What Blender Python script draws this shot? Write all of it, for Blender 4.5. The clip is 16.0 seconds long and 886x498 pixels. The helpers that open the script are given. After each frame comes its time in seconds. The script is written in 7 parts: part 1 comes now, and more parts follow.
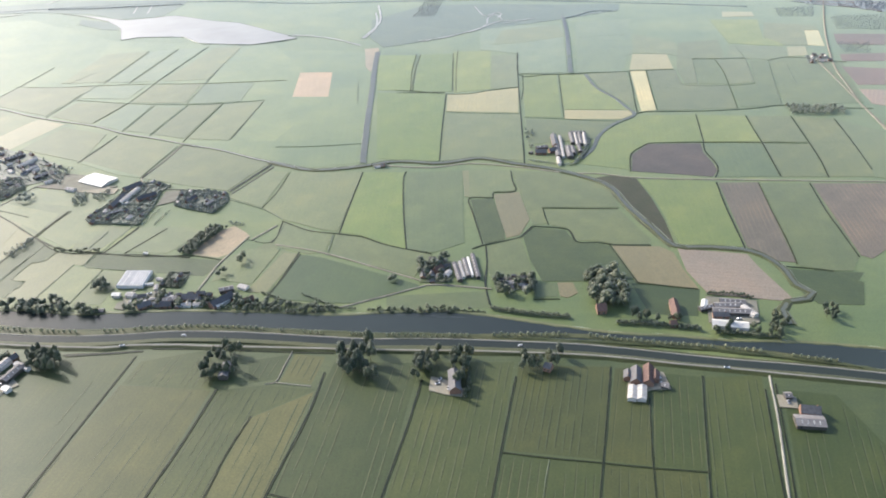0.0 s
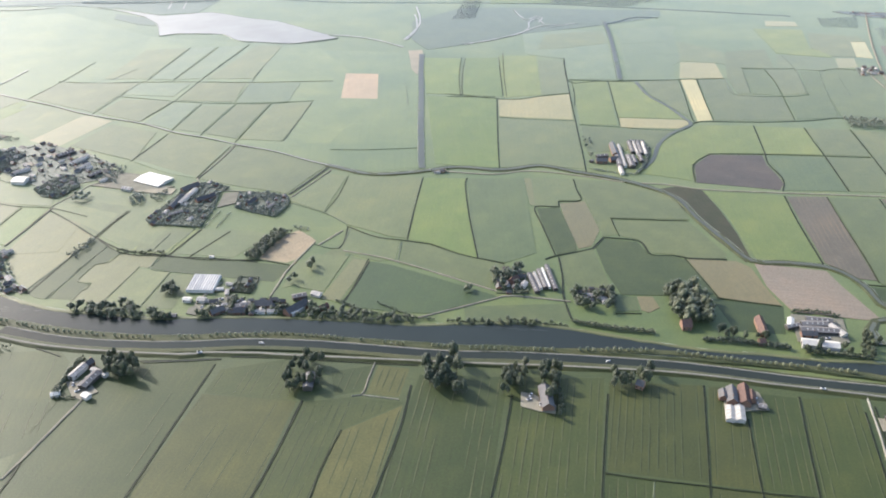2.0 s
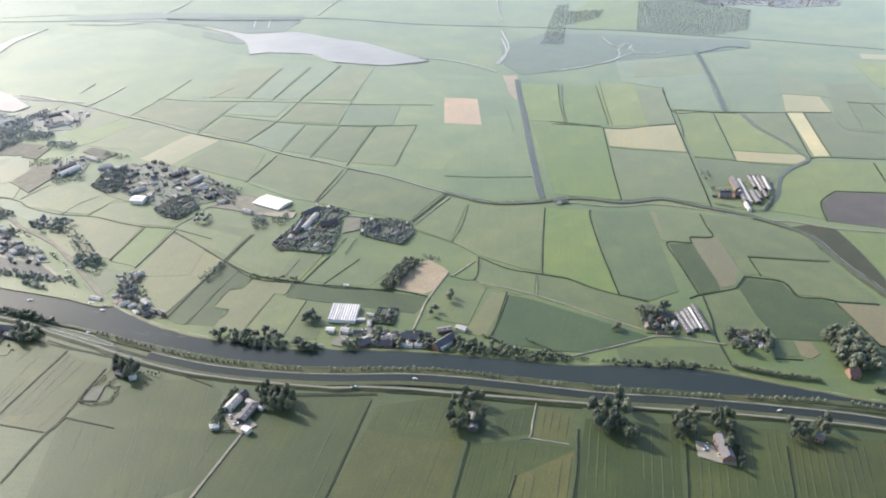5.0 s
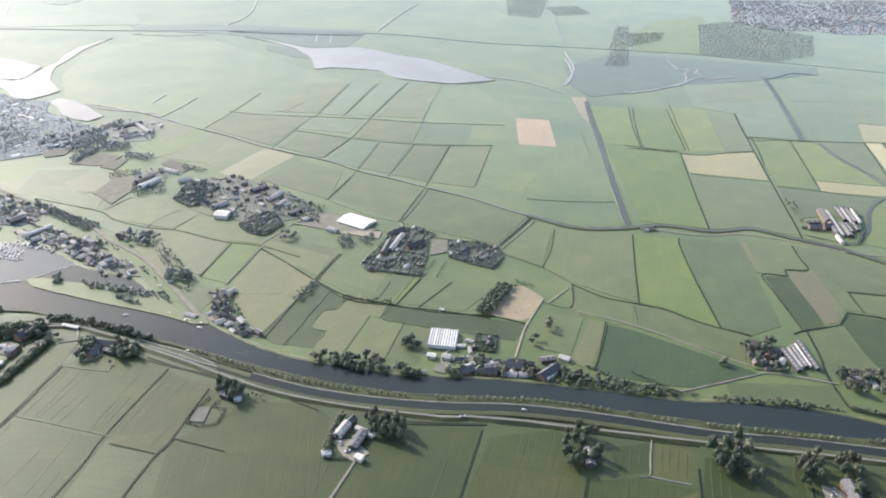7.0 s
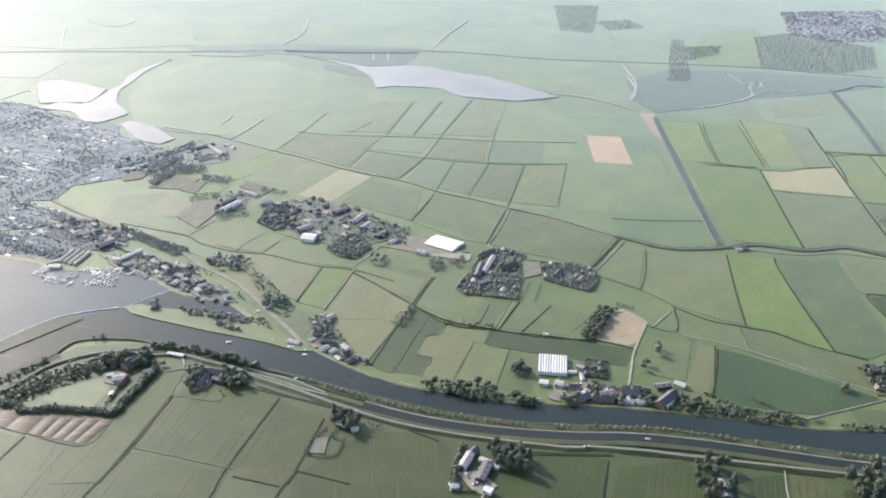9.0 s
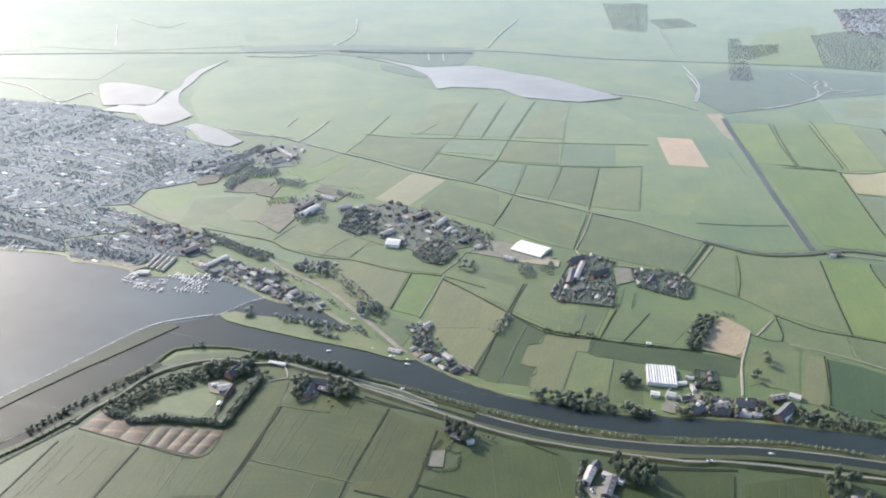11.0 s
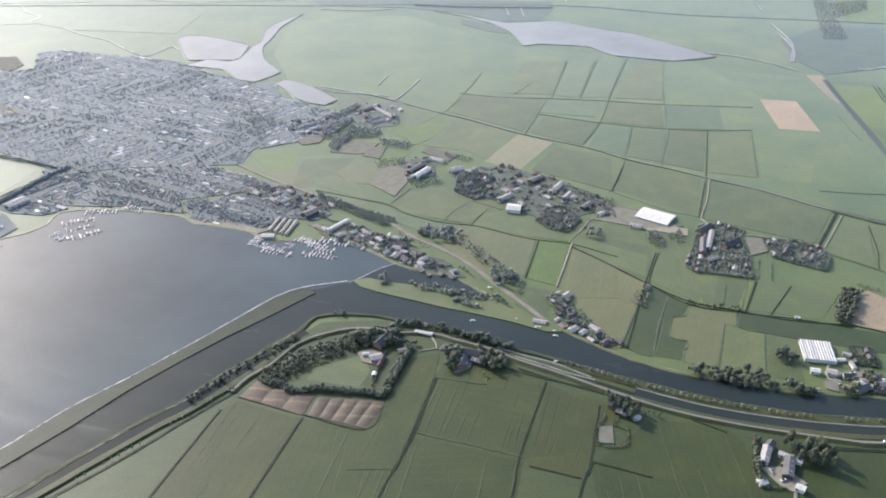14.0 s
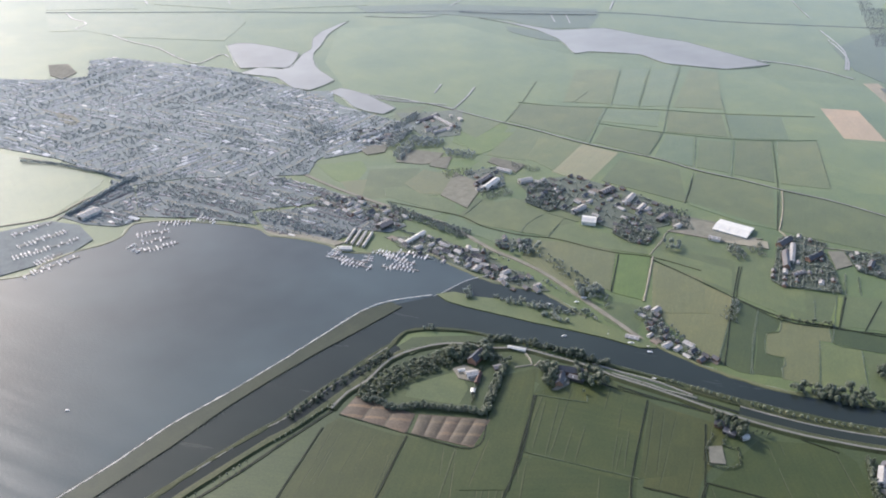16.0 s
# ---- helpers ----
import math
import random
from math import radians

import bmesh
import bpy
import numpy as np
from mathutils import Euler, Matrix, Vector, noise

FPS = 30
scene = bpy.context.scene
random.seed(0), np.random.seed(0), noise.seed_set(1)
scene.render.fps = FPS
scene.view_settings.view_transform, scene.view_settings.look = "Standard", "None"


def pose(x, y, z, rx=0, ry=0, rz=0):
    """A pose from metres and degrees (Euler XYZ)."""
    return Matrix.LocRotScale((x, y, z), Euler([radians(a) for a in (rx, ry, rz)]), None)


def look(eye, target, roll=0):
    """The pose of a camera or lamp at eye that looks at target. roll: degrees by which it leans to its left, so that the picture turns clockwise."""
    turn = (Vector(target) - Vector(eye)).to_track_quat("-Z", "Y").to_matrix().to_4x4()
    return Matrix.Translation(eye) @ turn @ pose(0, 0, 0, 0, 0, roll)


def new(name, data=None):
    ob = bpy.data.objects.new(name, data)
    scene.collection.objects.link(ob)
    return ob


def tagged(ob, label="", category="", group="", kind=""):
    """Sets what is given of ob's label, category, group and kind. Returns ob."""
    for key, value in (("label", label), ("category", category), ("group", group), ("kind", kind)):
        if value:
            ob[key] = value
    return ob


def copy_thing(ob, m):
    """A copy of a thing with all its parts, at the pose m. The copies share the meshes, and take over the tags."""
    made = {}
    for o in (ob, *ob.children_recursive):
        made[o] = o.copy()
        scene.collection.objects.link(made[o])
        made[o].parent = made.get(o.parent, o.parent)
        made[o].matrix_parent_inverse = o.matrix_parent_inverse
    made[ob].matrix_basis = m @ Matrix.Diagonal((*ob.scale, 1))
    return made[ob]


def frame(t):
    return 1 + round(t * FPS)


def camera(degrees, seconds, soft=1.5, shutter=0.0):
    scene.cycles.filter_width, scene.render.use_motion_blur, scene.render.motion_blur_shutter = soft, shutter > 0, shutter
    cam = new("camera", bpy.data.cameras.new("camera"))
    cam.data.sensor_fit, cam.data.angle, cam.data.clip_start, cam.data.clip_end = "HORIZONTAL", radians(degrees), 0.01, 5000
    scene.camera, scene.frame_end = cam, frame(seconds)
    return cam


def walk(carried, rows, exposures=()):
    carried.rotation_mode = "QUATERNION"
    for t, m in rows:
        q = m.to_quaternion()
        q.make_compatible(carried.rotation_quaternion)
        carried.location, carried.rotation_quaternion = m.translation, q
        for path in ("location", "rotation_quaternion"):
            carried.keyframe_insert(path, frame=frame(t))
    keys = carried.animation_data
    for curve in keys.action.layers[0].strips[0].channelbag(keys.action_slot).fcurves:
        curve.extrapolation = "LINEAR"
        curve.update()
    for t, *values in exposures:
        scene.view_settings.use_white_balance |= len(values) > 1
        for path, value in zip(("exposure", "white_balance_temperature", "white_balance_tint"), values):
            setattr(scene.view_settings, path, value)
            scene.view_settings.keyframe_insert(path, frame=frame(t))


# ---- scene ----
cam = camera(54.5, 16.0, soft=1.9)
PATH = [
    (0, (8.2, -0.1, 415.5), (25.80, 872.31, -72.92), -1.51),
    (0.5, (-10.1, 5.1, 415.8), (2.04, 877.06, -73.55), -1.49),
    (1, (-28.5, 10.2, 416.2), (-10.46, 881.27, -74.59), -1.02),
    (1.5, (-47.0, 15.1, 416.5), (-24.54, 886.67, -73.28), -0.50),
    (2, (-65.6, 19.9, 416.8), (-43.15, 892.07, -71.90), -0.11),
    (2.5, (-84.3, 24.6, 417.1), (-67.44, 897.29, -70.83), 0.08),
    (3, (-103.1, 29.1, 417.5), (-93.15, 903.63, -67.46), 0.13),
    (3.5, (-122.0, 33.5, 417.8), (-117.25, 910.86, -62.09), 0.23),
    (4, (-140.9, 37.8, 418.1), (-140.00, 917.32, -57.73), 0.32),
    (6.5, (-236.2, 57.1, 420.1), (-246.58, 944.35, -40.97), 1.99),
    (7, (-255.4, 60.5, 420.6), (-277.62, 949.72, -36.31), 1.96),
    (7.5, (-274.6, 63.8, 421.1), (-306.52, 953.11, -35.01), 1.75),
    (8, (-293.8, 66.9, 421.7), (-335.80, 956.18, -33.78), 1.66),
    (8.5, (-313.0, 69.9, 422.2), (-358.39, 961.63, -28.06), 1.28),
    (9, (-332.3, 72.7, 422.9), (-379.13, 967.27, -21.69), 0.77),
    (11.5, (-428.1, 84.7, 426.7), (-504.73, 973.65, -24.91), 0.11),
    (12, (-447.2, 86.7, 427.6), (-534.67, 971.53, -29.94), -0.06),
    (12.5, (-466.2, 88.4, 428.6), (-559.20, 969.81, -34.60), -0.19),
    (13, (-485.2, 90.1, 429.7), (-585.13, 967.35, -39.81), -0.48),
    (13.5, (-504.1, 91.5, 430.8), (-601.67, 964.48, -47.20), -0.22),
    (14, (-523.0, 92.9, 432.0), (-608.17, 955.98, -65.78), 0.33),
    (14.5, (-541.8, 94.0, 433.2), (-622.69, 952.05, -73.93), 0.67),
    (15, (-560.4, 95.0, 434.6), (-642.60, 960.50, -59.56), 0.73),
    (15.5, (-579.0, 95.9, 436.0), (-665.84, 963.19, -54.07), 0.45),
    (16, (-597.6, 96.5, 437.5), (-690.58, 960.06, -58.11), 0.22),
]
walk(cam, [(t, look(eye, target, roll)) for t, eye, target, roll in PATH], [(0, 1.195, 6370, 14), (4, 1.17, 6320, 14), (8, 1.13, 6220, 14), (13.3, 1.085, 6110, 15.5), (14.2, 0.90, 6110, 17), (16, 0.85, 6110, 17)])

# ---- daylight: a low hazy sun ahead and to the west
SUN_AZ, SUN_EL = 50.0, 28.0  # degrees left of +y, degrees above the horizon
world = bpy.data.worlds.new("sky")
scene.world = world
world.use_nodes = True
sky = world.node_tree.nodes.new("ShaderNodeTexSky")
sky.sky_type = "NISHITA"
sky.sun_disc = False
sky.sun_elevation, sky.sun_rotation = radians(SUN_EL), radians(-SUN_AZ)
sky.air_density, sky.dust_density, sky.ozone_density = 1.0, 2.3, 1.0
back = world.node_tree.nodes["Background"]
back.inputs["Strength"].default_value = 0.15
world.node_tree.links.new(sky.outputs[0], back.inputs["Color"])
sun_data = bpy.data.lights.new("sun", "SUN")
sun_data.energy, sun_data.angle, sun_data.color = 3.0, radians(0.6), (1.0, 0.935, 0.84)
sun = new("sun", sun_data)
a, e = radians(SUN_AZ), radians(SUN_EL)
to_sun = Vector((-math.sin(a) * math.cos(e), math.cos(a) * math.cos(e), math.sin(e)))
sun.matrix_world = look(to_sun * 3000, (0, 0, 0))

# ---- materials
def material(name):
    m = bpy.data.materials.new(name)
    m.use_nodes = True
    return m, m.node_tree.nodes, m.node_tree.links, m.node_tree.nodes["Principled BSDF"]


def noise_node(N, L, scale, detail=4.0, rough=0.55, vec=None):
    n = N.new("ShaderNodeTexNoise")
    n.inputs["Scale"].default_value, n.inputs["Detail"].default_value, n.inputs["Roughness"].default_value = scale, detail, rough
    if vec:
        L.new(vec, n.inputs["Vector"])
    return n.outputs["Fac"]


def ramp_node(N, L, fac, stops):
    r = N.new("ShaderNodeValToRGB")
    while len(r.color_ramp.elements) < len(stops):
        r.color_ramp.elements.new(0.5)
    for el, (pos, col) in zip(r.color_ramp.elements, stops):
        el.position, el.color = pos, (*col, 1)
    L.new(fac, r.inputs["Fac"])
    return r.outputs["Color"]


def mix_node(N, L, kind, fac, a, b):
    m = N.new("ShaderNodeMix")
    m.data_type, m.blend_type = "RGBA", kind
    for sock, v in ((m.inputs[0], fac), (m.inputs[6], a), (m.inputs[7], b)):
        if isinstance(v, (int, float)):
            sock.default_value = v
        elif isinstance(v, tuple):
            sock.default_value = (*v, 1)
        else:
            L.new(v, sock)
    return m.outputs[2]


def coords(N, L, kind="Object", stretch=None):
    c = N.new("ShaderNodeTexCoord").outputs[kind]
    if not stretch:
        return c
    m = N.new("ShaderNodeMapping")
    m.inputs["Scale"].default_value = stretch
    L.new(c, m.inputs["Vector"])
    return m.outputs["Vector"]


def bump_node(N, L, P, height, strength, distance):
    b = N.new("ShaderNodeBump")
    b.inputs["Strength"].default_value, b.inputs["Distance"].default_value = strength, distance
    L.new(height, b.inputs["Height"])
    L.new(b.outputs["Normal"], P.inputs["Normal"])


def darker(c, k):
    return tuple(v * k for v in c)


def turf(name, col, other, stripe=0.0, period=12.0, patch=0.03, sheen=0.5, streak=0.16, spec=0.45, haze_rough=0.32, haze_tint=(0.86, 0.94, 1.0)):
    """Grass or crop: two tones in wide patches and ragged stains, fine tufts, streaks along the field's long side, and mown or drained bands."""
    m, N, L, P = material(name)
    vec = coords(N, L)
    wide = noise_node(N, L, patch, 5, 0.6, vec)
    fine = noise_node(N, L, 0.6, 3, 0.6, vec)
    lines = noise_node(N, L, 1.0, 3, 0.6, coords(N, L, stretch=(0.01, 0.28, 0.1)))
    c = ramp_node(N, L, wide, [(0.34, col), (0.66, other)])
    c = mix_node(N, L, "MULTIPLY", 0.5, c, ramp_node(N, L, fine, [(0.3, (0.55, 0.55, 0.55)), (0.7, (1.25, 1.25, 1.25))]))
    c = mix_node(N, L, "MULTIPLY", streak, c, ramp_node(N, L, lines, [(0.35, (0.6, 0.62, 0.6)), (0.65, (1.3, 1.28, 1.2))]))
    stain = noise_node(N, L, 0.014, 7, 0.66, vec)
    c = mix_node(N, L, "MULTIPLY", 0.75, c, ramp_node(N, L, stain, [(0.32, (0.74, 0.82, 0.84)), (0.5, (1.0, 1.0, 1.0)), (0.68, (1.30, 1.17, 1.05))]))
    if stripe:
        w = N.new("ShaderNodeTexWave")
        w.bands_direction = "Y"
        w.inputs["Scale"].default_value = 2 * math.pi / 20 / period
        w.inputs["Distortion"].default_value, w.inputs["Detail"].default_value, w.inputs["Detail Scale"].default_value = 1.6, 2.0, 0.4
        L.new(vec, w.inputs["Vector"])
        band = ramp_node(N, L, w.outputs["Fac"], [(0.76, (0.92, 0.92, 0.92)), (0.97, (1.75, 1.55, 1.3))])
        part_of = ramp_node(N, L, noise_node(N, L, 0.016, 2, 0.5, vec), [(0.36, (0, 0, 0)), (0.6, (stripe, stripe, stripe))])
        c = mix_node(N, L, "MULTIPLY", part_of, c, band)
    one = N.new("ShaderNodeObjectInfo").outputs["Random"]
    c = mix_node(N, L, "MULTIPLY", 1.0, c, ramp_node(N, L, one, [(0.0, (0.86, 0.9, 0.88)), (1.0, (1.12, 1.07, 1.05))]))
    L.new(c, P.inputs["Base Color"])
    P.inputs["Roughness"].default_value = 0.58
    P.inputs["Specular IOR Level"].default_value = spec
    P.inputs["Specular Tint"].default_value = (0.92, 1.0, 0.96, 1)
    # Cool grazing sheen stands in for haze over the grass.
    P.inputs["Sheen Weight"].default_value = sheen
    P.inputs["Sheen Roughness"].default_value = haze_rough
    P.inputs["Sheen Tint"].default_value = (*haze_tint, 1)
    bump_node(N, L, P, fine, 0.5, 0.25)
    return m


def plain(name, col, rough=0.6, vary=0.25, scale=0.6, metal=0.0, bump=0.0, spec=0.5, haze_sheen=0.0):
    """A built surface: one colour, weathered in blotches and in fine grain, a little different on each object."""
    m, N, L, P = material(name)
    vec = coords(N, L)
    blot = noise_node(N, L, scale, 6, 0.65, vec)
    grain = noise_node(N, L, scale * 9, 3, 0.6, vec)
    c = ramp_node(N, L, blot, [(0.3, darker(col, 1 - vary)), (0.7, darker(col, 1 + vary * 0.6))])
    c = mix_node(N, L, "MULTIPLY", 0.35, c, ramp_node(N, L, grain, [(0.3, (0.6, 0.6, 0.6)), (0.7, (1.2, 1.2, 1.2))]))
    one = N.new("ShaderNodeObjectInfo").outputs["Random"]
    c = mix_node(N, L, "MULTIPLY", 1.0, c, ramp_node(N, L, one, [(0.0, (0.78, 0.78, 0.8)), (1.0, (1.18, 1.16, 1.12))]))
    L.new(c, P.inputs["Base Color"])
    P.inputs["Roughness"].default_value, P.inputs["Metallic"].default_value = rough, metal
    P.inputs["Specular IOR Level"].default_value = spec
    # This sheen lifts far surfaces in place of real haze.
    P.inputs["Sheen Weight"].default_value, P.inputs["Sheen Roughness"].default_value = haze_sheen, 0.35
    P.inputs["Sheen Tint"].default_value = (0.82, 0.94, 1.0, 1)
    if bump:
        bump_node(N, L, P, grain, bump, 0.05)
    return m


def water_mat(name, col, rough, wave, height):
    m, N, L, P = material(name)
    vec = coords(N, L)
    murk = noise_node(N, L, 0.004, 4, 0.6, vec)
    L.new(ramp_node(N, L, murk, [(0.3, darker(col, 0.7)), (0.7, darker(col, 1.3))]), P.inputs["Base Color"])
    P.inputs["IOR"].default_value = 1.33
    gust = noise_node(N, L, 1.0, 3, 0.6, coords(N, L, stretch=(0.002, 0.011, 1)))
    streaks = noise_node(N, L, 1.0, 5, 0.7, coords(N, L, stretch=(0.006, 0.06, 1)))
    L.new(ramp_node(N, L, streaks, [(0.36, (rough * (0.75 if height > 0.12 else 0.94),) * 3), (0.66, (rough * (1.4 if height > 0.12 else 1.06),) * 3)]), P.inputs["Roughness"])
    ripple = noise_node(N, L, wave, 3, 0.6, vec)
    mul = N.new("ShaderNodeMath")
    mul.operation = "MULTIPLY"
    L.new(gust, mul.inputs[0])
    L.new(ripple, mul.inputs[1])
    bump_node(N, L, P, mul.outputs[0], 1.0, height)
    return m


TURF = {
    # Darker than the meadow: cloud shadow over the moor, put into the colour.
    "moor": turf("cloud_dark_moor_grass", (0.050, 0.070, 0.037), (0.064, 0.084, 0.043), sheen=0.5, spec=0.35, haze_tint=(0.79, 0.92, 1.0)),
    # Far field kind whose dull tone carries the haze.
    "haze": turf("hazed_dull_grass", (0.078, 0.106, 0.038), (0.098, 0.124, 0.043), patch=0.02, sheen=0.52, haze_tint=(0.79, 0.92, 1.0)),
    "moss": turf("blue_green_grass", (0.064, 0.091, 0.030), (0.080, 0.105, 0.035), sheen=0.42, haze_tint=(0.90, 0.96, 0.95)),
    "rows": turf("green_crop_rows", (0.056, 0.084, 0.029), (0.068, 0.096, 0.033), stripe=0.2, period=8, sheen=0.42),
    "mustard": turf("yellowing_grass", (0.068, 0.072, 0.021), (0.084, 0.086, 0.026), sheen=0.16, spec=0.3),
    "gold": turf("golden_stubble", (0.225, 0.202, 0.098), (0.200, 0.182, 0.090), stripe=0.2, period=5, sheen=0.5),
    "garden": turf("dark_garden_ground", (0.045, 0.060, 0.031), (0.080, 0.088, 0.050), patch=0.12, sheen=0.6),
    # The wide two-tone patches imitate passing cloud shade in the colour.
    "meadow": turf("meadow_grass", (0.068, 0.103, 0.031), (0.105, 0.136, 0.039), patch=0.006, sheen=0.55, haze_tint=(0.79, 0.92, 1.0)),
    # Lighter copy of the pasture for hazy distance, haze in the colour.
    "pale": turf("hazed_pasture_grass", (0.078, 0.108, 0.035), (0.098, 0.124, 0.042), sheen=0.6, haze_tint=(0.79, 0.92, 1.0)),
    "green": turf("pasture_grass", (0.062, 0.083, 0.024), (0.083, 0.101, 0.030), haze_tint=(0.91, 0.96, 0.95)),
    "deep": turf("deep_green_grass", (0.038, 0.055, 0.019), (0.048, 0.066, 0.021), sheen=0.2, spec=0.35),
    "bottle": turf("bottle_green_crop", (0.032, 0.058, 0.015), (0.044, 0.070, 0.018), patch=0.012, sheen=0.2),
    "lush": turf("lush_grass", (0.086, 0.128, 0.021), (0.102, 0.138, 0.026), sheen=0.4),
    "lime": turf("yellow_green_grass", (0.103, 0.135, 0.028), (0.120, 0.148, 0.034), sheen=0.4),
    "olive": turf("olive_grass", (0.080, 0.103, 0.030), (0.096, 0.115, 0.035)),
    "stubble": turf("brown_dry_grass", (0.138, 0.116, 0.052), (0.116, 0.103, 0.044)),
    "hay": turf("dry_hay_grass", (0.108, 0.113, 0.042), (0.102, 0.108, 0.037)),
    "straw": turf("cut_straw", (0.238, 0.212, 0.090), (0.205, 0.190, 0.082), stripe=0.12, period=5),
    "sandy": turf("ripe_straw", (0.351, 0.310, 0.142), (0.304, 0.276, 0.129), stripe=0.3, period=5),
    "sand": turf("bare_sand", (0.36, 0.27, 0.175), (0.27, 0.215, 0.14), patch=0.06, sheen=0.2, spec=0.2),
    "pink": turf("bare_pink_earth", (0.360, 0.275, 0.185), (0.310, 0.245, 0.170), patch=0.03, sheen=0.3, spec=0.2),
    "pinksand": turf("pale_peat_edge", (0.265, 0.230, 0.165), (0.220, 0.195, 0.140), patch=0.04, sheen=0.3, spec=0.2),
    "pinksoil": turf("pale_stubble_earth", (0.228, 0.182, 0.142), (0.202, 0.162, 0.126), stripe=0.25, period=5.5, sheen=0.3, spec=0.2),
    "soilpink": turf("reddish_earth", (0.144, 0.108, 0.090), (0.120, 0.096, 0.078), stripe=0.25, period=5.5, sheen=0.3, spec=0.2),
    "soil": turf("dark_ploughed_earth", (0.055, 0.048, 0.042), (0.069, 0.059, 0.051), stripe=0.35, period=4, sheen=0.3, spec=0.2),
    "plough": turf("grey_ploughed_earth", (0.096, 0.084, 0.064), (0.116, 0.100, 0.076), stripe=0.4, period=5, sheen=0.3, spec=0.2),
    "ploughrow": turf("brown_ridged_earth", (0.098, 0.078, 0.056), (0.118, 0.095, 0.068), stripe=0.8, period=12, sheen=0.3, spec=0.2),
    "marsh": turf("brown_reed_marsh", (0.035, 0.039, 0.016), (0.049, 0.046, 0.025), patch=0.05, sheen=0.2, spec=0.2),
    "striped": turf("drained_pasture", (0.036, 0.051, 0.013), (0.047, 0.060, 0.016), stripe=0.12, period=7.5, sheen=0.16, spec=0.3),
    "deepstripe": turf("dark_drained_pasture", (0.031, 0.047, 0.012), (0.040, 0.053, 0.015), stripe=0.12, period=7.5, sheen=0.16, spec=0.3),
    "limestripe": turf("yellowing_drained_pasture", (0.043, 0.051, 0.014), (0.053, 0.062, 0.017), stripe=0.12, period=7.5, sheen=0.16, spec=0.3),
}
DRAINED = {"mustard": (6.0, 0.5), "striped": (6.2, 0.75), "deepstripe": (6.6, 0.5), "limestripe": (5.8, 0.9)}  # metres between ridges, share of them that shows
FURROW = turf("pale_furrow_ridge", (0.058, 0.070, 0.030), (0.074, 0.084, 0.036), patch=0.1, sheen=0.2, spec=0.2)
GRIP = turf("dark_grip", (0.026, 0.036, 0.014), (0.034, 0.044, 0.018), patch=0.1, sheen=0.1, spec=0.2)
# Wide patches again carry cloud shade in the grass colour.
GROUND = turf("open_grassland", (0.066, 0.099, 0.031), (0.104, 0.132, 0.040), patch=0.006, spec=0.35, sheen=0.54, streak=0.1, haze_tint=(0.79, 0.92, 1.0))
BANK = turf("rough_bank_grass", (0.042, 0.052, 0.020), (0.060, 0.066, 0.028), patch=0.06, sheen=0.35, spec=0.15)
DAM_GRASS = turf("dull_dam_grass", (0.022, 0.032, 0.018), (0.034, 0.043, 0.025), patch=0.06, sheen=0.2, spec=0.2)
# Paler reed copy for faint ditches; the haze is in its colour.
REED_PALE = turf("hazed_reed", (0.050, 0.068, 0.030), (0.066, 0.084, 0.036), patch=0.1, sheen=0.5, haze_tint=(0.79, 0.92, 1.0))
REED = turf("dark_reed", (0.020, 0.027, 0.010), (0.030, 0.037, 0.013), patch=0.1, sheen=0.08, spec=0.2)
LAKE_WATER = water_mat("lake_water", (0.052, 0.070, 0.070), 0.17, 0.4, 0.2)
RIVER_WATER = water_mat("river_water", (0.021, 0.028, 0.024), 0.2, 0.4, 0.16)
RIVER_WATER.node_tree.nodes["Principled BSDF"].inputs["Specular Tint"].default_value = (0.95, 1.0, 0.92, 1)
RING_WATER = water_mat("ring_canal_water", (0.024, 0.030, 0.024), 0.22, 0.5, 0.1)
RING_WATER.node_tree.nodes["Principled BSDF"].inputs["Specular IOR Level"].default_value = 0.3
CANAL_WATER = water_mat("weedy_canal_water", (0.068, 0.076, 0.060), 0.3, 0.6, 0.1)
DITCH_WATER = water_mat("ditch_water", (0.012, 0.016, 0.014), 0.2, 0.8, 0.1)
# Pale base colour stands for bright sky mirrored in the water.
POND_WATER = water_mat("sky_pale_pond_water", (0.262, 0.262, 0.238), 0.3, 0.5, 0.03)
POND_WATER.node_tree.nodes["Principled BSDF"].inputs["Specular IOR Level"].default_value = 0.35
ASPHALT = plain("worn_asphalt", (0.23, 0.225, 0.185), 0.85, 0.2, 0.05)
STONE = plain("pale_riprap_stone", (0.52, 0.50, 0.46), 0.85, 0.25, 0.4, 0.0, 0.5)
STONE_PALE = plain("pale_path_stone", (0.30, 0.285, 0.24), 0.9, 0.2, 0.1)
GRAVEL = plain("pale_gravel", (0.23, 0.215, 0.16), 0.9, 0.25, 0.1)
BALLAST = plain("railway_ballast", (0.185, 0.205, 0.22), 0.9, 0.2, 0.1)

# ---- the land
def link_mesh(name, verts, faces, mats, face_mats=None, smooth=False):
    me = bpy.data.meshes.new(name)
    me.from_pydata(verts, [], faces)
    for m in mats:
        me.materials.append(m)
    if face_mats:
        me.polygons.foreach_set("material_index", face_mats)
    if smooth:
        me.polygons.foreach_set("use_smooth", [True] * len(me.polygons))
    me.update()
    return new(name, me)


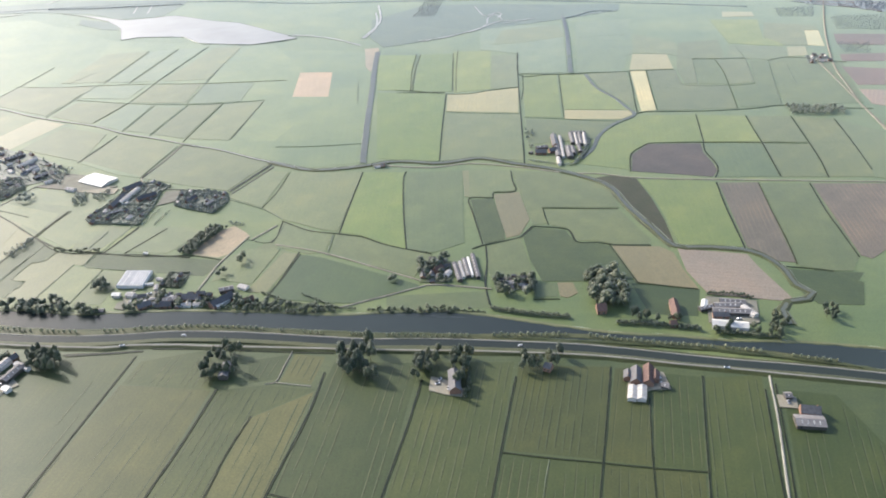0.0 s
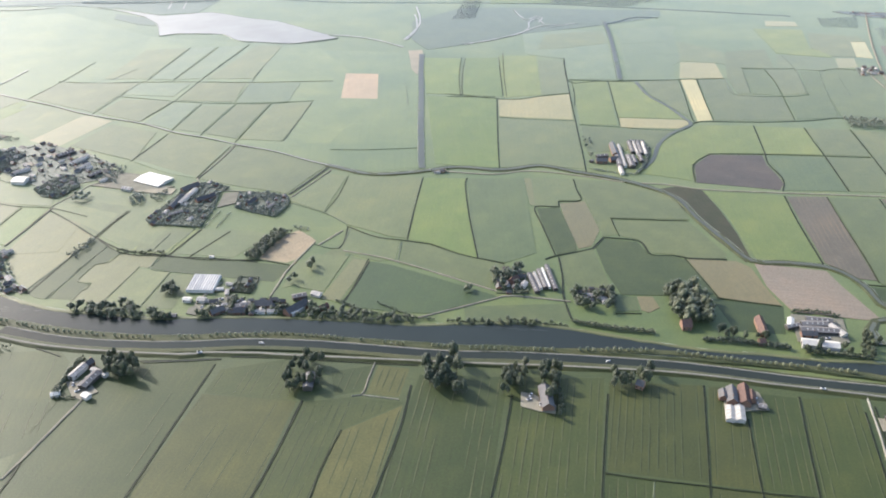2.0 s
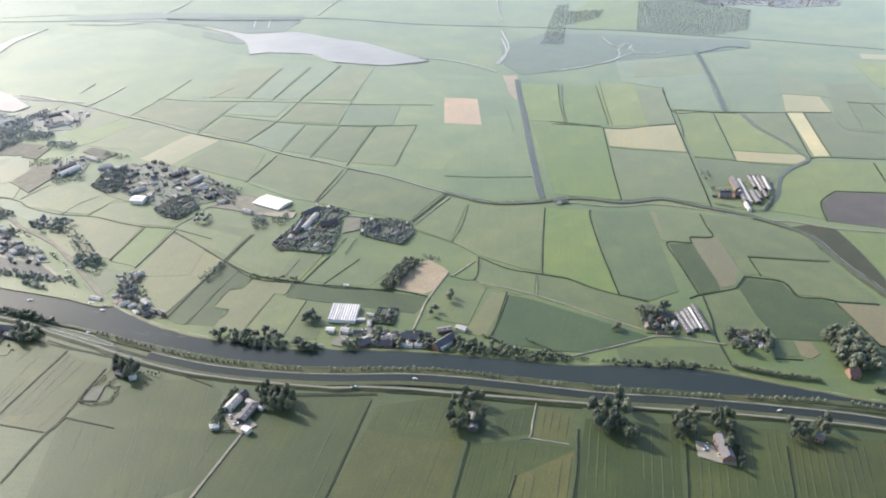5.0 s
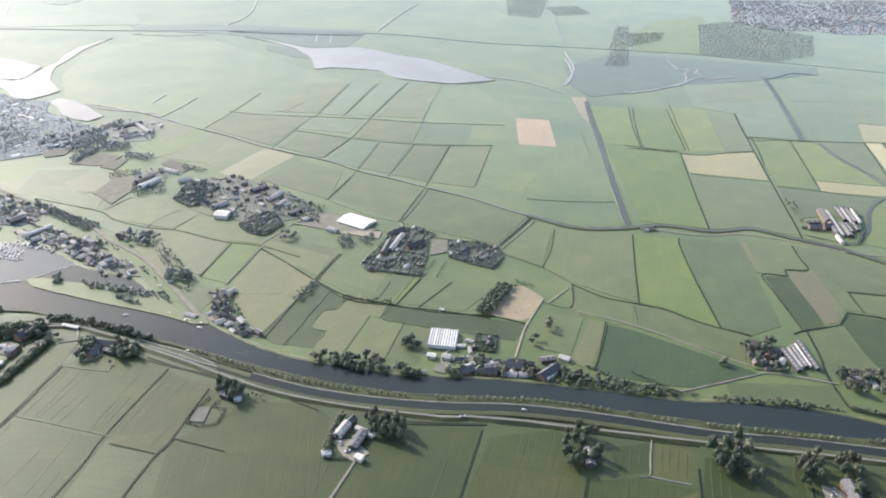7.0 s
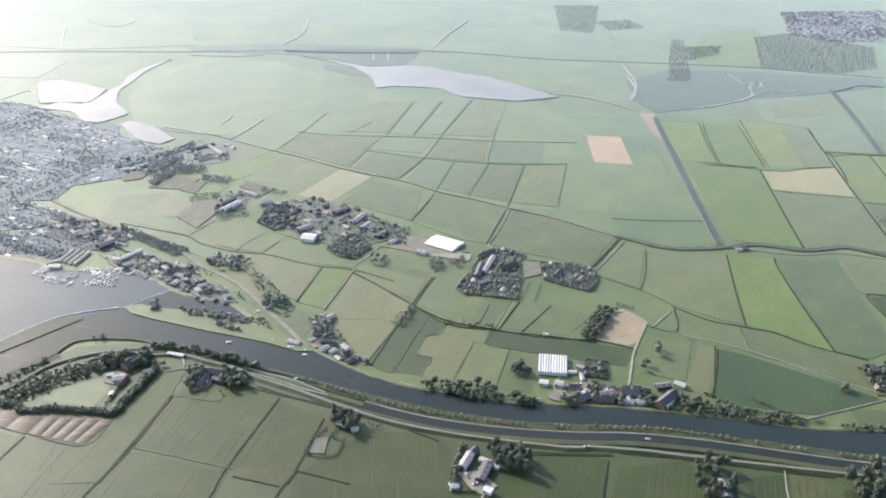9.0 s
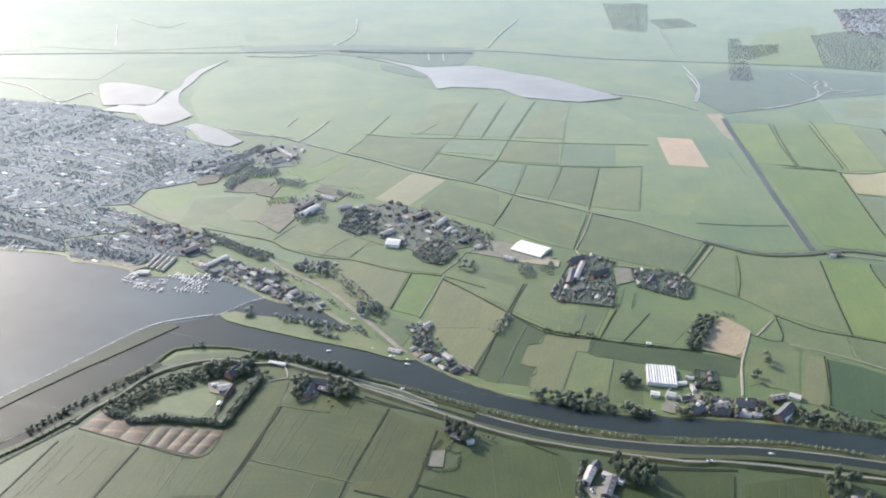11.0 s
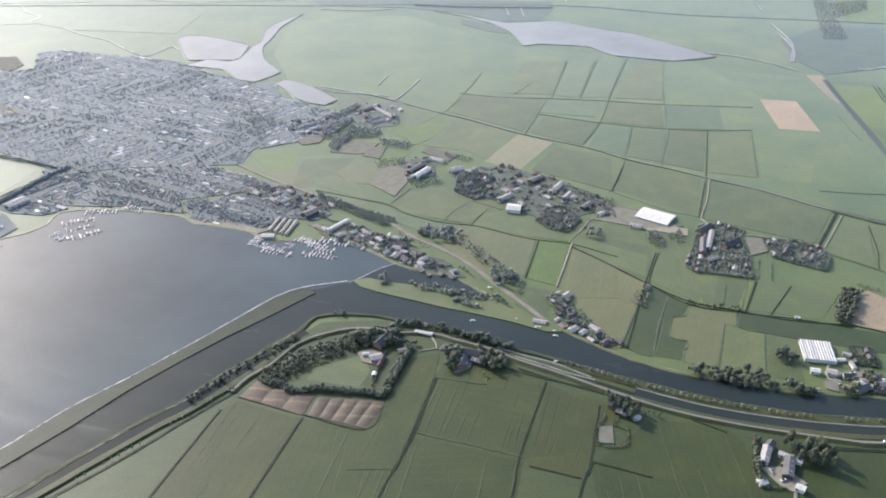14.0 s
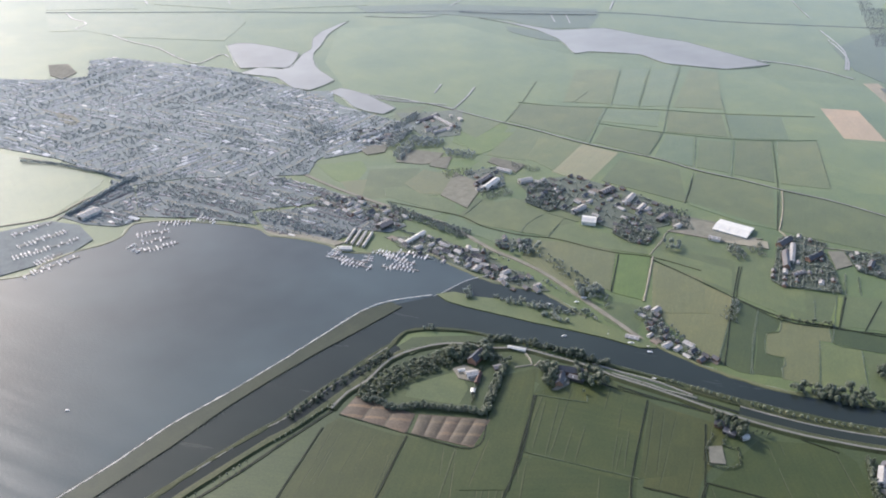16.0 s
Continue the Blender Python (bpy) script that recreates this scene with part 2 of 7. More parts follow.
def sheet(name, pts, top, depth, mat, pick=max):
    """A flat slab of land or water: an outline with its top at a height and a rim going down. Its x runs along its longest side."""
    pts = [Vector(p) for p in pts]
    if sum(a.x * b.y - b.x * a.y for a, b in zip(pts, pts[1:] + pts[:1])) < 0:
        pts.reverse()
    a, b = pick(zip(pts, pts[1:] + pts[:1]), key=lambda s: (s[1] - s[0]).length)
    turn = math.atan2((b - a).y, (b - a).x)
    m = pose(a.x, a.y, 0, 0, 0, math.degrees(turn))
    loc = [m.inverted() @ Vector((p.x, p.y, 0)) for p in pts]
    n = len(loc)
    verts = [(p.x, p.y, top) for p in loc] + [(p.x, p.y, top - depth) for p in loc]
    faces = [list(range(n))] + [[i, n + i, n + (i + 1) % n, (i + 1) % n] for i in range(n)]
    ob = link_mesh(name, verts, faces, [mat])
    ob.matrix_world = m
    return ob


def curve_points(pts, step=12.0):
    """Points every few metres along a smooth line through the given ones."""
    pts = [Vector(p) for p in pts]
    ends = [2 * pts[0] - pts[1]] + pts + [2 * pts[-1] - pts[-2]]
    out = []
    for p0, p1, p2, p3 in zip(ends, ends[1:], ends[2:], ends[3:]):
        k = max(1, int((p2 - p1).length / step))
        for i in range(k):
            t = i / k
            out.append(0.5 * (2 * p1 + (p2 - p0) * t + (2 * p0 - 5 * p1 + 4 * p2 - p3) * t * t + (3 * p1 - p0 - 3 * p2 + p3) * t**3))
    return out + [pts[-1]]


def ribbon(name, pts, section, mat, step=12.0, wobble=0.0, seed=0):
    """A strip along a line; section: pairs of distance to the side and height."""
    line = curve_points(pts, step)
    rng = random.Random(seed + len(line))
    verts, faces, k = [], [], len(section)
    for i, p in enumerate(line):
        d = (line[min(i + 1, len(line) - 1)] - line[max(i - 1, 0)]).normalized()
        side = Vector((d.y, -d.x))
        for off, z in section:
            off += rng.uniform(-wobble, wobble)
            verts.append((p.x + side.x * off, p.y + side.y * off, z + rng.uniform(-wobble, wobble) * 0.1))
    for i in range(len(line) - 1):
        for j in range(k - 1):
            faces.append((i * k + j, i * k + j + 1, (i + 1) * k + j + 1, (i + 1) * k + j))
    return link_mesh(name, verts, faces, [mat])


LABELS = {
    "stubble": "brown dry grass field between ditches",
    "mustard": "yellowing drained pasture with furrows",
    "haze": "dull grassland, haze put into its colour", "moss": "blue-green grass field between ditches", "rows": "green field with dark crop rows",
    "gold": "golden stubble field beside a ditch", "moor": "dark blue-green moorland, cloud shadow put into its colour", "meadow": "pale green open meadow, haze put into its colour", "garden": "dark rectangular garden plots beside houses", "pale": "pale green pasture, haze put into its colour", "green": "mid-green grass pasture with faint streaks", "deep": "deep green grass field beside ditches",
    "bottle": "dark bottle-green crop field beside a track", "lush": "bright lush green grass field", "lime": "yellow-green mown grass field",
    "olive": "dull olive-green grazed pasture", "hay": "dry yellowish hay meadow", "straw": "pale straw-coloured harvested field", "sandy": "bright yellow ripe straw strip",
    "sand": "bare sandy patch with grass edges", "pink": "pale pinkish bare earth square", "pinksand": "pale bare peat edge beside the canal",
    "pinksoil": "pale brown stubble field beside a ditch", "soilpink": "reddish bare earth field", "soil": "dark grey-brown ploughed field",
    "plough": "grey-brown ploughed field with tillage lines", "ploughrow": "brown ridged vegetable field with rows", "marsh": "dark brown reed marsh along a winding ditch",
    "striped": "green pasture with pale drainage stripes", "deepstripe": "dark green pasture with faint drainage stripes", "limestripe": "yellowing pasture with pale drainage stripes",
}
made_fields = []


def spans(pts, p, d):
    """The stretches of the line through p along d that lie inside an outline."""
    n, cuts = Vector((-d.y, d.x)), []
    for a, b in zip(pts, pts[1:] + pts[:1]):
        u, v = (a - p).dot(n), (b - p).dot(n)
        if (u > 0) != (v > 0):
            q = a.lerp(b, u / (u - v))
            cuts.append((q - p).dot(d))
    cuts.sort()
    return list(zip(cuts[::2], cuts[1::2]))


def furrows(ob, pts, top, gap, share):
    """Pale low ridges and dark grips along the drained pastures, as one part of the field."""
    pts = [Vector(p) for p in pts]
    lean = Vector((0.21, 0.978))
    d = max(((b - a) for a, b in zip(pts, pts[1:] + pts[:1])), key=lambda e: e.length * max(0.05, abs(e.normalized().dot(lean)) - 0.9)).normalized()
    n, c = Vector((-d.y, d.x)), sum(pts, Vector((0, 0))) / len(pts)
    rng = random.Random(int(c.x * 3 + c.y * 7))
    reach = max(abs((p - c).dot(n)) for p in pts)
    verts, faces, tone = [], [], []
    k = -reach + gap * 0.7
    while k < reach - 1.5:
        base = c + n * k
        for t0, t1 in spans(pts, base, d):
            t = t0 + rng.uniform(1.5, 4)
            while t < t1 - 5:
                end = min(t1 - rng.uniform(1.5, 4), t + rng.uniform(18, 90))
                if rng.random() < share and end - t > 6:
                    for off, half, high, mat in ((0.0, rng.uniform(0.2, 0.42), 0.1, 0), (0.75, rng.uniform(0.25, 0.45), 0.05, 1)):
                        steps = max(2, int((end - t) / 7))
                        first = len(verts)
                        for i in range(steps + 1):
                            sway = off + 0.35 * noise.noise(Vector((base.x * 0.1, (t + (end - t) * i / steps) * 0.05, k)))
                            q = base + d * (t + (end - t) * i / steps) + n * sway
                            thin = half * min(1.0, 0.25 + min(i, steps - i) * 0.6)
                            verts += [(q.x - n.x * thin, q.y - n.y * thin, top + 0.004), (q.x, q.y, top + high), (q.x + n.x * thin, q.y + n.y * thin, top + 0.004)]
                        for i in range(steps):
                            o = first + 3 * i
                            faces += [(o, o + 1, o + 4, o + 3), (o + 1, o + 2, o + 5, o + 4)]
                            tone += [mat, mat]
                t = end + rng.uniform(1, 8)
        k += gap * rng.uniform(0.88, 1.12)
    if verts:
        part_of = link_mesh("furrows", verts, faces, [FURROW, GRIP], tone)
        part_of.parent, part_of.matrix_parent_inverse = ob, ob.matrix_world.inverted()


def field(kind, *pts):
    top = 0.06 + 0.0015 * len(made_fields)
    ob = sheet("field", pts, top, top + 0.1, TURF[kind], min if kind == "ploughrow" else max)
    made_fields.append(tagged(ob, LABELS[kind], "field", "fields", "structure"))
    if kind in DRAINED:
        gap, share = DRAINED[kind]
        furrows(ob, pts, top, *((gap, share) if pts[0][0] > -230 else (gap * 1.5, share * 0.4)))


def ditch(width, *pts):
    """Dark reeds on both sides of a strip of water; the narrowest hold no open water."""
    z = 0.44 + 0.0012 * len(made_ditches)
    far = sum(p[1] for p in pts) / len(pts) > 1000
    w = width * (0.34 if not far else 0.3 if width > 1.2 else 0.2)
    rim = 0.2 if far else 0.32
    ob = ribbon("ditch", pts, [(-w - rim, z - 0.6), (-w - 0.15, z), (-w * 0.45, z - 0.04), (w * 0.45, z - 0.04), (w + 0.15, z), (w + rim, z - 0.6)], REED if width > 0.95 else REED_PALE, 6, 0.25)
    if width > 1.2:
        water = ribbon("water", pts, [(-w * 0.4, z - 0.02), (w * 0.4, z - 0.02)], DITCH_WATER, 6)
        water.parent = ob
    made_ditches.append(tagged(ob, "narrow straight ditch with reeds between fields", "ditch", "field ditches", "structure"))


made_ditches = []


def creek(width, *pts, wet=None):
    w, z = width * (0.54 if width < 3.5 and pts[0][1] > 1300 else 0.36), 0.66 + 0.004 * len(made_creeks)
    ob = ribbon("creek", pts, [(-w - 0.7, z - 0.7), (-w - 0.3, z), (-w, z - 0.06), (w, z - 0.06), (w + 0.3, z), (w + 0.7, z - 0.7)], REED_PALE, 8, 0.4)
    # The default water carries the sky's shine in its pale colour.
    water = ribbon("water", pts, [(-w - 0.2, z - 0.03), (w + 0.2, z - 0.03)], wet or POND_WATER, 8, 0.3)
    water.parent = ob
    made_creeks.append(tagged(ob, "winding creek shining in the haze", "creek", "creeks", "structure"))


made_creeks = []


def track(width, *pts, mat=None, label="pale gravel farm track"):
    w, z = width * 0.34, 0.75 + 0.005 * len(made_tracks)
    ob = ribbon("farm_track", pts, [(-w - 0.5, z - 0.9), (-w, z), (w, z), (w + 0.5, z - 0.9)], mat or GRAVEL, 8, 0.25)
    made_tracks.append(tagged(ob, label, "track", "farm tracks", "structure"))


made_tracks = []


def grid_ground():
    """One sheet of grassland out to the horizon."""
    ob = link_mesh("ground", [(-14000, -3000, 0), (14000, -3000, 0), (14000, 16000, 0), (-14000, 16000, 0)], [(0, 1, 2, 3)], [GROUND])
    tagged(ob, "flat green polder grassland reaching the horizon", "ground", "", "structure")


grid_ground()

# river, lake and ring canal: shorelines in plan
LAKE_SHORE = [(-1413, 651), (-1221, 721), (-1126, 742), (-1078, 758), (-1070, 781), (-1051, 808), (-1032, 824), (-1017, 845), (-1017, 873), (-981, 885), (-953, 886), (-885, 880), (-862, 865), (-831, 862), (-795, 851), (-784, 841), (-752, 840), (-727, 845)]
RIVER_SHORE = [(-692, 845), (-667, 827), (-632, 803), (-607, 794), (-577, 785), (-552, 764), (-534, 742), (-520, 726), (-494, 719), (-478, 710), (-432, 680), (-384, 661), (-345, 656), (-306, 647), (-259, 647), (-212, 646), (-166, 642), (-120, 637), (-71, 630), (-30, 631), (32, 627), (122, 599), (167, 586), (212, 579), (247, 571), (283, 567), (335, 559), (465, 529)]
SHORE_NORTH = LAKE_SHORE + RIVER_SHORE
SHORE_SOUTH = [(440, 489), (325, 535), (251, 555), (209, 565), (20, 594), (-38, 599), (-81, 605), (-124, 611), (-190, 620), (-258, 620), (-304, 621), (-350, 628), (-399, 640), (-440, 653), (-483, 668), (-526, 682), (-547, 691), (-572, 699), (-599, 707), (-625, 711), (-646, 716), (-677, 715), (-696, 708), (-705, 688), (-714, 671), (-747, 627), (-774, 583), (-802, 548), (-826, 513), (-884, 424)]
RING_CANAL = [(-425, 633), (-385, 620), (-348, 612), (-302, 607), (-258, 606), (-213, 608), (-169, 605), (-126, 599), (-84, 592), (-42, 586), (17, 582), (117, 569), (161, 560), (204, 549), (246, 539), (320, 523), (442, 491)]
RING_CANAL_WEST = [(-912, 387), (-873, 437), (-843, 480), (-824, 506), (-804, 534), (-781, 565), (-761, 589), (-713, 667), (-699, 685)]
DIKE_ROAD = [(-738, 600), (-730, 620), (-717, 637), (-703, 667), (-683, 684), (-661, 694), (-641, 696), (-621, 692), (-595, 695), (-570, 687), (-543, 678), (-518, 665), (-493, 655), (-469, 644), (-446, 633), (-423, 623), (-401, 615), (-380, 609), (-359, 605), (-338, 601), (-265, 593), (-244, 595), (-222, 594), (-201, 593), (-180, 590), (-160, 588), (-21, 574), (17, 571), (48, 568), (116, 560), (159, 552), (202, 541), (244, 532), (285, 522), (316, 515), (438, 486)]
WEST_DITCH = [(-852, 1312), (-797, 1289), (-746, 1280), (-651, 1227), (-594, 1198), (-539, 1164), (-495, 1143), (-438, 1118), (-389, 1086), (-343, 1065), (-299, 1041), (-250, 1018), (-203, 987), (-180, 974)]
WINDING_CANAL = [(-180, 974), (-158, 961), (-133, 948), (-108, 945), (-62, 953), (-35, 962), (-9, 961), (28, 953), (75, 964), (114, 945), (136, 936), (125, 940), (159, 924), (200, 892), (217, 865), (224, 822), (237, 775), (251, 732), (286, 726), (321, 715), (338, 687), (340, 652), (349, 637), (340, 628), (322, 625), (312, 612), (311, 590)]
DAM = [(-903, 489), (-879, 525), (-855, 568), (-824, 608), (-792, 655), (-767, 693), (-740, 735), (-717, 753), (-705, 746), (-735, 707), (-766, 668), (-794, 629), (-819, 591), (-845, 544), (-870, 504), (-877, 492), (-953, 387), (-981, 377)]
DAM_LINE = [(-981, 377), (-919, 447), (-887, 497), (-850, 556), (-822, 600), (-788, 643), (-752, 692), (-712, 750)]
PENINSULA = [(-676, 771), (-661, 777), (-638, 771), (-615, 769), (-582, 765), (-549, 753), (-527, 741), (-500, 725), (-485, 718), (-480, 708), (-494, 707), (-525, 719), (-554, 727), (-583, 734), (-610, 742), (-644, 752), (-665, 760)]
FAR_LAKE = [(-708, 1765), (-664, 1746), (-618, 1725), (-562, 1696), (-499, 1714), (-473, 1720), (-451, 1710), (-389, 1671), (-335, 1649), (-289, 1606), (-246, 1565), (-212, 1529), (-286, 1497), (-345, 1508), (-382, 1517), (-418, 1560), (-447, 1565), (-506, 1567), (-530, 1554), (-545, 1606), (-559, 1642), (-594, 1690), (-652, 1735)]
ROUND_POND = [(-1131, 1525), (-1120, 1543), (-1095, 1545), (-1047, 1528), (-998, 1501), (-993, 1462), (-992, 1418), (-1032, 1417), (-1069, 1408), (-1098, 1456)]
BENT_POND = [(-1063, 1382), (-1041, 1414), (-1001, 1411), (-990, 1440), (-988, 1495), (-982, 1527), (-994, 1591), (-988, 1637), (-966, 1692), (-955, 1710), (-964, 1672), (-973, 1615), (-970, 1549), (-972, 1507), (-966, 1474), (-944, 1419), (-907, 1369), (-915, 1346), (-933, 1317), (-961, 1325), (-997, 1367), (-1031, 1376)]
LONG_POND = [(-902, 1312), (-889, 1332), (-867, 1323), (-845, 1309), (-817, 1281), (-792, 1256), (-805, 1231), (-828, 1238), (-853, 1255), (-877, 1291)]


def shore(pts, label, mat=BANK):
    ob = ribbon("bank", pts, [(-3, 0.0), (-1.5, 1.3), (1.2, 1.35), (3.4, 0.05)], mat, 8, 0.8)
    tagged(ob, label, "bank", "", "structure")


lake = sheet("water", SHORE_NORTH + SHORE_SOUTH + [(-1400, 170), (-2400, 500), (-2400, 850)], 0.9, 0.9, LAKE_WATER)
tagged(lake, "dark rippled lake and river water", "water", "", "structure")
STAKES = [(-679, 767), (-668, 778), (-654, 795), (-641, 805), (-625, 813)]
river = sheet("water", DAM_LINE + STAKES + RIVER_SHORE[2:] + SHORE_SOUTH, 0.93, 0.5, RIVER_WATER)
tagged(river, "dark grey-brown river water", "water", "", "structure")
shore(SHORE_NORTH, "pale grassy river bank with reeds", TURF["hay"])
# Low ribbon standing for a pale line of ripples and posts.
stakes = ribbon("breakwater", STAKES, [(-0.35, 0.5), (-0.2, 1.25), (0.2, 1.25), (0.35, 0.5)], STONE, 3, 0.2)
tagged(stakes, "pale ripple line built as a low ribbon", "breakwater", "", "structure")
shore(SHORE_SOUTH, "grassy river bank along the dike")
dam = sheet("dam", DAM, 1.6, 1.6, DAM_GRASS)
tagged(dam, "long narrow grass dam between lake and river", "dam", "", "structure")
spit = sheet("peninsula", PENINSULA, 1.6, 1.6, TURF["olive"])
tagged(spit, "low green spit of land in the river", "land", "", "structure")
dike = ribbon("dike", DIKE_ROAD, [(-4, 0.0), (-1.8, 1.5), (1.8, 1.5), (4.4, 0.0)], BANK, 10, 0.6)
tagged(dike, "grass dike carrying the river road", "dike", "", "structure")
road = ribbon("road", DIKE_ROAD, [(-1.0, 1.4), (-0.9, 1.65), (0.9, 1.65), (1.0, 1.4)], ASPHALT, 10)
tagged(road, "pale grey asphalt road on the dike", "road", "", "structure")
for line in (RING_CANAL, RING_CANAL_WEST):
    ring = ribbon("canal", line, [(-10, 0.0), (-8.4, 1.3), (-6.2, 1.15), (-4.8, 0.95), (4.0, 0.95), (4.8, 1.15), (9.4, 1.4), (11, 0.0)], BANK, 10, 0.35)
    ring_water = ribbon("water", line, [(-5.0, 1.0), (4.2, 1.0)], RING_WATER, 10)
    ring_water.parent = ring
    edge = ribbon("canal_edge", line, [(-6.1, 1.0), (-5.9, 1.32), (-5.2, 1.3), (-4.9, 0.9)], STONE_PALE, 6, 0.15)
    edge.parent = ring
    tagged(ring, "narrow dark canal with a pale edge and grass banks", "canal", "", "structure")
wind = ribbon("canal", WINDING_CANAL, [(-5.2, 0.0), (-3.2, 1.0), (-2.4, 0.9), (2.4, 0.9), (3.2, 1.0), (5.2, 0.0)], BANK, 9, 0.8)
wind_water = ribbon("water", WINDING_CANAL, [(-1.8, 0.97), (1.8, 0.97)], CANAL_WATER, 9, 0.4)
wind_water.parent = wind
tagged(wind, "winding dark canal with rough banks", "canal", "", "structure")
west = ribbon("ditch", WEST_DITCH, [(-2.0, 0.0), (-1.4, 0.8), (-0.9, 0.75), (0.9, 0.75), (1.4, 0.8), (2.0, 0.0)], REED, 6, 0.3)
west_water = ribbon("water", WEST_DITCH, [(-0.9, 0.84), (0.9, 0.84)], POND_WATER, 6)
west_water.parent = west
tagged(west, "long dark ditch with reeds between meadows", "ditch", "", "structure")
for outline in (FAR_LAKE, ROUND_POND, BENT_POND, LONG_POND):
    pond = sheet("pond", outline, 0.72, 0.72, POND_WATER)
    tagged(pond, "pond with reed edge, sky shine put into its colour", "pond", "ponds", "structure")
    bank = ribbon("reed_edge", outline + outline[:1], [(-1.6, 0.0), (-0.7, 0.8), (0, 0.8), (0.6, 0.68)], REED_PALE, 10, 0.7)
    bank.parent, bank.matrix_parent_inverse = pond, pond.matrix_world.inverted()


# fields, ditches and tracks, block by block
field("deep", (438, 486), (322, 527), (205, 553), (-40, 594), (-125, 606), (-258, 614), (-349, 619), (-437, 643), (-546, 686), (-597, 698), (-623, 704), (-655, 708), (-689, 702), (-703, 683), (-743, 618), (-798, 541), (-881, 420), (-703, 194), (-233, 242), (295, 213))
field("meadow", (-381, 1479), (-98, 1439), (-68, 1413), (-71, 1056), (-70, 965), (-139, 951), (-183, 980), (-299, 1044), (-390, 1094))
field("meadow", (-796, 1279), (-867, 1300), (-942, 1457), (-962, 1661), (-757, 1726), (-546, 1552), (-381, 1509), (-248, 1495), (-166, 1312), (-136, 1192), (-184, 1044), (-316, 1046), (-460, 1121), (-589, 1191), (-711, 1266))
field("pink", (-183, 1329), (-132, 1325), (-129, 1209), (-182, 1214))
field("deep", (344, 680), (410, 669), (377, 629), (349, 633))
field("deep", (193, 665), (252, 651), (238, 608), (197, 614))
field("lime", (-131, 755), (-118, 745), (-139, 672), (-153, 677))
field("green", (-31, 659), (59, 661), (60, 633), (-30, 637))
field("sand", (-205, 799), (-194, 808), (-180, 793), (-174, 784), (-183, 765), (-190, 747), (-198, 741), (-215, 746), (-226, 750), (-219, 773))
field("striped", (-228, 573), (-175, 586), (-162, 554), (-164, 533), (-182, 534), (-235, 544))
field("limestripe", (-236, 543), (-163, 532), (-184, 421), (-196, 367), (-272, 371), (-266, 425))
field("striped", (-159, 531), (-122, 536), (-81, 528), (-128, 498), (-144, 424), (-165, 366), (-192, 367), (-183, 421))
field("mustard", (-128, 497), (-83, 525), (-105, 420), (-115, 371), (-159, 369), (-143, 425))
field("striped", (-140, 568), (-107, 575), (-114, 543), (-135, 538))
field("mustard", (-103, 575), (-78, 570), (-86, 535), (-111, 540))
field("deepstripe", (-70, 562), (-1, 557), (-28, 412), (-38, 363), (-114, 367), (-103, 419))
field("striped", (3, 557), (74, 553), (43, 408), (33, 359), (-37, 363), (-25, 412))
field("limestripe", (77, 549), (148, 542), (122, 439), (57, 452))
field("striped", (55, 449), (121, 435), (104, 356), (35, 359))
field("limestripe", (152, 540), (162, 540), (171, 506), (155, 431), (124, 438))
field("striped", (180, 533), (215, 525), (189, 425), (156, 431))
field("limestripe", (123, 434), (188, 422), (171, 352), (106, 355))
field("striped", (219, 524), (262, 524), (232, 398), (222, 345), (172, 348), (190, 421))
field("striped", (272, 506), (309, 497), (323, 424), (288, 342), (229, 345))
field("deepstripe", (-351, 536), (-312, 579), (-291, 588), (-233, 583), (-259, 455), (-261, 417), (-332, 417), (-352, 445))
field("striped", (-416, 602), (-364, 602), (-351, 586), (-351, 547), (-337, 536), (-341, 501), (-419, 446), (-452, 444), (-463, 548))
field("deepstripe", (-459, 549), (-419, 541), (-337, 541), (-344, 486), (-405, 447), (-450, 444))
field("limestripe", (-489, 634), (-439, 615), (-445, 586), (-465, 554), (-471, 534), (-506, 545), (-488, 611))
field("striped", (-582, 639), (-525, 665), (-492, 638), (-511, 553), (-596, 570))
field("striped", (-691, 578), (-625, 569), (-585, 566), (-598, 516), (-612, 464), (-691, 459))
field("striped", (-583, 566), (-509, 551), (-515, 517), (-526, 470), (-605, 465))
field("striped", (-578, 632), (-501, 634), (-495, 631), (-508, 551), (-590, 571))
field("deepstripe", (-592, 565), (-510, 548), (-517, 481), (-610, 471), (-602, 523))
field("limestripe", (-492, 637), (-455, 613), (-462, 562), (-508, 552))
field("limestripe", (-738, 578), (-678, 577), (-689, 512), (-702, 460), (-765, 453), (-754, 505))
field("striped", (-672, 576), (-624, 569), (-587, 635), (-602, 524), (-610, 471), (-698, 461), (-686, 513))
field("green", (-617, 607), (-602, 666), (-579, 650), (-585, 631), (-621, 572))
field("limestripe", (-749, 510), (-738, 582), (-730, 591), (-678, 575), (-683, 518), (-701, 465), (-756, 460))
field("green", (-684, 622), (-682, 637), (-645, 659), (-635, 638), (-641, 616))
field("gold", (-529, 1155), (-484, 1131), (-526, 1038), (-569, 1063))
field("green", (-308, 1040), (-237, 1008), (-265, 932), (-327, 953))
field("pale", (-615, 993), (-634, 921), (-658, 919), (-637, 976), (-616, 1016))
field("green", (-657, 981), (-582, 961), (-591, 920), (-612, 907), (-658, 919), (-669, 937))
field("olive", (-561, 923), (-512, 879), (-526, 822), (-556, 808), (-590, 859), (-577, 896))
field("green", (-463, 885), (-385, 860), (-399, 806), (-465, 859))
field("deep", (-398, 801), (-386, 783), (-409, 691), (-425, 701))
field("lime", (-435, 925), (-376, 895), (-361, 830), (-385, 860), (-451, 886))
